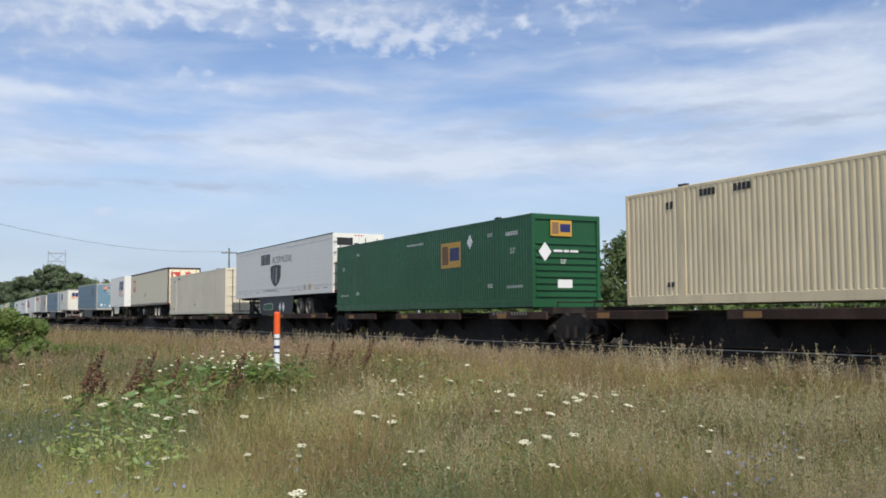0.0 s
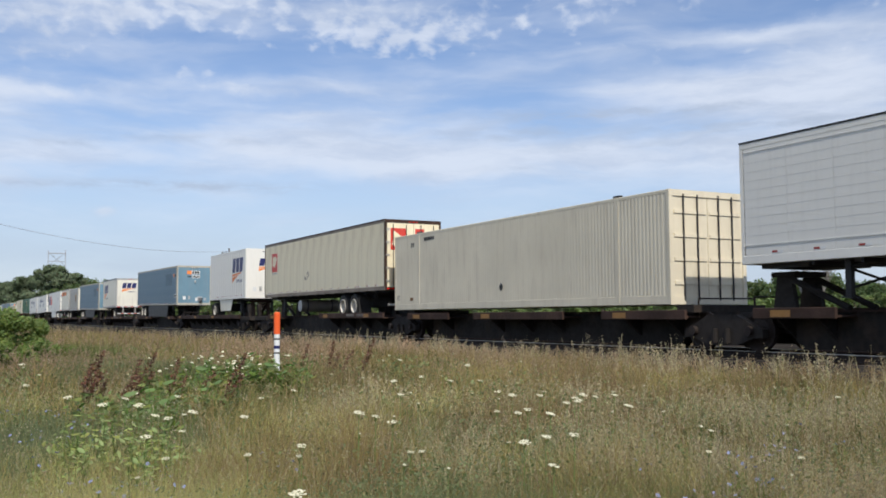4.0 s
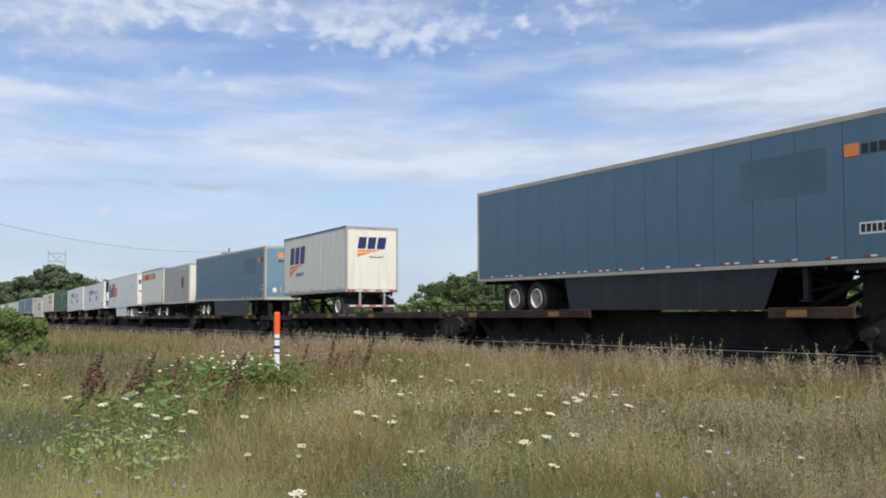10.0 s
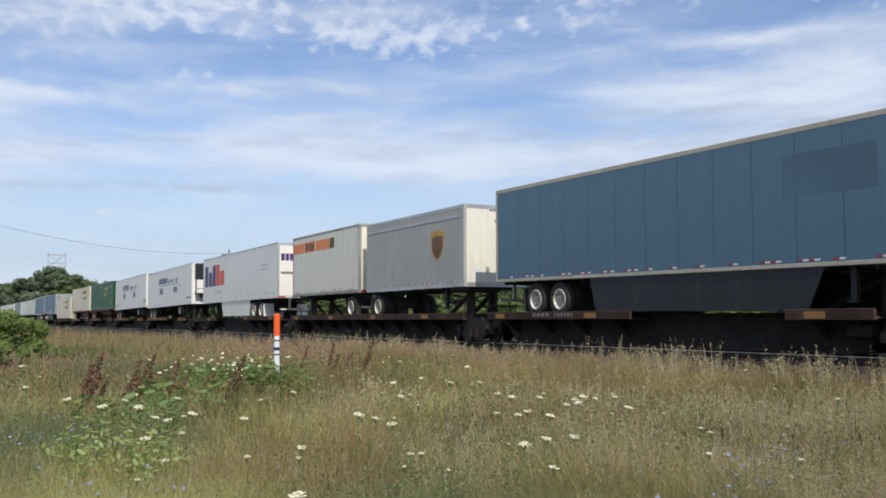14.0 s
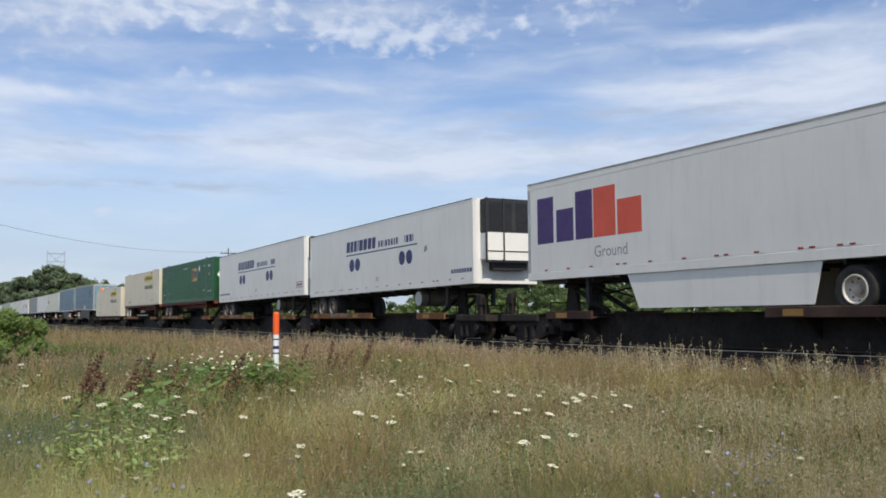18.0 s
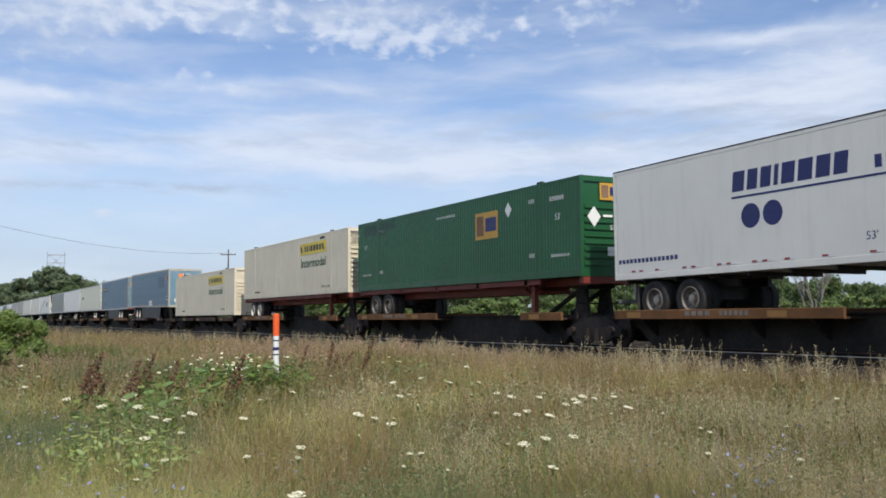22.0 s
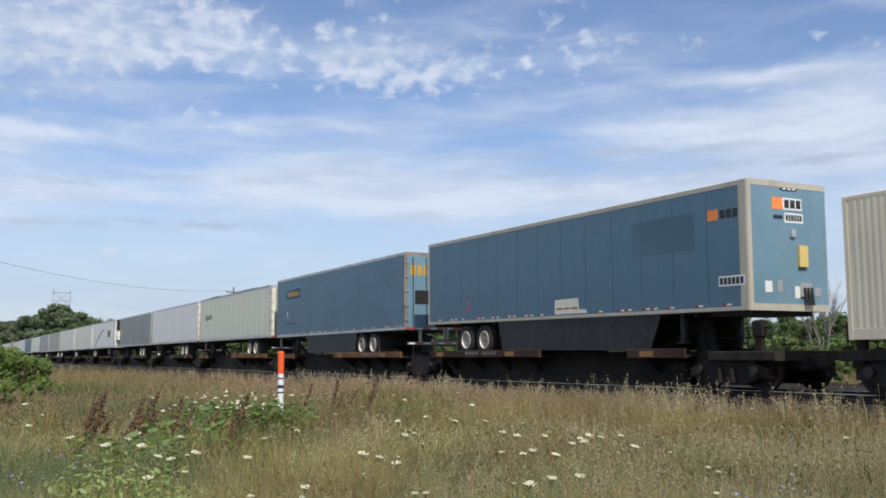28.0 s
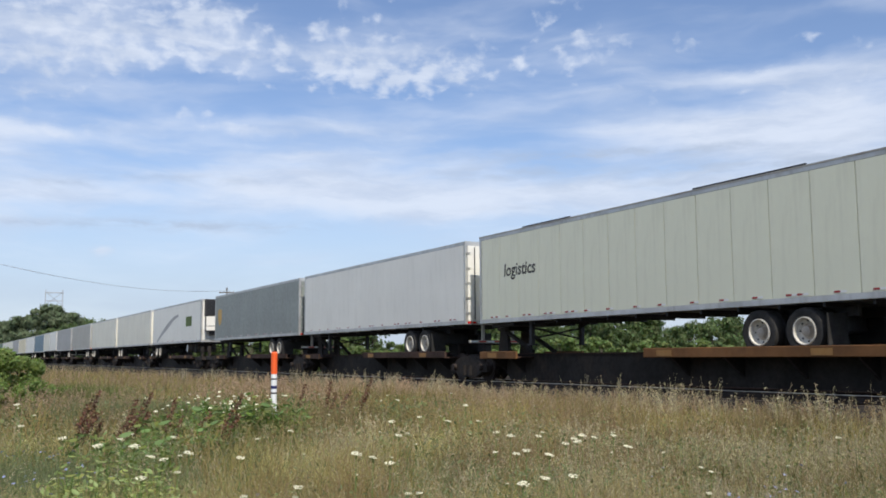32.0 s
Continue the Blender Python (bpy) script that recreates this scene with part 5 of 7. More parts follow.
# ---- what the train carries, from its head to its tail ----
def build_loads():
    # first articulated car
    b = container("tan corrugated steel container with a lifting post", 160.95, M["tan"], 1.92, pitch=0.175, posts=(2.15,), depth=0.012)
    number_bars(b, -5.3, 4.5, 4, 0.17, M["ink"])
    number_bars(b, -4.2, 4.5, 4, 0.17, M["ink"])
    bars("lift_mark", b, M["ink"], -6.5, 4.3, [0.1, 0.1], 0.18, 0.05)
    bars("lift_mark", b, M["ink"], -6.5, 2.35, [0.1, 0.1], 0.12, 0.05)
    green_container(140.26, 1.92)

    b = trailer("white dry van trailer with a dark shield emblem and black skirt", 123.55, 16.15, False, M["clean"], rail=M["clean"], top=5.56, bottom=2.78, panels=13, groove=0.006, axle_back=(3.4, 4.66),
                skirt=(M["skirt"], 4.6, 10.6, 0.14), top_h=0.16, low_h=0.2, refl=10, rim=RIM_DARK)
    cross_tank(b, -3.55, 2.22, 0.28)
    p = part("skirt_badge", Shape().plate([(-2.6, 2.05), (-0.95, 2.05), (-0.85, 2.38), (-1.6, 2.44), (-2.5, 2.38)], -HALF + 0.034), M["worn_mark"], b, "green and white badge on the skirt")
    part("badge_block", Shape().plate([(-2.54, 2.08), (-1.01, 2.08), (-0.93, 2.35), (-1.6, 2.40), (-2.45, 2.35)], -HALF + 0.030), M["dgreen"], p)
    box_part("warning_plate", (4.15, 4.4, -HALF - 0.004, -HALF + 0.01, 3.0, 3.28), M["tan_grey"], b)
    box_part("warning_plate", (4.9, 5.15, -HALF - 0.004, -HALF + 0.01, 3.0, 3.28), M["gold"], b)
    bars("notice_marking", b, M["faded"], -2.2, 3.06, [0.08] * 18, 0.09, 0.04)
    roof_edge(b, 16.15, 5.56, M["black"])
    for z in (3.19, 5.30):
        box_part("rub_rail", (-7.95, 7.95, -HALF - 0.010, -HALF + 0.01, z, z + 0.022), M["ghost"], b)
    for k in range(9):
        box_part("rub_rail", (-7.95, 7.95, -HALF - 0.002, -HALF + 0.01, 3.42 + 0.205 * k, 3.426 + 0.205 * k), M["ghost"], b)
    bars("emblem_bar", b, M["ink"], -2.95, 4.55, [0.3, 0.3, 0.12, 0.4, 0.3], 0.58, 0.05, y=-HALF - 0.001)
    words("INTERMODAL", 0.52, M["ink"], b, -1.0, -HALF - 0.001, 4.56, slant=0.25, width=3.3)
    shield(b, -0.34, 3.9, 1.8, 1.2, M["ink"])
    shape_part("shield_bar", b, M["faded"], [(-0.42, 3.5), (-0.12, 3.5), (-0.12, 4.35), (-0.3, 4.35)], -HALF - 0.0015)
    shape_part("shield_bar", b, M["faded"], [(-0.9, 3.6), (-0.8, 3.6), (-0.55, 4.35), (-0.62, 4.35)], -HALF - 0.0015)
    for x in (0.35, 0.9):
        diamond(b, x, 2.2, 0.22, M["mark"], y=-HALF + 0.03)
    box_part("door_label", (8.1, 8.11, -1.1, -0.3, 5.0, 5.35), M["ink"], b)

    b = container("ivory smooth-sided steel container with ribbed doors", 105.0, M["ivory"], 1.92, pitch=0.145, posts=(2.1,), doors_right=True, depth=0.006)
    number_bars(b, -5.5, 4.5, 8, 0.13, M["ink"])
    words("53'", 0.26, M["ink"], b, -7.9, -HALF - 0.001, 2.3)
    bars("lift_mark", b, M["ink"], -6.6, 4.32, [0.1, 0.1], 0.16, 0.05)
    diamond(b, 0.0, 2.6, 0.12, M["ink"])
    box_part("notice_plate", (-6.7, -6.45, -HALF - 0.006, -HALF, 2.26, 2.38), M["ochre"], b)

    b = trailer("cream weathered dry van trailer with a red square emblem", 87.88, 16.15, False, M["cream"], top=5.66, bottom=2.74, panels=16, rail=M["dusty_rail"],
                axle_back=(3.4, 4.66), refl=12, low_h=0.17, top_h=0.14, groove=0.012, post=M["rusty"])
    roof_edge(b, 16.15, 5.66, M["rusty"])
    p = part("emblem_panel", Shape().plate([(-6.8, 4.1), (-5.86, 4.1), (-5.86, 5.1), (-6.8, 5.1)], -HALF - 0.001), M["red"], b, "red square emblem panel")
    part("emblem_block", Shape().plate([(-6.7, 4.45), (-6.3, 4.35), (-5.95, 4.75), (-6.1, 4.95), (-6.65, 4.9)], -HALF - 0.003), M["cream"], p)
    bars("notice_marking", b, M["tan_grey"], -6.75, 3.98, [0.3, 0.5], 0.08, 0.04)
    cross_tank(b, -2.78, 2.24, 0.30)
    rng = random.Random(3)
    for cx, cz in ((-1.42, 3.53), (-1.07, 3.75)):
        for k in range(7):
            x, z, w = cx + rng.uniform(-0.14, 0.14), cz + rng.uniform(-0.13, 0.13), rng.uniform(0.03, 0.09)
            shape_part("scrape_mark", b, M["scrape"], [(x - w, z - w * 0.5), (x + w * 0.4, z - w), (x + w, z + w * 0.6), (x - w * 0.3, z + w)])
    p = part("emblem_panel", Shape().end_plate([(-1.05, 4.4), (-0.35, 4.4), (-0.35, 5.3), (-1.05, 5.3)], 16.15 / 2 + 0.021), M["red"], b)
    part("emblem_block", Shape().end_plate([(-0.98, 4.6), (-0.75, 4.5), (-0.45, 4.9), (-0.9, 5.2)], 16.15 / 2 + 0.026), M["cream"], p)
    part("emblem_panel", Shape().end_plate([(0.08, 4.6), (0.5, 4.6), (0.5, 5.3), (0.08, 5.3)], 16.15 / 2 + 0.021), M["red"], b)

    # second car
    b = pup("short white ribbed trailer with a navy and orange emblem", 67.97, True, M["clean"], L=8.2, panels=16, groove=0.05, top=5.77, bottom=2.80, post=M["clean"], rail=M["clean"], round_nose=True,
            skirt=(M["white"], 2.9, 5.9, 0.45))
    swoosh_emblem(b, 1.21, 3.80)
    swoosh_emblem(b, -0.5, 4.42, 0.52, end=8.2 / 2 + 0.008)
    blue_nose_trailer(49.65, False, True)
    b = pup("short white trailer with roll-up door and navy orange emblem", 21.8, False, M["white"], L=8.6, top=5.74, bottom=2.78, panels=11, rollup=True, rail=M["grey"], groove=0.032)
    roof_edge(b, 8.6, 5.74, M["black"])
    swoosh_emblem(b, -3.35, 3.72)
    swoosh_emblem(b, -0.75, 4.35, 0.62, end=4.3 + 0.024)

    # third car
    blue_nose_trailer(9.9, True, True)
    b = pup("short grey trailer with a brown and gold shield emblem", -8.28, True, M["tan_grey"], L=8.5, top=5.63, bottom=2.74, panels=1, end_paint=M["white"], round_nose=True, post=M["tan_grey"])
    shield(b, 2.22, 4.3, 1.06, 1.15, M["gold"])
    shield(b, 2.22, 4.24, 0.86, 0.86, M["dock"], y=-HALF - 0.0015)
    box_part("rub_rail", (-4.2, 3.95, -HALF - 0.012, -HALF + 0.01, 5.2, 5.28), M["alu"], b)
    words("WWS", 0.2, M["ink"], b, 4.25 + 0.008, -0.1, 5.0, end=True)
    b = pup("short white trailer with an orange band and black name block", -17.6, False, M["white"], L=8.7, top=5.78, bottom=2.78, panels=11, rail=M["alu_dirty"], rollup=True, groove=0.034)
    for x0, x1, m in ((-4.3, -2.6, "orange"), (-1.06, 0.75, "orange"), (0.8, 1.4, "seed")):
        shape_part("orange_band", b, M[m], [(x0, 4.93), (x1, 4.93), (x1, 5.42), (x0, 5.42)], -HALF - 0.003)
    p = part("name_panel", Shape().plate([(-2.55, 4.91), (-1.16, 4.91), (-1.16, 5.44), (-2.55, 5.44)], -HALF - 0.003), M["orange"], b)
    bars("name_block", p, M["ink"], -2.47, 4.98, [0.15] * 6, 0.38, 0.065, y=-HALF - 0.0046)

    b = trailer("white dry van trailer with purple and orange blocks", -28.8, 16.15, False, M["clean"], top=5.74, bottom=2.76, panels=1, axle_back=(3.1, 4.4),
                skirt=(M["clean"], 4.7, 11.0, 0.22), top_h=0.2, low_h=0.24, refl=10, rollup=True, tilt=0.2, rail=M["clean"], post=M["alu"], flap=M["clean"])
    roof_edge(b, 16.15, 5.74, M["alu_dirty"])
    y = -HALF - 0.001
    bars("emblem_bar", b, M["purple"], -7.55, 3.85, [0.85], 1.38, 0.2, y=y)
    bars("emblem_bar", b, M["purple"], -6.55, 3.85, [0.85], 0.95, 0.2, y=y)
    bars("emblem_bar", b, M["purple"], -5.6, 3.85, [0.8], 1.38, 0.2, y=y)
    bars("emblem_bar", b, M["ember"], -4.76, 3.85, [0.98], 1.38, 0.2, y=y)
    bars("emblem_bar", b, M["ember"], -3.7, 3.85, [1.0], 0.95, 0.2, y=y)
    words("Ground", 0.46, M["faded"], b, -4.75, -HALF - 0.001, 3.3, width=1.42)
    xe = 16.15 / 2 + 0.021
    bars("emblem_bar", b, M["purple"], -1.1, 4.78, [0.2, 0.2, 0.2], 0.38, 0.04, end=xe)
    bars("emblem_bar", b, M["ember"], -0.38, 4.78, [0.24, 0.24], 0.38, 0.04, end=xe)
    words("Ground", 0.18, M["faded"], b, xe, -0.45, 4.5, end=True)
    number_bars(b, -1.1, 4.05, 9, 0.13, M["ink"], end=xe)
    bars("notice_marking", b, M["faded"], -0.2, 4.0, [0.6], 0.1, 0.1, end=xe)
    bars("notice_marking", b, M["ghost"], 5.0, 4.6, [0.09] * 12, 0.12, 0.035)
    bars("notice_marking", b, M["ghost"], 5.0, 4.38, [0.09] * 12, 0.1, 0.035)

    # fourth car
    logo_reefer(-48.2, True)
    logo_reefer(-65.1, False, -0.4, -0.1)
    b = green_container(-82.8, 2.82, M["oxide"])
    dark_green = material("dark green touch-up paint", (0.010, 0.050, 0.026), 0.5, vary=0.2, grain=5)
    part("touch_up_patch", Shape().plate([(-7.4, 5.12), (-5.1, 5.12), (-5.1, 5.55), (-7.4, 5.55)], -HALF - 0.001), dark_green, b, "darker repainted patch")
    part("touch_up_patch", Shape().plate([(-5.05, 5.24), (-4.4, 5.24), (-4.4, 5.62), (-5.05, 5.62)], -HALF - 0.001), dark_green, b, "darker repainted patch")
    ivory_container(-100.11, 2.82, M["oxide"])
    ivory_container(-118.35, 1.92)

    # fifth car
    b = blue_nose_trailer(-137.1, True, True, (2.8, 4.05))
    p = part("repair_sheet", Shape().plate([(0.28, 2.86), (1.86, 2.86), (1.86, 2.95), (1.5, 2.97), (1.46, 3.3), (0.28, 3.28)], -HALF - 0.004), M["white"], b, "white riveted repair sheet")
    bars("tape_strip", p, M["tape"], 0.36, 2.99, [0.3, 0.3, 0.3], 0.05, 0.08, y=-HALF - 0.006)
    box_part("arrow_mark", (-5.08, -4.98, -HALF - 0.004, -HALF, 3.15, 3.32), M["red"], b)
    box_part("arrow_mark", (-5.05, -5.01, -HALF - 0.004, -HALF, 3.32, 3.56), M["red"], b)
    b = trailer("blue dry van trailer with a gold-lettered double door", -155.26, 16.15, False, M["blue"], top=5.77, bottom=2.68, panels=1, axle_back=(3.2, 4.45),
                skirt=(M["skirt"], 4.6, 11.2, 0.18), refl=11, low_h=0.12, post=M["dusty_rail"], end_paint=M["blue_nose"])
    q = [(-6.72, 4.86), (-6.25, 5.22), (-6.25, 5.1), (-4.3, 5.2), (-4.3, 4.62), (-6.25, 4.62), (-6.25, 4.5)]
    shape_part("arrow_edging", b, M["sky_blue"], [(x * 1.0 + (0.06 if x > -5 else -0.06), 4.86 + (z - 4.86) * 1.22) for x, z in q], -HALF - 0.002)
    p = part("arrow_emblem", Shape().plate(q, -HALF - 0.0025), M["arrow"], b, "dark arrow emblem with gold blocks")
    bars("name_block", p, M["gold"], -6.3, 4.78, [0.16] * 8, 0.22, 0.07, y=-HALF - 0.0045)
    bars("notice_marking", b, M["arrow"], -6.43, 3.33, [0.1] * 10, 0.09, 0.045)
    box_part("side_rod", (-6.35, -6.32, -HALF - 0.012, -HALF, 3.75, 4.0), M["mark"], b)
    xe = 16.15 / 2 + 0.021
    bars("name_block", b, M["gold"], -1.05, 4.85, [0.24, 0.18, 0.18], 0.4, 0.08, end=xe)
    bars("name_block", b, M["gold"], 0.08, 4.85, [0.2, 0.18, 0.2], 0.4, 0.08, end=xe)
    box_part("door_label", (xe, xe + 0.006, -0.85, -0.25, 3.7, 4.25), M["ink"], b)
    diamond(b, 0.5, 3.7, 0.25, PATCH, end=xe)
    diamond(b, 0.5, 3.7, 0.18, M["blue"], end=xe + 0.003)
    diamond(b, 0.3, 3.5, 0.2, PATCH)
    b = trailer("pale sage dry van trailer with wide ribbed panels", -172.75, 16.15, False, M["sage"], top=5.63, bottom=2.72, panels=14, axle_back=(2.75, 4.0), refl=12, groove=0.024)
    roof_edge(b, 16.15, 5.63, M["alu_dirty"])
    words("logistics", 0.56, M["ink"], b, -6.55, -HALF - 0.001, 4.2, slant=0.1, width=1.8)
    box_part("roof_seal", (-5.4, -2.9, -HALF - 0.006, -HALF + 0.05, 5.635, 5.68), M["black"], b)
    box_part("roof_seal", (2.2, 5.6, -HALF - 0.006, -HALF + 0.05, 5.635, 5.68), M["black"], b)
    trailer("plain white dry van trailer with a weathered door", -189.9, 16.15, False, M["clean"], top=5.62, bottom=2.74, panels=1, axle_back=(3.2, 4.45), refl=10)
    b = trailer("plain dark grey dry van trailer with a small shield emblem", -206.85, 16.15, False, M["slate"], top=5.62, bottom=2.74, panels=1, axle_back=(3.2, 4.45), refl=8)
    shield(b, -6.9, 4.2, 0.9, 1.1, M["gold"])
    b = trailer("white refrigerated trailer with a grey swoosh", -226.6, 16.15, True, M["clean"], top=5.66, bottom=2.72, panels=1, axle_back=(1.5, 2.8), reefer=True, refl=8)
    n = 14
    arc = [(-6.5 + 7.5 * i / n, 3.0 + 1.9 * math.sin(1.45 * i / n)) for i in range(n + 1)]
    shape_part("swoosh", b, M["grey"], arc + [(x + 0.1, z - 0.16 - 0.25 * (1 - abs(2 * i / n - 1))) for i, (x, z) in reversed(list(enumerate(arc)))])
    shape_part("emblem_panel", b, M["weed"], [(3.5, 3.9), (5.3, 3.9), (5.3, 4.6), (3.5, 4.6)])
    # the long tail, far off for most of the time
    tail = (("white", True, 16.15), ("white", True, 16.15), ("tan_grey", False, 16.15), ("grey", False, 16.15), ("clean", False, 8.4), ("white", True, 8.4), ("blue", True, 16.15),
            ("clean", False, 16.15), ("cream", True, 16.15), ("grey", False, 16.15), ("white", True, 16.15), ("clean", True, 16.15), ("green", False, 16.15), ("white", True, 16.15))
    tone = {"white": "white", "tan_grey": "grey brown", "grey": "grey", "clean": "bright white", "blue": "blue", "cream": "cream", "green": "green"}
    x = -244.0
    for colour, nose, L in tail:
        if L < 10:
            pup(f"short {tone[colour]} trailer far down the train", x, nose, M[colour], panels=1, detail=False, refl=0)
        else:
            trailer(f"{tone[colour]} dry van trailer far down the train", x, L, nose, M[colour], panels=1, detail=False, refl=0)
        x -= L + (1.3 if L > 10 else 0.5)


def build_cars():
    spans = [(142.0, 160.0, False, "box"), (124.1, 142.0, False, "box"), (106.5, 124.1, True, "spine"), (89.0, 106.5, False, "box"), (71.2, 89.0, True, "spine"), None,
             (49.7, 67.1, False, "flat"), (31.2, 49.7, False, "spine"), (13.9, 31.2, True, "flat"), None,
             (-8.0, 9.2, False, "spine"), (-26.9, -8.0, False, "flat"), (-45.2, -26.9, True, "spine"), None,
             (-65.6, -49.3, False, "spine"), (-82.6, -65.6, False, "spine"), (-100.3, -82.6, False, "spine"), (-117.8, -100.3, False, "spine"), (-133.3, -117.8, False, "box"), None,
             (-154.3, -138.1, False, "spine"), (-172.0, -154.3, True, "spine"), (-190.1, -172.0, True, "spine"), (-207.4, -190.1, True, "spine"), (-224.0, -207.4, True, "spine"), None]
    x = -228.0
    for i in range(14):
        spans.append((x - 17.3, x, i % 2 == 0, "spine"))
        x -= 17.3
    first = True
    spans.append(None)
    for k, span in enumerate(spans):
        if span is None:
            first = True
            continue
        car = platform(*span, sill="sill" if span[1] in (-49.3, -65.6, -82.6, -100.3, -154.3, -172.0) else "rusty", truck_a=True, truck_b=first, hitches=HITCHES.get(span[1], ()) if span[3] == "flat" else (), end_a=spans[k + 1] is None, end_b=first)
        first = False
        if span[1] in (160.0, 142.0, 89.0, 31.2, 9.2, -49.3, -65.6, -82.6, -100.3, -138.1, -154.3):
            half = (span[1] - span[0]) / 2
            at = {"spine": half - 5.2 if span[2] else -half + 4.0, "box": half - 4.1, "flat": -1.5}[span[3]]
            bars("car_marking", car, M["stencil"], at, 1.68, [0.16, 0.16, 0.16, 0.16], 0.11, 0.07, y=-1.321)
            bars("car_marking", car, M["stencil"], at + 1.15, 1.68, [0.1] * 6, 0.11, 0.06, y=-1.321)


build_loads()
build_cars()


# ---- growth and distance ----
def direction(az, dist):
    """The place at that azimuth (degrees from +y towards +x) and distance from the camera."""
    return dist * math.sin(radians(az)), dist * math.cos(radians(az))


def quads_mesh(name, centres, ax, ay, mat):
    """Many small leaves: centres and half-axes, one diamond each."""
    n = len(centres)
    v = np.stack([centres - ax, centres - ay * 0.9, centres + ax, centres + ay], 1).reshape(-1, 3)
    return loose_mesh(name, v, n, 4, mat)


def oval_mesh(name, c, ax, ay, mat):
    """Many pointed oval leaves, six corners each, cupped along the middle."""
    n = len(c)
    up = np.cross(ax, ay)
    up = up / np.linalg.norm(up, axis=1)[:, None] * np.linalg.norm(ay, axis=1)[:, None] * 0.35
    v = np.stack([c - ax, c - ax * 0.35 + ay + up, c + ax * 0.35 + ay * 0.85 + up, c + ax, c + ax * 0.35 - ay * 0.85 + up, c - ax * 0.35 - ay + up], 1).reshape(-1, 3)
    k = np.arange(n)[:, None] * 6
    loops = np.concatenate([k + np.array([[0, 1, 2, 3]]), k + np.array([[0, 3, 4, 5]])], 1).ravel()
    return grass_mesh(name, v, loops, np.arange(0, n * 8, 4), mat)


def loose_mesh(name, v, n, k, mat):
    me = bpy.data.meshes.new(name)
    me.vertices.add(len(v))
    me.vertices.foreach_set("co", v.astype(np.float32).ravel())
    me.loops.add(n * k)
    me.loops.foreach_set("vertex_index", np.arange(n * k, dtype=np.int32))
    me.polygons.add(n)
    me.polygons.foreach_set("loop_start", np.arange(0, n * k, k, dtype=np.int32))
    me.update(calc_edges=True)
    me.materials.append(mat)
    return me


def leaf_cloud(rng, lumps, per, size):
    """Leaves on and in a set of lumps (x, y, z, radius), most of them facing outwards."""
    cs, ns = [], []
    for x, y, z, r in lumps:
        d = rng.normal(size=(per, 3))
        d /= np.linalg.norm(d, axis=1)[:, None]
        rad = r * rng.uniform(0.62, 1.12, (per, 1)) * (1 + 0.22 * np.sin(7 * d[:, :1] + 5 * d[:, 1:2] + 9 * d[:, 2:]))
        cs.append(np.array((x, y, z)) + d * rad * np.array((1, 1, 0.8)))
        ns.append(d)
    c, d = np.concatenate(cs), np.concatenate(ns)
    n = len(c)
    d = d + rng.normal(size=(n, 3)) * 0.45
    a = np.cross(d, rng.normal(size=(n, 3)))
    a /= np.linalg.norm(a, axis=1)[:, None]
    b = np.cross(d, a)
    b /= np.linalg.norm(b, axis=1)[:, None]
    s = size * rng.uniform(0.6, 1.4, (n, 1))
    return c, a * s, b * s * 0.65


def tree(seed, height, spread, label, leaf, per=100, lumps=34, size=0.14, trunk=True, name="tree", base=0.18):
    """Tapered trunk, limbs and a crown of many small leaves with gaps."""
    rng = np.random.default_rng(seed)
    t = thing(name, label, name)
    L = []
    for i in range(lumps):
        h = rng.uniform(base, 0.95)
        w = spread * (math.sin(math.pi * min(0.97, 0.25 + 0.72 * h)) ** 0.7) * rng.uniform(0.15, 1.0)
        a = rng.uniform(0, 2 * math.pi)
        L.append((w * math.cos(a), w * math.sin(a), h * height, height * rng.uniform(0.07, 0.13)))
    s = Shape().tube((0, 0, -0.1), (0.02 * height, 0, 0.75 * height), 0.028 * height, 8, 0.008 * height)
    for x, y, z, r in L[: 12]:
        s.tube((0.01 * height, 0, 0.55 * z), (x * 0.85, y * 0.85, z), 0.010 * height, 5, 0.003 * height)
    part("trunk", s, M["bark"], t)
    c, a, b = leaf_cloud(rng, L, per, size)
    keep = c[:, 2] > 0.02
    ob = new("crown", quads_mesh("crown", c[keep], a[keep], b[keep], leaf))
    ob.parent = t
    return t


def dead_tree(x, y, h):
    t = thing("dead_tree", "bare bleached dead tree with thin upright branches", "dead tree", at=(x, y, rise(y)))
    rng = random.Random(9)
    s = Shape()

    def grow(p, d, length, r, depth):
        q = p + d * length
        s.tube(p, q, r, 6, r * 0.65)
        if depth == 0:
            return
        for i in range(3 if depth > 1 else 4):
            dd = (d + Vector((rng.uniform(-1, 1), rng.uniform(-1, 1), rng.uniform(0.1, 0.8))) * 0.45).normalized()
            grow(p + d * length * rng.uniform(0.55, 1.0), dd, length * rng.uniform(0.55, 0.8), r * 0.55, depth - 1)

    for k in range(3):
        d = Vector(((k - 1) * 0.15 + rng.uniform(-0.08, 0.08), rng.uniform(-0.15, 0.15), 1)).normalized()
        grow(Vector(((k - 1) * 0.2, 0, -0.1)), d, h * 0.30, 0.075, 4)
    part("bare_crown", s, M["dead"], t)


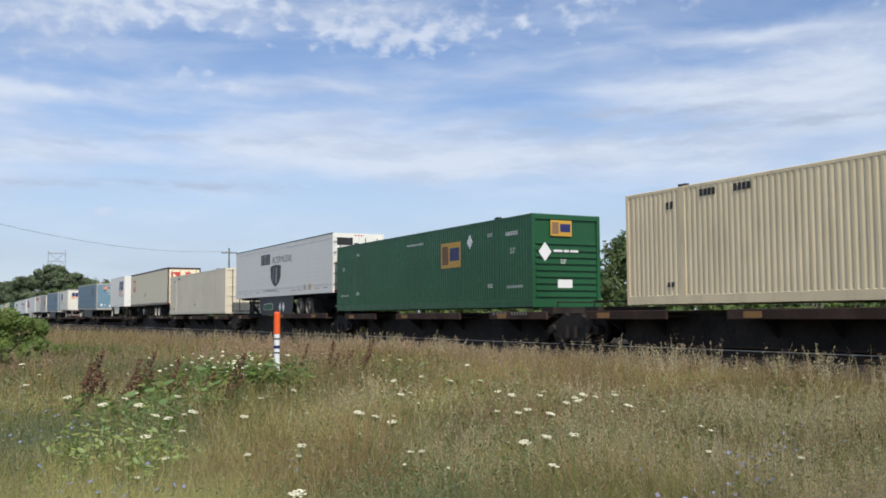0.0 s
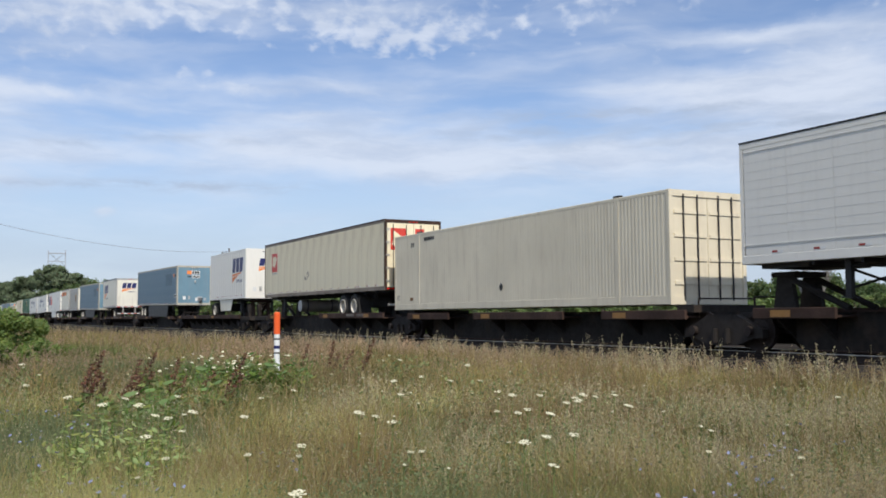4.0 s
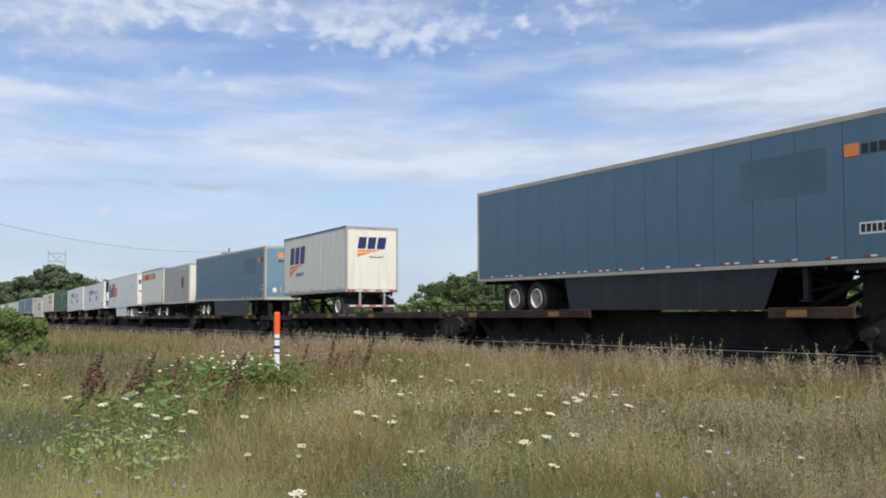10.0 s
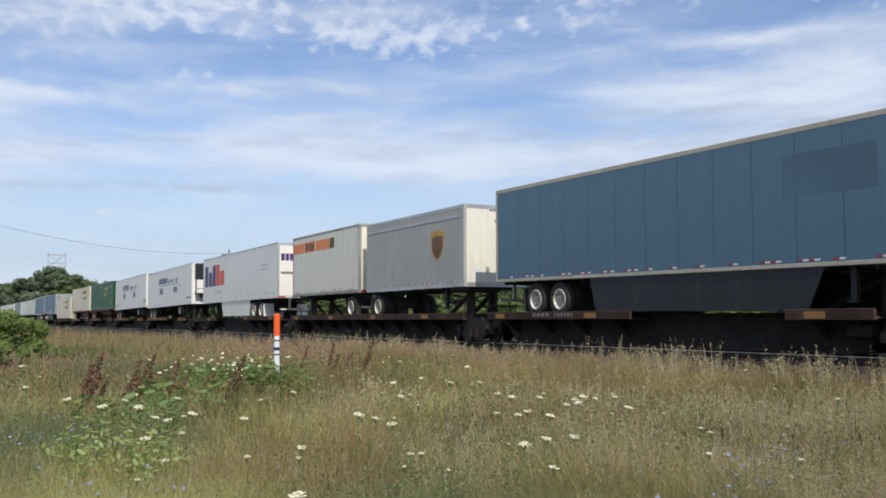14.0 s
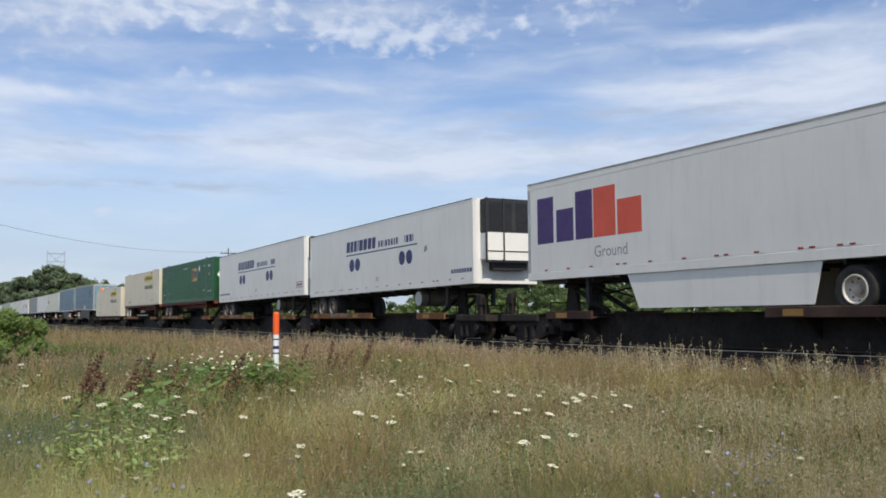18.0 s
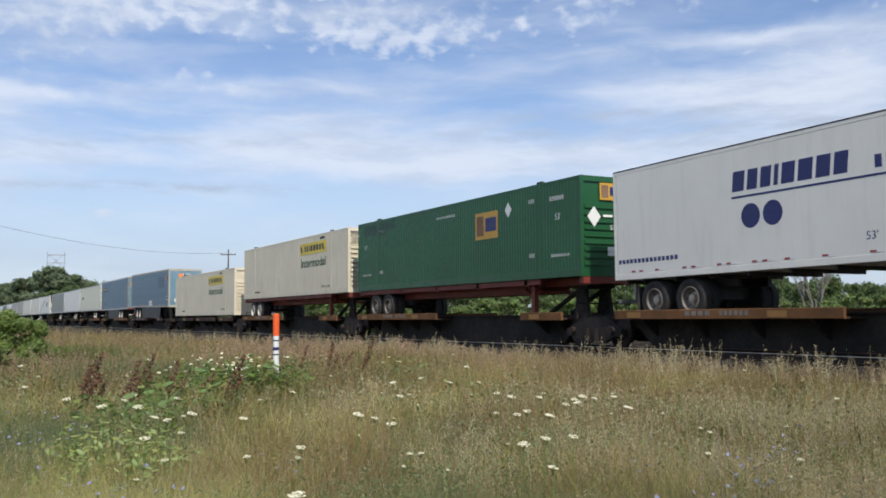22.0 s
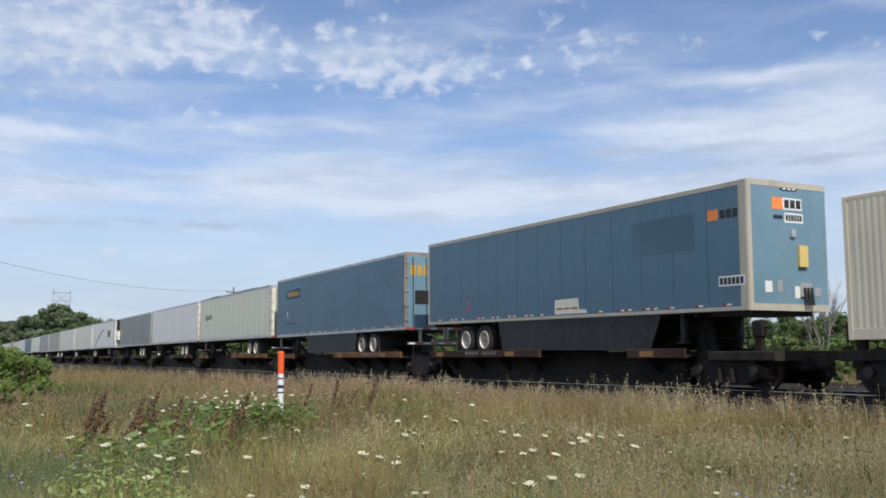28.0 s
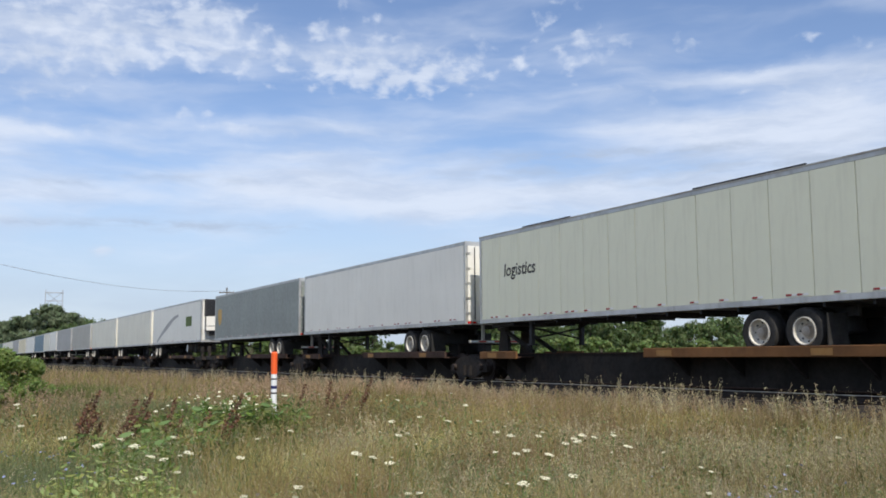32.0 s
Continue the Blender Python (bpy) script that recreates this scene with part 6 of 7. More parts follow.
def build_trees():
    kinds = [tree(1, 6.2, 2.6, "leafy green tree at the far field edge", M["leaf"]), tree(2, 4.6, 3.0, "broad green shrub at the far field edge", M["leaf"], base=0.05),
             tree(3, 5.2, 2.4, "green tree with a ragged crown behind the track", M["leaf"], base=0.08), tree(4, 3.6, 2.4, "pale green shrub behind the track", M["leaf_light"], base=0.03, lumps=26),
             tree(5, 7.8, 1.8, "tall dark green tree behind the track", M["leaf"], lumps=44, base=0.15), tree(6, 10.5, 7.0, "large broad-crowned tree far beyond the meadow", M["leaf_far"], lumps=70, per=170, size=0.25)]
    for k in kinds:
        k["group"] = "trees behind the track"
    rng = random.Random(12)
    used = set()

    def put(k, az, dist, scale=1.0):
        x, y = direction(az, dist)
        m = Matrix.Translation((x, y, rise(y) - 0.05)) @ Matrix.Rotation(rng.uniform(0, 6.28), 4, "Z") @ Matrix.Diagonal((scale, scale, scale, 1))
        if k in used:
            copy_thing(kinds[k], m).matrix_basis = m
        else:
            used.add(k)
            kinds[k].matrix_basis = m

    tall = {0: 6.2, 1: 4.6, 2: 5.2, 3: 3.6}

    def put_el(k, az, dist, el):
        put(k, az, dist, (dist * math.tan(radians(el)) + 1.35) / tall[k])

    put(4, -51.3, 72, 0.98)
    put_el(0, -53.0, 74, 2.9), put_el(2, -49.7, 72, 2.6), put_el(2, -52.2, 66, 2.2)
    # the hedge line behind the track, nearer shrubs before it
    for i in range(96):
        az = -84 + i * 0.54 + rng.uniform(-0.2, 0.2)
        dist = 78 + 10 * math.sin(i * 0.7) + rng.uniform(-4, 4) + max(0.0, -az - 62) * 2.2
        put_el((1, 2, 0, 1, 2)[i % 5], az, max(dist, 26.0 / math.cos(radians(az))), rng.uniform(0.5, 0.8) if -65.6 < az < -63.5 else rng.uniform(1.45, 2.35) + (0.4 if -63.5 < az < -58 else 0))
    for i in range(40):
        az = -78 + i * 1.1 + rng.uniform(-0.4, 0.4)
        put_el(3, az, max(rng.uniform(50, 64), 25.0 / math.cos(radians(az))), rng.uniform(0.4, 1.3))
    # the big trees where the line goes out of sight
    for az, dist, el in ((-84.2, 300, 3.1), (-85.6, 330, 2.5), (-83.2, 310, 2.5), (-86.5, 560, 2.15), (-82.6, 330, 1.7), (-87.0, 700, 2.1)):
        put(5, az, dist, (dist * math.tan(radians(el)) + 1.35) / 11.0)
    x, y = direction(-40.7, 56)
    dead_tree(x, y, 7.6)


def build_distance():
    # lattice tower over the trees
    x, y = direction(-84.15, 400)
    t = thing("power_tower", "grey steel lattice transmission tower far away", "power tower", at=(x, y, 0))
    s = Shape()
    for sx in (-1, 1):
        for sy in (-1, 1):
            s.tube((sx * 3.3, sy * 1.0, 0), (sx * 3.1, sy * 0.8, 28.3), 0.17, 5)
    for k in range(5):
        z = 1.0 + k * 5.3
        for sy in (-0.9, 0.9):
            s.tube((-3.2, sy, z), (3.2, sy, z + 5.3), 0.06, 4)
            s.tube((3.2, sy, z), (-3.2, sy, z + 5.3), 0.06, 4)
    part("lattice", s, M["tower"], t)
    part("cross_arm", Shape().tube((-3.4, 0, 27.2), (3.4, 0, 27.2), 0.24, 5).tube((-3.4, 0, 24.0), (3.4, 0, 24.0), 0.17, 5), M["tower"], t)
    t.rotation_euler.z = radians(84)
    # utility poles and their wire
    x, y = direction(-74.7, 160)
    p = thing("utility_pole", "weathered wooden utility pole with a cross arm", "utility pole", at=(x, y, 0))
    part("pole_shaft", Shape().tube((0, 0, -0.2), (0, 0, 13.1), 0.16, 8, 0.11), M["pole"], p)
    part("cross_arm", Shape().box(-1.25, 1.25, -0.07, 0.07, 12.2, 12.36), M["pole"], p)
    for k in (-1.1, -0.45, 0.45, 1.1):
        part("insulator", Shape().tube((k, 0, 12.36), (k, 0, 12.6), 0.06, 6), M["lattice"], p)
    p.rotation_euler.z = radians(70)
    x2, y2 = direction(-91.5, 105)
    w = thing("overhead_wire", "thin dark overhead wire sagging between poles", "wire")
    s = Shape()
    a, b = Vector((x, y, 12.6)), Vector((x2, y2, 13.2))
    pts = [a.lerp(b, i / 20) - Vector((0, 0, 1.7 * 4 * (i / 20) * (1 - i / 20))) for i in range(21)]
    s.sweep(pts, 0.030)
    part("cable", s, M["tower"], w)
    p2 = copy_thing(p, pose(x2, y2, 0.6, 0, 0, 60))


def build_post():
    x, y = -13.30, 4.35
    g = rise(y, x)
    t = thing("marker_post", "orange and white plastic utility marker post in the grass", "marker post", at=(x, y, g))
    top = 1.73 - g
    part("white_sleeve", Shape().tube((0, 0, -0.1), (0, 0, top - 0.32), 0.043, 14), M["plastic"], t, "white plastic lower sleeve", True)
    part("orange_cap", Shape().tube((0, 0, top - 0.32), (0, 0, top - 0.02), 0.046, 14).tube((0, 0, top - 0.02), (0, 0, top), 0.046, 14, 0.03), M["flame"], t, "bright orange cap", True)
    d = Vector((13.3, -4.35, 0)).normalized()
    for k, (z, h, m) in enumerate(((top - 0.40, 0.02, "ink"), (top - 0.53, 0.045, "navy"), (top - 0.60, 0.02, "ink"))):
        part("warning_band", Shape().tube((0, 0, z), (0, 0, z + h), 0.0445, 14), M[m], t)
    return t


def blades(rng, x, y, z, h, w, lean):
    """Grass blades: five corners each, bent over towards the tip."""
    n = len(x)
    a = rng.uniform(0, 2 * math.pi, n)
    side = np.stack([np.cos(a), np.sin(a), np.zeros(n)], 1) * (w * 0.5)[:, None]
    b = rng.uniform(0, 2 * math.pi, n)
    bend = np.stack([np.cos(b), np.sin(b), np.zeros(n)], 1) * (lean * h)[:, None]
    p = np.stack([x, y, z], 1)
    up = np.zeros((n, 3))
    up[:, 2] = h
    mid = p + up * 0.6 + bend * 0.35
    tip = p + up * np.sqrt(np.maximum(0.2, 1 - lean ** 2))[:, None] + bend
    v = np.stack([p - side, p + side, mid + side * 0.8, mid - side * 0.8, tip], 1).reshape(-1, 3)
    k = np.arange(n)[:, None] * 5
    loops = np.concatenate([k + np.array([[0, 1, 2, 3]]), k + np.array([[3, 2, 4]])], 1).ravel()
    starts = (np.arange(n)[:, None] * 7 + np.array([[0, 4]])).ravel()
    return v, loops, starts, tip


def grass_mesh(name, v, loops, starts, mat):
    me = bpy.data.meshes.new(name)
    me.vertices.add(len(v))
    me.vertices.foreach_set("co", v.astype(np.float32).ravel())
    me.loops.add(len(loops))
    me.loops.foreach_set("vertex_index", loops.astype(np.int32))
    me.polygons.add(len(starts))
    me.polygons.foreach_set("loop_start", starts.astype(np.int32))
    me.update(calc_edges=True)
    me.materials.append(mat)
    return me


def rise_all(y, x):
    return 0.30 * np.clip(np.maximum((y - 1.0) / 12.0, (-x - 3.0) / 13.0), 0, 1) ** 1.2


def sector(rng, n, r0, r1, a0=-96.0, a1=-30.0, power=1.6):
    """Places in the meadow between the camera and the track, thinning out with distance."""
    r = r0 + (r1 - r0) * rng.uniform(0, 1, n) ** power
    a = np.radians(rng.uniform(a0, a1, n) + rng.normal(size=n) * 9.0)
    x, y = r * np.sin(a), r * np.cos(a)
    ok = (y < 14.2) | (y > 28.5)
    return x[ok], y[ok], r[ok]


def stuff(name, me, label, category):
    return tagged(new(name, me), label, category, kind="stuff")


def clump_noise(x, y, s, seed):
    return np.array([noise.noise(Vector((a * s, b * s, seed))) for a, b in zip(x, y)])


def build_meadow():
    rng = np.random.default_rng(21)
    # leaf blades: green below, straw above; one green and one dry sheet of growth
    parts = [sector(rng, 185000, 1.6, 24.0, power=1.15), sector(rng, 60000, 20.0, 90.0, power=1.3), sector(rng, 60000, 0.7, 32.0, -180.0, 180.0, 0.8)]
    x, y, r = (np.concatenate([q[i] for q in parts]) for i in range(3))
    c = 0.5 * clump_noise(x, y, 0.5, 3.0) + 0.8 * clump_noise(x, y, 1.7, 7.0)
    e = clump_noise(x, y, 0.16, 11.0)
    dry = rng.uniform(0, 1, len(x)) < np.clip(0.20 + 1.3 * c + 0.9 * e + 0.016 * r + 0.06 * np.clip(y - 9.0, 0, 4), 0.06, 0.9)
    h = rng.uniform(0.26, 0.60, len(x)) * np.clip(1 + 1.6 * c, 0.35, 1.6) * np.clip(1.0 - 0.075 * (y - 9.0), 0.68, 1.0)
    w = rng.uniform(0.0035, 0.0085, len(x)) * np.clip(r / 7.0, 0.9, 5.0)
    lean = rng.uniform(0.1, 0.75, len(x))
    z = rise_all(y, x) - 0.02
    for name, mask, mat, label in (("green_grass", ~dry, M["grass_green"], "green grass blades of an uncut meadow"), ("dry_grass", dry, M["grass_dry"], "dry straw-coloured grass of an uncut meadow")):
        v, l, s, _ = blades(rng, x[mask], y[mask], z[mask], h[mask], w[mask], lean[mask])
        stuff(name, grass_mesh(name, v, l, s, mat), label, "grass")
    # pale tussocks, thickest near the camera where the weeds begin
    a, b = sector(rng, 420, 4.5, 13.0, -91.0, -32.0, 1.1), sector(rng, 300, 4.8, 8.4, -92.0, -70.0, 1.0)
    cx, cy, cr = (np.concatenate([a[i], b[i]]) for i in range(3))
    left = np.degrees(np.arctan2(cx, cy)) < -74.0
    keep = (clump_noise(cx, cy, 0.45, 17.0) > 0.05) | (left & (cr < 8.4))
    cx, cy, cr = cx[keep], cy[keep], cr[keep]
    per = 70
    x, y = (np.repeat(q, per) + rng.normal(size=len(q) * per) * 0.07 for q in (cx, cy))
    r = np.repeat(cr, per)
    v, l, s, _ = blades(rng, x, y, rise_all(y, x) - 0.02, rng.uniform(0.42, 0.74, len(x)), rng.uniform(0.003, 0.006, len(x)) * np.clip(r / 7, 0.9, 2), rng.uniform(0.15, 0.8, len(x)))
    stuff("grass_tussocks", grass_mesh("grass_tussocks", v, l, s, M["grass_pale"]), "pale yellow-green tussocks of long grass", "grass")
    # small leaves of low herbs between the blades
    x, y, r = sector(rng, 90000, 2.0, 26.0, power=1.2)
    low = y < 12.4
    x, y, r = x[low], y[low], r[low]
    c = clump_noise(x, y, 0.7, 5.0)
    keep = rng.uniform(0, 1, len(x)) < np.clip(0.45 + 1.5 * c, 0.05, 1)
    x, y, r = x[keep], y[keep], r[keep]
    n = len(x)
    cen = np.stack([x, y, rise_all(y, x) + rng.uniform(0.12, 0.60, n) * np.clip(1.0 - 0.12 * (y - 8.0), 0.5, 1.0)], 1)
    a = rng.normal(size=(n, 3))
    a /= np.linalg.norm(a, axis=1)[:, None]
    b = np.cross(a, rng.normal(size=(n, 3)))
    b /= np.linalg.norm(b, axis=1)[:, None]
    size = (0.020 * rng.uniform(0.5, 1.4, n) * np.clip(r / 8, 0.9, 2.0))[:, None]
    stuff("meadow_herbs", quads_mesh("meadow_herbs", cen, a * size, b * size * 0.45, M["herb"]), "small grey-green leaves of meadow herbs", "herbs")
    # seeding stems with airy panicles
    parts = [sector(rng, 22000, 2.2, 26.0, power=1.15), sector(rng, 9000, 22.0, 80.0, power=1.2), sector(rng, 9000, 1.2, 30.0, -180.0, 180.0, 0.8)]
    x, y, r = (np.concatenate([q[i] for q in parts]) for i in range(3))
    c = 0.6 * clump_noise(x, y, 0.35, 8.0) + 0.6 * clump_noise(x, y, 1.1, 4.0)
    keep = rng.uniform(0, 1, len(x)) < np.clip(0.42 + 2.0 * c, 0.06, 1)
    x, y, r, c = x[keep], y[keep], r[keep], c[keep]
    h = rng.uniform(0.44, 0.78, len(x)) * (1 + 0.6 * c) * np.clip(1.0 - 0.06 * (y - 9.0), 0.74, 1.0)
    v, l, s, tip = blades(rng, x, y, rise_all(y, x) - 0.02, h, 0.0040 * np.clip(r / 6, 0.9, 4.0), rng.uniform(0.02, 0.3, len(x)))
    stuff("grass_stems", grass_mesh("grass_stems", v, l, s, M["seed"]), "thin dry grass stems standing above the meadow", "grass stems")
    # bleached stalks and dark low leaves that break up the nearer growth
    sx, sy, sr = sector(rng, 9000, 5.0, 13.0, -84.0, -34.0, 1.1)
    keep = rng.uniform(0, 1, len(sx)) < np.clip(0.3 + 2.2 * clump_noise(sx, sy, 0.9, 21.0), 0.03, 1)
    sx, sy, sr = sx[keep], sy[keep], sr[keep]
    v, l, s, stalk_tip = blades(rng, sx, sy, rise_all(sy, sx) - 0.02, rng.uniform(0.45, 0.84, len(sx)), 0.0050 * np.clip(sr / 7, 0.9, 2.0), rng.uniform(0.05, 0.6, len(sx)))
    stuff("bleached_stalks", grass_mesh("bleached_stalks", v, l, s, M["fringe"]), "bleached straw stalks standing in the meadow", "grass stalks")
    panicles(rng, "bleached_heads", stalk_tip, sr, 14, 0.16, 0.030, 0.0075, M["fringe"], "bleached seed heads in the meadow")
    sx, sy, sr = sector(rng, 60000, 5.0, 13.0, -84.0, -34.0, 1.1)
    keep = rng.uniform(0, 1, len(sx)) < np.clip(-0.15 + 2.6 * clump_noise(sx, sy, 0.8, 33.0), 0.0, 1)
    sx, sy, sr = sx[keep], sy[keep], sr[keep]
    k = len(sx)
    cen = np.stack([sx, sy, rise_all(sy, sx) + rng.uniform(0.25, 0.62, k)], 1)
    a = rng.normal(size=(k, 3))
    a /= np.linalg.norm(a, axis=1)[:, None]
    b = np.cross(a, rng.normal(size=(k, 3)))
    b /= np.linalg.norm(b, axis=1)[:, None]
    size = (0.017 * rng.uniform(0.5, 1.4, k))[:, None]
    stuff("dark_herbs", quads_mesh("dark_herbs", cen, a * size, b * size * 0.4, M["grass_grey"]), "dark green low herbs among the grass", "herbs")
    far = (r > 15.0) & (x < -11.0)
    panicles(rng, "seed_heads", tip[~far], r[~far], 17, 0.26, 0.026, 0.0066, M["seed"], "airy tan and russet grass seed heads")
    panicles(rng, "far_seed_heads", tip[far], r[far], 22, 0.30, 0.040, 0.0075, M["seed_far"], "hazy russet seed heads of the far meadow")
    # a taller, branching fringe along the foot of the track bed
    n = 3400
    x, y = np.concatenate([rng.uniform(-60, 6, 1700), rng.uniform(-170, -45, n - 1700)]), rng.uniform(11.6, 14.0, n)
    r = np.hypot(x, y)
    c = clump_noise(x, y, 0.8, 2.0)
    keep = rng.uniform(0, 1, n) < np.clip(0.14 + 2.4 * c, 0.02, 1)
    x, y, r, c = x[keep], y[keep], r[keep], c[keep]
    h = rng.uniform(0.48, 0.80, len(x)) * (1 + 0.5 * c)
    v, l, s, tip = blades(rng, x, y, rise_all(y, x) - 0.02, h, 0.004 * np.clip(r / 6, 0.9, 4.0), rng.uniform(0.02, 0.35, len(x)))
    stuff("fringe_stems", grass_mesh("fringe_stems", v, l, s, M["fringe"]), "tall dry weed stems along the track bed", "weed stems")
    panicles(rng, "fringe_heads", tip, r, 14, 0.34, 0.050, 0.0045, M["fringe"], "loose branching seed heads along the track bed")
    # feathery branching weeds in clumps: pale ones towards the track, tan, russet and grey-green ones in the open meadow
    def spots(n, a0, a1, r0, r1, y_most, cut, seed):
        a, r = np.radians(rng.uniform(a0, a1, n)), rng.uniform(r0, r1, n)
        x, y = r * np.sin(a), r * np.cos(a)
        keep = (y < y_most) & (clump_noise(x, y, 0.55, seed) > cut)
        return x[keep], y[keep]

    x, y = rng.uniform(-34, 3.5, 280), rng.uniform(11.4, 13.9, 280)
    keep = clump_noise(x, y, 0.5, 51.0) > -0.12
    feathery(rng, "track_weeds", x[keep], y[keep], (0.58, 0.98), 0.60, 9, 15, 0.075, M["fringe"], "pale feathery weeds along the track bed")
    x, y = spots(520, -54.0, -33.0, 4.9, 12.5, 12.6, -0.05, 53.0)
    more = spots(160, -47.0, -34.0, 4.3, 7.4, 12.6, -0.2, 54.0)
    x, y = np.concatenate([x, more[0]]), np.concatenate([y, more[1]])
    feathery(rng, "pale_weeds", x, y, (0.50, 0.78), 0.45, 13, 20, 0.036, M["fringe"], "pale dry feathery weeds in the meadow")
    x, y = spots(420, -80.0, -38.0, 6.0, 14.0, 12.0, 0.0, 57.0)
    feathery(rng, "tan_weeds", x, y, (0.52, 0.76), 0.40, 12, 20, 0.030, M["seed"], "tan feathery weeds in the meadow")
    x, y = spots(560, -68.0, -33.0, 4.8, 11.0, 11.5, -0.05, 59.0)
    feathery(rng, "green_weeds", x, y, (0.42, 0.68), 0.45, 12, 18, 0.034, M["grass_grey"], "grey-green feathery weeds in the meadow")
    # patches of fresher grass
    for k, (az, dist, rad, n, mat, h0) in enumerate(((-84.5, 9.2, 1.5, 7000, M["grass_grey"], 0.66), (-88.0, 8.0, 1.2, 5000, M["grass_grey"], 0.62), (-62.0, 5.9, 0.8, 4200, M["grass_grey"], 0.58), (-57.0, 5.6, 0.7, 3600, M["grass_green"], 0.56),
                                                      (-80.5, 17.0, 1.6, 5000, M["grass_grey"], 0.70), (-84.6, 22.0, 1.3, 3600, M["grass_green"], 0.85), (-83.4, 25.0, 1.4, 3600, M["grass_green"], 0.75), (-82.3, 28.0, 1.3, 2600, M["grass_green"], 0.65), (-47.5, 6.6, 0.9, 4000, M["grass_green"], 0.58), (-85.0, 5.4, 1.1, 9500, M["grass_pale"], 0.72), (-77.5, 5.3, 0.8, 6000, M["grass_pale"], 0.66), (-71.0, 5.0, 0.6, 2500, M["grass_pale"], 0.58))):
        cx, cy = direction(az, dist)
        x, y = cx + rng.normal(size=n) * rad * 0.5, cy + rng.normal(size=n) * rad * 0.5
        v, l, s, _ = blades(rng, x, y, rise_all(y, x) - 0.02, h0 * rng.uniform(0.55, 1.12, n), rng.uniform(0.004, 0.008, n) * max(0.9, dist / 7), rng.uniform(0.1, 0.6, n))
        stuff("grass_patch", grass_mesh("grass_patch", v, l, s, mat), "soft patch of fresher grass in the meadow", "grass")


def feathery(rng, name, x, y, heights, spread, stems, twigs, size, mat, label):
    """Clumps of branching weeds: stems fanning out from one root, short twigs all along their upper part."""
    n = len(x)
    base = np.repeat(np.stack([x, y, rise_all(y, x) - 0.02], 1), stems, 0)
    m = n * stems
    h = np.repeat(rng.uniform(*heights, n), stems) * rng.uniform(0.6, 1.0, m)
    far = np.clip(np.hypot(base[:, 0], base[:, 1]) / 8.0, 0.8, 3.0)
    a, lean = rng.uniform(0, 2 * math.pi, m), rng.uniform(0.03, spread, m)
    tip = base + np.stack([np.cos(a) * lean * h, np.sin(a) * lean * h, h], 1)
    base = base + np.stack([np.cos(a), np.sin(a), 0 * a], 1) * 0.05
    b = rng.uniform(0, 2 * math.pi, m)
    wide = np.stack([np.cos(b), np.sin(b), 0 * b], 1) * (0.0022 * far)[:, None]
    stalk = np.stack([base - wide, base + wide, tip + wide * 0.4, tip - wide * 0.4], 1).reshape(-1, 3)
    k = rng.uniform(0.38, 1.0, (m, twigs, 1))
    c, e = rng.uniform(0, 2 * math.pi, (m, twigs, 1)), rng.uniform(0.3, 1.3, (m, twigs, 1))
    way = np.concatenate([np.cos(c) * np.cos(e), np.sin(c) * np.cos(e), np.sin(e)], 2)
    long = size * (1.45 - k) * rng.uniform(0.5, 1.3, (m, twigs, 1))
    root = base[:, None, :] + (tip - base)[:, None, :] * k
    across = np.cross(way, rng.normal(size=(m, twigs, 3)))
    across = across / np.linalg.norm(across, axis=2)[:, :, None] * (0.0038 * far)[:, None, None]
    end = root + way * long
    twig = np.stack([root - across * 0.3, end - across, end + way * 0.006, end + across], 2).reshape(-1, 3)
    stuff(name, loose_mesh(name, np.concatenate([stalk, twig]), m + m * twigs, 4, mat), label, "weeds")


def panicles(rng, name, tip, r, per, drop, wide, size, mat, label):
    k = rng.uniform(0, 1, (len(tip), per, 1))
    d = rng.normal(size=(len(tip), per, 3)) * np.array((1, 1, 0.6)) * wide
    cen = (tip[:, None, :] - np.array((0, 0, 1)) * k * drop + d * (0.3 + k)).reshape(-1, 3)
    n = len(cen)
    a = rng.normal(size=(n, 3)) * np.array((0.6, 0.6, 1.0))
    a /= np.linalg.norm(a, axis=1)[:, None]
    b = np.cross(a, rng.normal(size=(n, 3)))
    b /= np.linalg.norm(b, axis=1)[:, None]
    sz = (size * rng.uniform(0.6, 1.4, n) * np.repeat(np.clip(r / 7, 0.9, 3.6), per))[:, None]
    stuff(name, quads_mesh(name, cen, a * sz, b * sz * 0.4, mat), label, "seed heads")


def umbel(seed, h, rad):
    """A white flat-topped flower on a thin branching stem."""
    rng = random.Random(seed)
    t = thing("white_wildflower", "white flat-topped wildflower on a thin green stem", "wildflower", "white wildflowers in the meadow")
    part("stem", Shape().tube((0, 0, 0), (0.02, 0.01, h - 0.05), 0.004, 5, 0.003), M["weed"], t)
    rays, s = Shape(), Shape()
    for i in range(34):
        a, q = rng.uniform(0, 6.28), rad * math.sqrt(rng.uniform(0.02, 1))
        x, y = 0.02 + q * math.cos(a) * 0.86, 0.01 + q * math.sin(a)
        z = h - 0.10 * q - 0.24 * q * math.cos(a) + rng.uniform(-0.004, 0.004)
        if i < 9:
            rays.tube((0.02, 0.01, h - 0.05), (x, y, z - 0.004), 0.0012, 3)
        rr = rad * rng.uniform(0.15, 0.27)
        s.prism([(x + rr * math.cos(k * 1.047), y + rr * math.sin(k * 1.047), z) for k in range(6)], [(x + 0.6 * rr * math.cos(k * 1.047), y + 0.6 * rr * math.sin(k * 1.047), z + rr * 0.45) for k in range(6)])
    tagged(part("flower_stalk", rays, M["weed"], t), kind="stuff")
    tagged(part("umbel", s, M["petal"], t), "cream white lacy flower head", kind="stuff")
    return t


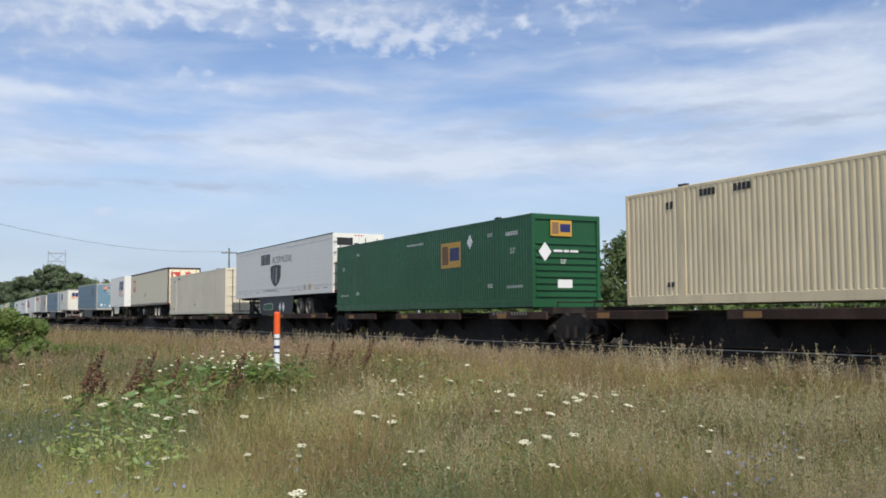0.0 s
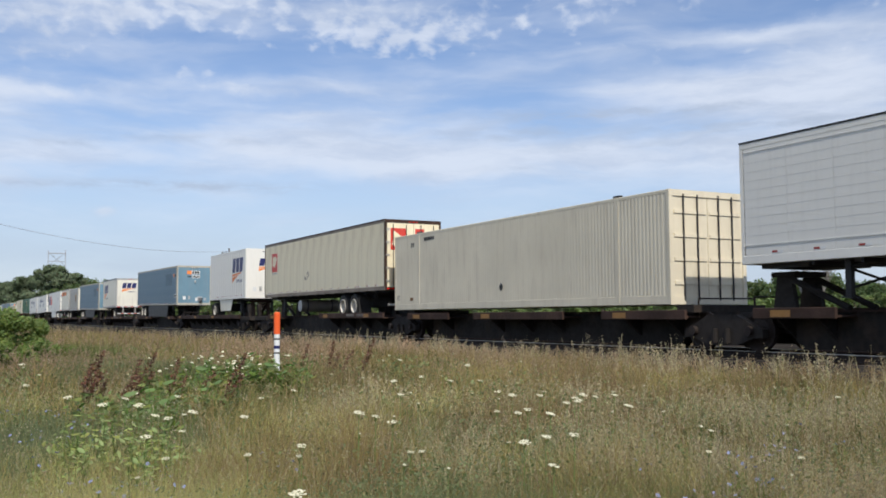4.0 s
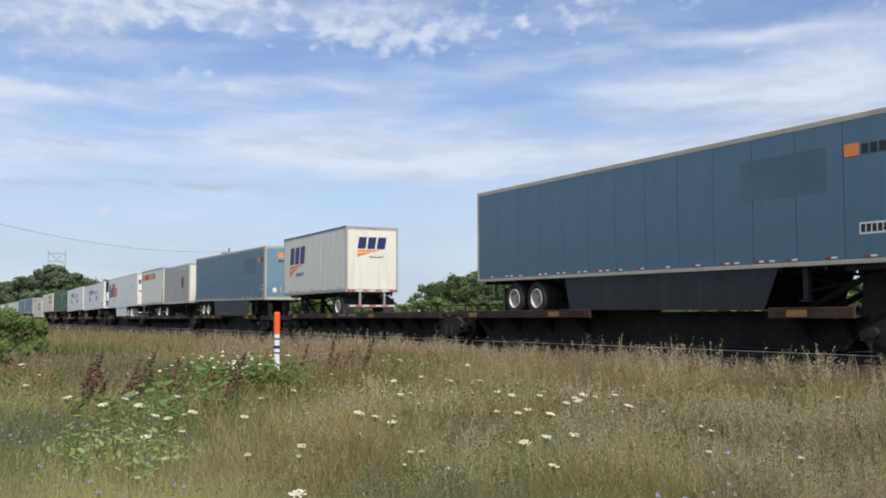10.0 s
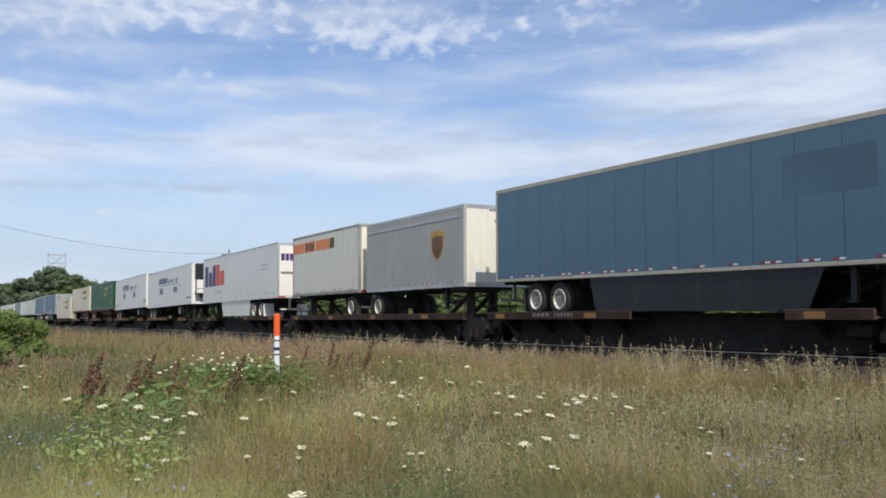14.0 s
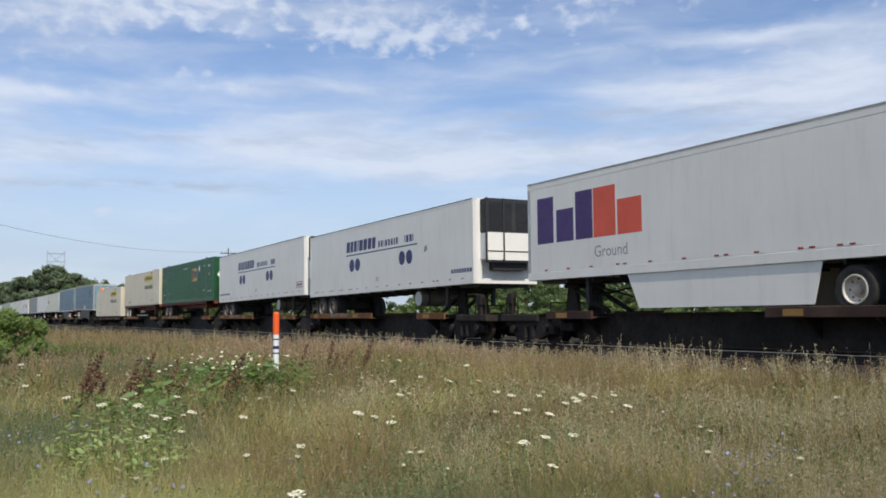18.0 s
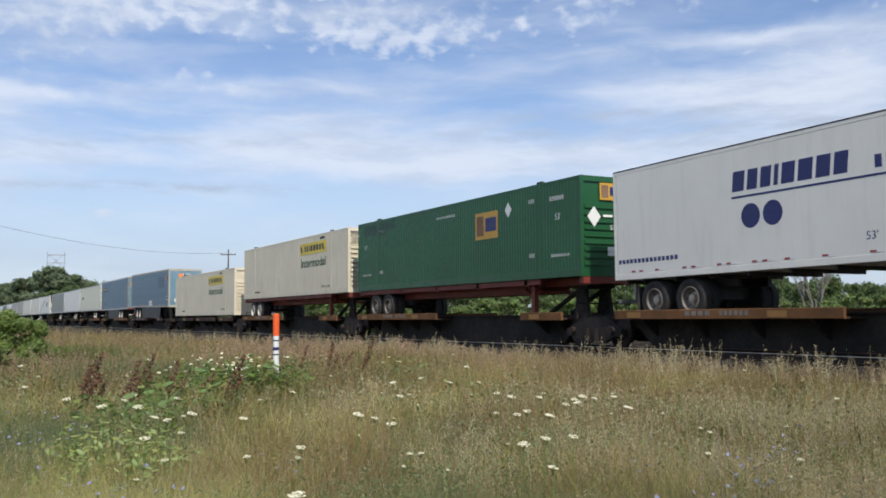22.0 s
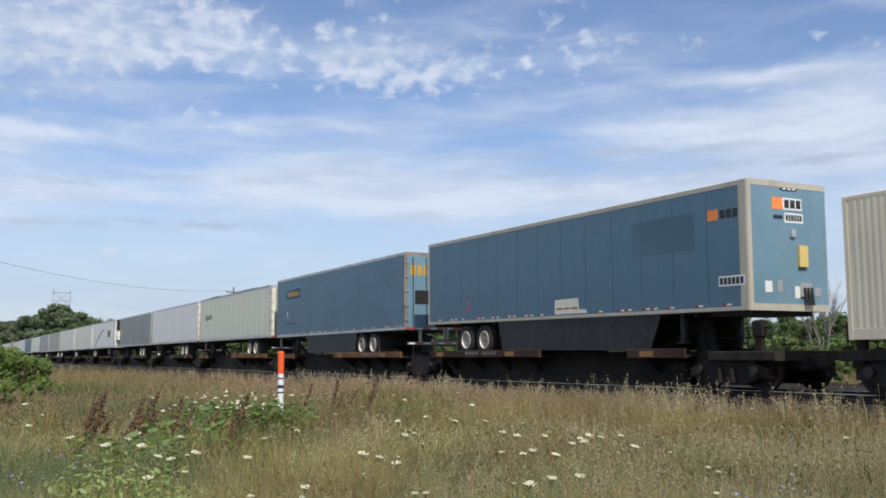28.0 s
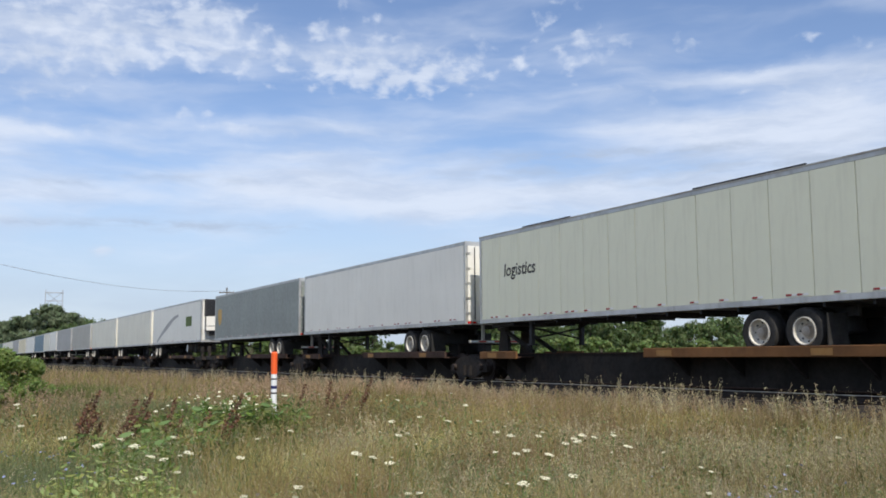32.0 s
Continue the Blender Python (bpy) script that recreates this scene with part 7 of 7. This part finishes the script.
def leafy_weed(seed, h, width, leaf_len, mat, blossom):
    """A bushy broad-leaved weed: stems, many folded leaves and, on some, small white blossoms."""
    rng = np.random.default_rng(seed)
    t = thing("leafy_weed", "bushy green broad-leaved weed" + (" with small white blossoms" if blossom else " with large pale leaves"), "weed", "leafy weeds in the meadow")
    s, cs = Shape(), []
    for i in range(9):
        a = rng.uniform(0, 6.28)
        top = Vector((width * math.cos(a) * rng.uniform(0.2, 1), width * math.sin(a) * rng.uniform(0.2, 1), h * rng.uniform(0.7, 1.0)))
        s.tube((top.x * 0.2, top.y * 0.2, 0), top, 0.006, 5, 0.003)
        for k in np.linspace(0.3, 1, 16):
            cs.append(np.array((top.x * (0.2 + 0.8 * k), top.y * (0.2 + 0.8 * k), top.z * k)) + rng.normal(size=3) * 0.045)
    tagged(part("stem", s, M["weed"], t), kind="stuff")
    c = np.array(cs)
    n = len(c)
    a = rng.normal(size=(n, 3)) * np.array((1, 1, 0.45))
    a /= np.linalg.norm(a, axis=1)[:, None]
    b = np.cross(a, np.array((0, 0, 1.0)) + rng.normal(size=(n, 3)) * 0.5)
    b /= np.linalg.norm(b, axis=1)[:, None]
    sz = leaf_len * rng.uniform(0.5, 1.2, (n, 1))
    ob = tagged(new("foliage", oval_mesh("foliage", c, a * sz, b * sz * 0.38, mat)), kind="stuff")
    ob.parent = t
    if blossom:
        s = Shape()
        for i in range(11):
            x, y = rng.normal(size=2) * width * 0.55
            z = h * rng.uniform(0.85, 1.08)
            rr = rng.uniform(0.014, 0.026)
            s.prism([(x + rr * math.cos(k * 1.047), y + rr * math.sin(k * 1.047), z) for k in range(6)], [(x + 0.6 * rr * math.cos(k * 1.047), y + 0.6 * rr * math.sin(k * 1.047), z + rr * 0.5) for k in range(6)])
        tagged(part("blossom", s, M["petal"], t), kind="stuff")
    return t


def dock(seed, h, spikes):
    """A russet seeding dock: upright spikes crowded with small seeds."""
    rng = np.random.default_rng(seed)
    t = thing("dock_plant", "russet brown dock plant with upright seed spikes", "dock plant", "dock plants in the meadow")
    s, cs = Shape(), []
    for i in range(spikes):
        tip = Vector((rng.uniform(-0.05, 0.12), rng.uniform(0.18, 0.52) + 0.12 * i, h * rng.uniform(0.74, 1.0)))
        s.tube((0, 0, 0), tip, 0.006, 5, 0.003)
        for k in np.linspace(0.60, 1, 190):
            cs.append(np.array((tip.x * k, tip.y * k, tip.z * k)) + rng.normal(size=3) * np.array((0.017, 0.017, 0.012)) * (1.9 - k))
    tagged(part("stem", s, M["dock"], t), kind="stuff")
    c = np.array(cs)
    n = len(c)
    a = rng.normal(size=(n, 3))
    a /= np.linalg.norm(a, axis=1)[:, None]
    b = np.cross(a, rng.normal(size=(n, 3)))
    b /= np.linalg.norm(b, axis=1)[:, None]
    sz = 0.0145 * rng.uniform(0.6, 1.4, (n, 1))
    ob = tagged(new("seed_spike", quads_mesh("seed_spike", c, a * sz, b * sz * 0.7, M["dock"])), kind="stuff")
    ob.parent = t
    return t


def chicory(seed, h):
    """A thin branching plant with open blue flowers."""
    rng = random.Random(seed)
    t = thing("blue_wildflower", "thin wildflower with open blue blossoms", "wildflower", "blue wildflowers in the meadow")
    s, f = Shape(), Shape()
    for i in range(5):
        x, y, z = rng.uniform(-0.12, 0.12), rng.uniform(-0.12, 0.12), h * rng.uniform(0.75, 1.0)
        s.tube((x * 0.1, y * 0.1, 0), (x, y, z), 0.0035, 4, 0.002)
        face = Matrix.Rotation(rng.uniform(0.2, 1.1), 3, Vector((rng.uniform(-1, 1), rng.uniform(-1, 1), 0)))
        for k in range(9):
            a = k * 0.698
            p, q = face @ Vector((math.cos(a), math.sin(a), 0.1)), face @ Vector((-math.sin(a), math.cos(a), 0))
            c = Vector((x, y, z))
            f.add([c, c + p * 0.010 + q * 0.0035, c + p * 0.016, c + p * 0.010 - q * 0.0035], [(0, 1, 2, 3)])
    tagged(part("stem", s, M["weed"], t), kind="stuff")
    tagged(part("blossom", f, M["chicory"], t), kind="stuff")
    return t


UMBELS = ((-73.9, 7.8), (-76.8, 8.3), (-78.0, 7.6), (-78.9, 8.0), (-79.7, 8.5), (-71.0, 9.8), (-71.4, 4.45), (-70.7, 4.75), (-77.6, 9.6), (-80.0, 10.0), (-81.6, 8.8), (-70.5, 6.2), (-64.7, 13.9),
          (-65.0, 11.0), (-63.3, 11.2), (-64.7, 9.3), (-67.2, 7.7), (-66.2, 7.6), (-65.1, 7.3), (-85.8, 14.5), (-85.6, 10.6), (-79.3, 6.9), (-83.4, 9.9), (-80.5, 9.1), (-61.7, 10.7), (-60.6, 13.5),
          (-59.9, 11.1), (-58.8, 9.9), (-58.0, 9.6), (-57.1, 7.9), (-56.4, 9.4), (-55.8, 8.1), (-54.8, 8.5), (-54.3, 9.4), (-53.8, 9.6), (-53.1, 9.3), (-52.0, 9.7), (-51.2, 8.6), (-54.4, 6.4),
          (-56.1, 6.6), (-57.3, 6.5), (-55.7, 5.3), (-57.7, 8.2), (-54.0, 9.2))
BLUES = ((-83.0, 9.7), (-82.6, 9.2), (-82.8, 8.7), (-82.5, 10.3), (-85.1, 9.1), (-79.0, 7.0), (-78.6, 7.2), (-86.5, 10.6), (-71.8, 7.2), (-77.7, 6.1), (-44.1, 6.6), (-43.7, 6.1), (-43.3, 8.0),
         (-43.2, 6.3), (-47.0, 6.3), (-44.5, 6.8), (-45.7, 6.1), (-45.4, 7.1), (-46.5, 5.7), (-48.0, 5.4), (-42.6, 7.0), (-43.6, 7.3), (-50.5, 7.2), (-39.4, 8.0))
DOCKS = ((-84.3, 11.6), (-83.6, 11.4), (-83.0, 11.6), (-81.4, 12.0), (-80.9, 12.2), (-78.6, 11.6), (-76.6, 11.2), (-71.0, 15.9), (-69.1, 15.9), (-67.9, 14.9))
WEEDS = ((-71.1, 13.4), (-71.9, 13.1), (-72.8, 13.1), (-73.6, 13.5), (-74.4, 13.2), (-75.2, 13.5), (-76.0, 13.2), (-76.8, 12.7), (-74.8, 11.8), (-75.8, 11.2), (-76.8, 11.0), (-77.8, 11.0), (-78.6, 10.6),
         (-79.3, 10.5), (-80.3, 10.3), (-81.2, 9.7), (-79.1, 9.0), (-78.2, 9.5))
PALE_WEEDS = ((-81.6, 8.5), (-81.2, 8.1), (-82.0, 7.6), (-81.0, 7.5), (-80.2, 7.7), (-81.6, 7.0), (-80.5, 7.0))


def plant(kinds, places, rng, lo, hi, jitter=0.0, turn=3.14):
    """Sets one plant of the kinds, in turn, at each place (azimuth, distance)."""
    for i, (az, dist) in enumerate(places):
        x, y = direction(az, dist)
        x, y = x + rng.uniform(-jitter, jitter), y + rng.uniform(-jitter, jitter)
        k, f = kinds[i % len(kinds)], rng.uniform(lo, hi)
        m = Matrix.Translation((x, y, rise(y, x) - 0.01)) @ Matrix.Rotation(rng.uniform(-turn, turn), 4, "Z") @ Matrix.Diagonal((f, f, f, 1))
        if k.location.length > 0.1:
            copy_thing(k, m).matrix_basis = m
        else:
            k.matrix_basis = m


def build_plants():
    rng = random.Random(31)
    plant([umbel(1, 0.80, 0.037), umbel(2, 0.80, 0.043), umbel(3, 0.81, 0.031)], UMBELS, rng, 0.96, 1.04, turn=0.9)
    small = [(-87 + 52 * rng.random(), 6.0 + 12 * rng.random() ** 1.3) for i in range(70)]
    plant([umbel(4, 0.66, 0.017), umbel(5, 0.70, 0.023)], small, rng, 0.9, 1.05, turn=0.9)
    plant([chicory(1, 0.62), chicory(2, 0.64)], BLUES, rng, 0.95, 1.05)
    plant([chicory(3, 0.60)], [(-87 + 8 * rng.random(), 6 + 5 * rng.random()) for i in range(12)] + [(-50 + 12 * rng.random(), 5 + 4 * rng.random()) for i in range(5)], rng, 0.9, 1.1)
    plant([dock(1, 1.00, 2), dock(2, 0.94, 1), dock(3, 0.98, 3)], DOCKS, rng, 1.0, 1.12, turn=0.5)
    w = [leafy_weed(1, 0.78, 0.34, 0.05, M["weed"], True), leafy_weed(2, 0.72, 0.38, 0.055, M["weed"], True), leafy_weed(3, 0.70, 0.32, 0.06, M["weed"], False)]
    low = [leafy_weed(6, 0.74, 0.36, 0.052, M["weed"], False), w[2]]
    plant(low, [p for p in WEEDS for i in range(4 if p[1] > 12.5 else 1)], rng, 0.92, 1.18, 0.3)
    plant(w[:2], [(-73.2, 13.3), (-73.8, 13.0), (-74.4, 13.3), (-75.0, 13.0), (-75.7, 13.2), (-76.4, 12.9)], rng, 1.05, 1.25, 0.2)
    plant([leafy_weed(4, 0.80, 0.26, 0.042, M["pale_leaf"], False), leafy_weed(5, 0.74, 0.28, 0.046, M["pale_leaf"], False)], [p for p in PALE_WEEDS for i in range(2)], rng, 0.7, 1.0, 0.35)


def build_bushes():
    """The rounded shrub and the low brambles at the meadow's edge, before the line."""
    rng = random.Random(5)
    a = tree(41, 1.9, 1.5, "rounded dense green shrub at the meadow edge", M["shrub"], per=560, lumps=30, size=0.036, name="shrub", base=0.05)
    b = tree(42, 1.25, 1.3, "low green bramble at the meadow edge", M["shrub"], per=480, lumps=22, size=0.034, name="shrub", base=0.05)
    a["group"] = b["group"] = "shrubs at the meadow edge"
    done = set()
    for k, az, dist, f in ((a, -86.9, 20.0, 0.82), (a, -88.6, 19.0, 0.92), (a, -85.6, 21.5, 0.72), (b, -85.0, 22.5, 0.70), (a, -90.5, 20.0, 1.05), (b, -85.6, 18.5, 0.75), (b, -87.5, 17.5, 0.85)):
        x, y = direction(az, dist)
        m = Matrix.Translation((x, y, rise(y, x))) @ Matrix.Rotation(rng.uniform(0, 6.28), 4, "Z") @ Matrix.Diagonal((f, f, f, 1))
        if k in done:
            copy_thing(k, m).matrix_basis = m
        else:
            done.add(k)
            k.matrix_basis = m


def build_brambles():
    """Low dark brambles along the far side of the track bed."""
    rng = random.Random(8)
    first = tree(44, 1.15, 1.2, "low dark green bramble beyond the track bed", M["leaf"], per=70, lumps=22, size=0.09, name="bramble", base=0.02)
    first["group"] = "brambles beyond the track"
    for i in range(44):
        f = rng.uniform(0.85, 1.1)
        m = Matrix.Translation((-2.0 - i * 1.75 + rng.uniform(-0.4, 0.4), 29.0 + rng.uniform(-0.4, 0.6), 0.25)) @ Matrix.Rotation(rng.uniform(0, 6.28), 4, "Z") @ Matrix.Diagonal((f * 1.2, f * 1.2, f, 1))
        if i == 0:
            first.matrix_basis = m
        else:
            copy_thing(first, m).matrix_basis = m


build_trees()
build_brambles()
build_distance()
build_bushes()
build_post()
build_plants()
build_meadow()


# ---- movement ----
def motions():
    """The whole train rolls past, slowing slightly."""
    times = [2.0 * i for i in range(17)]
    for ob, x, z in AXLES:
        rows = []
        for i in range(481):
            t = i / 15
            roll = (10.1908 * (t - 16) - 0.006446 * (t - 16) ** 2) / 0.46
            rows.append((t, Matrix.Translation((x, 0, z)) @ Matrix.Rotation(roll, 4, "Y")))
        walk(ob, rows)
    for ob, x16, tilt in MOVERS:
        walk(ob, [(t, pose(x16 + 10.1908 * (t - 16) - 0.006446 * (t - 16) ** 2, MID, 2.0 - 2.0 * math.cos(radians(tilt)), 0, tilt, 0)) for t in times])


motions()
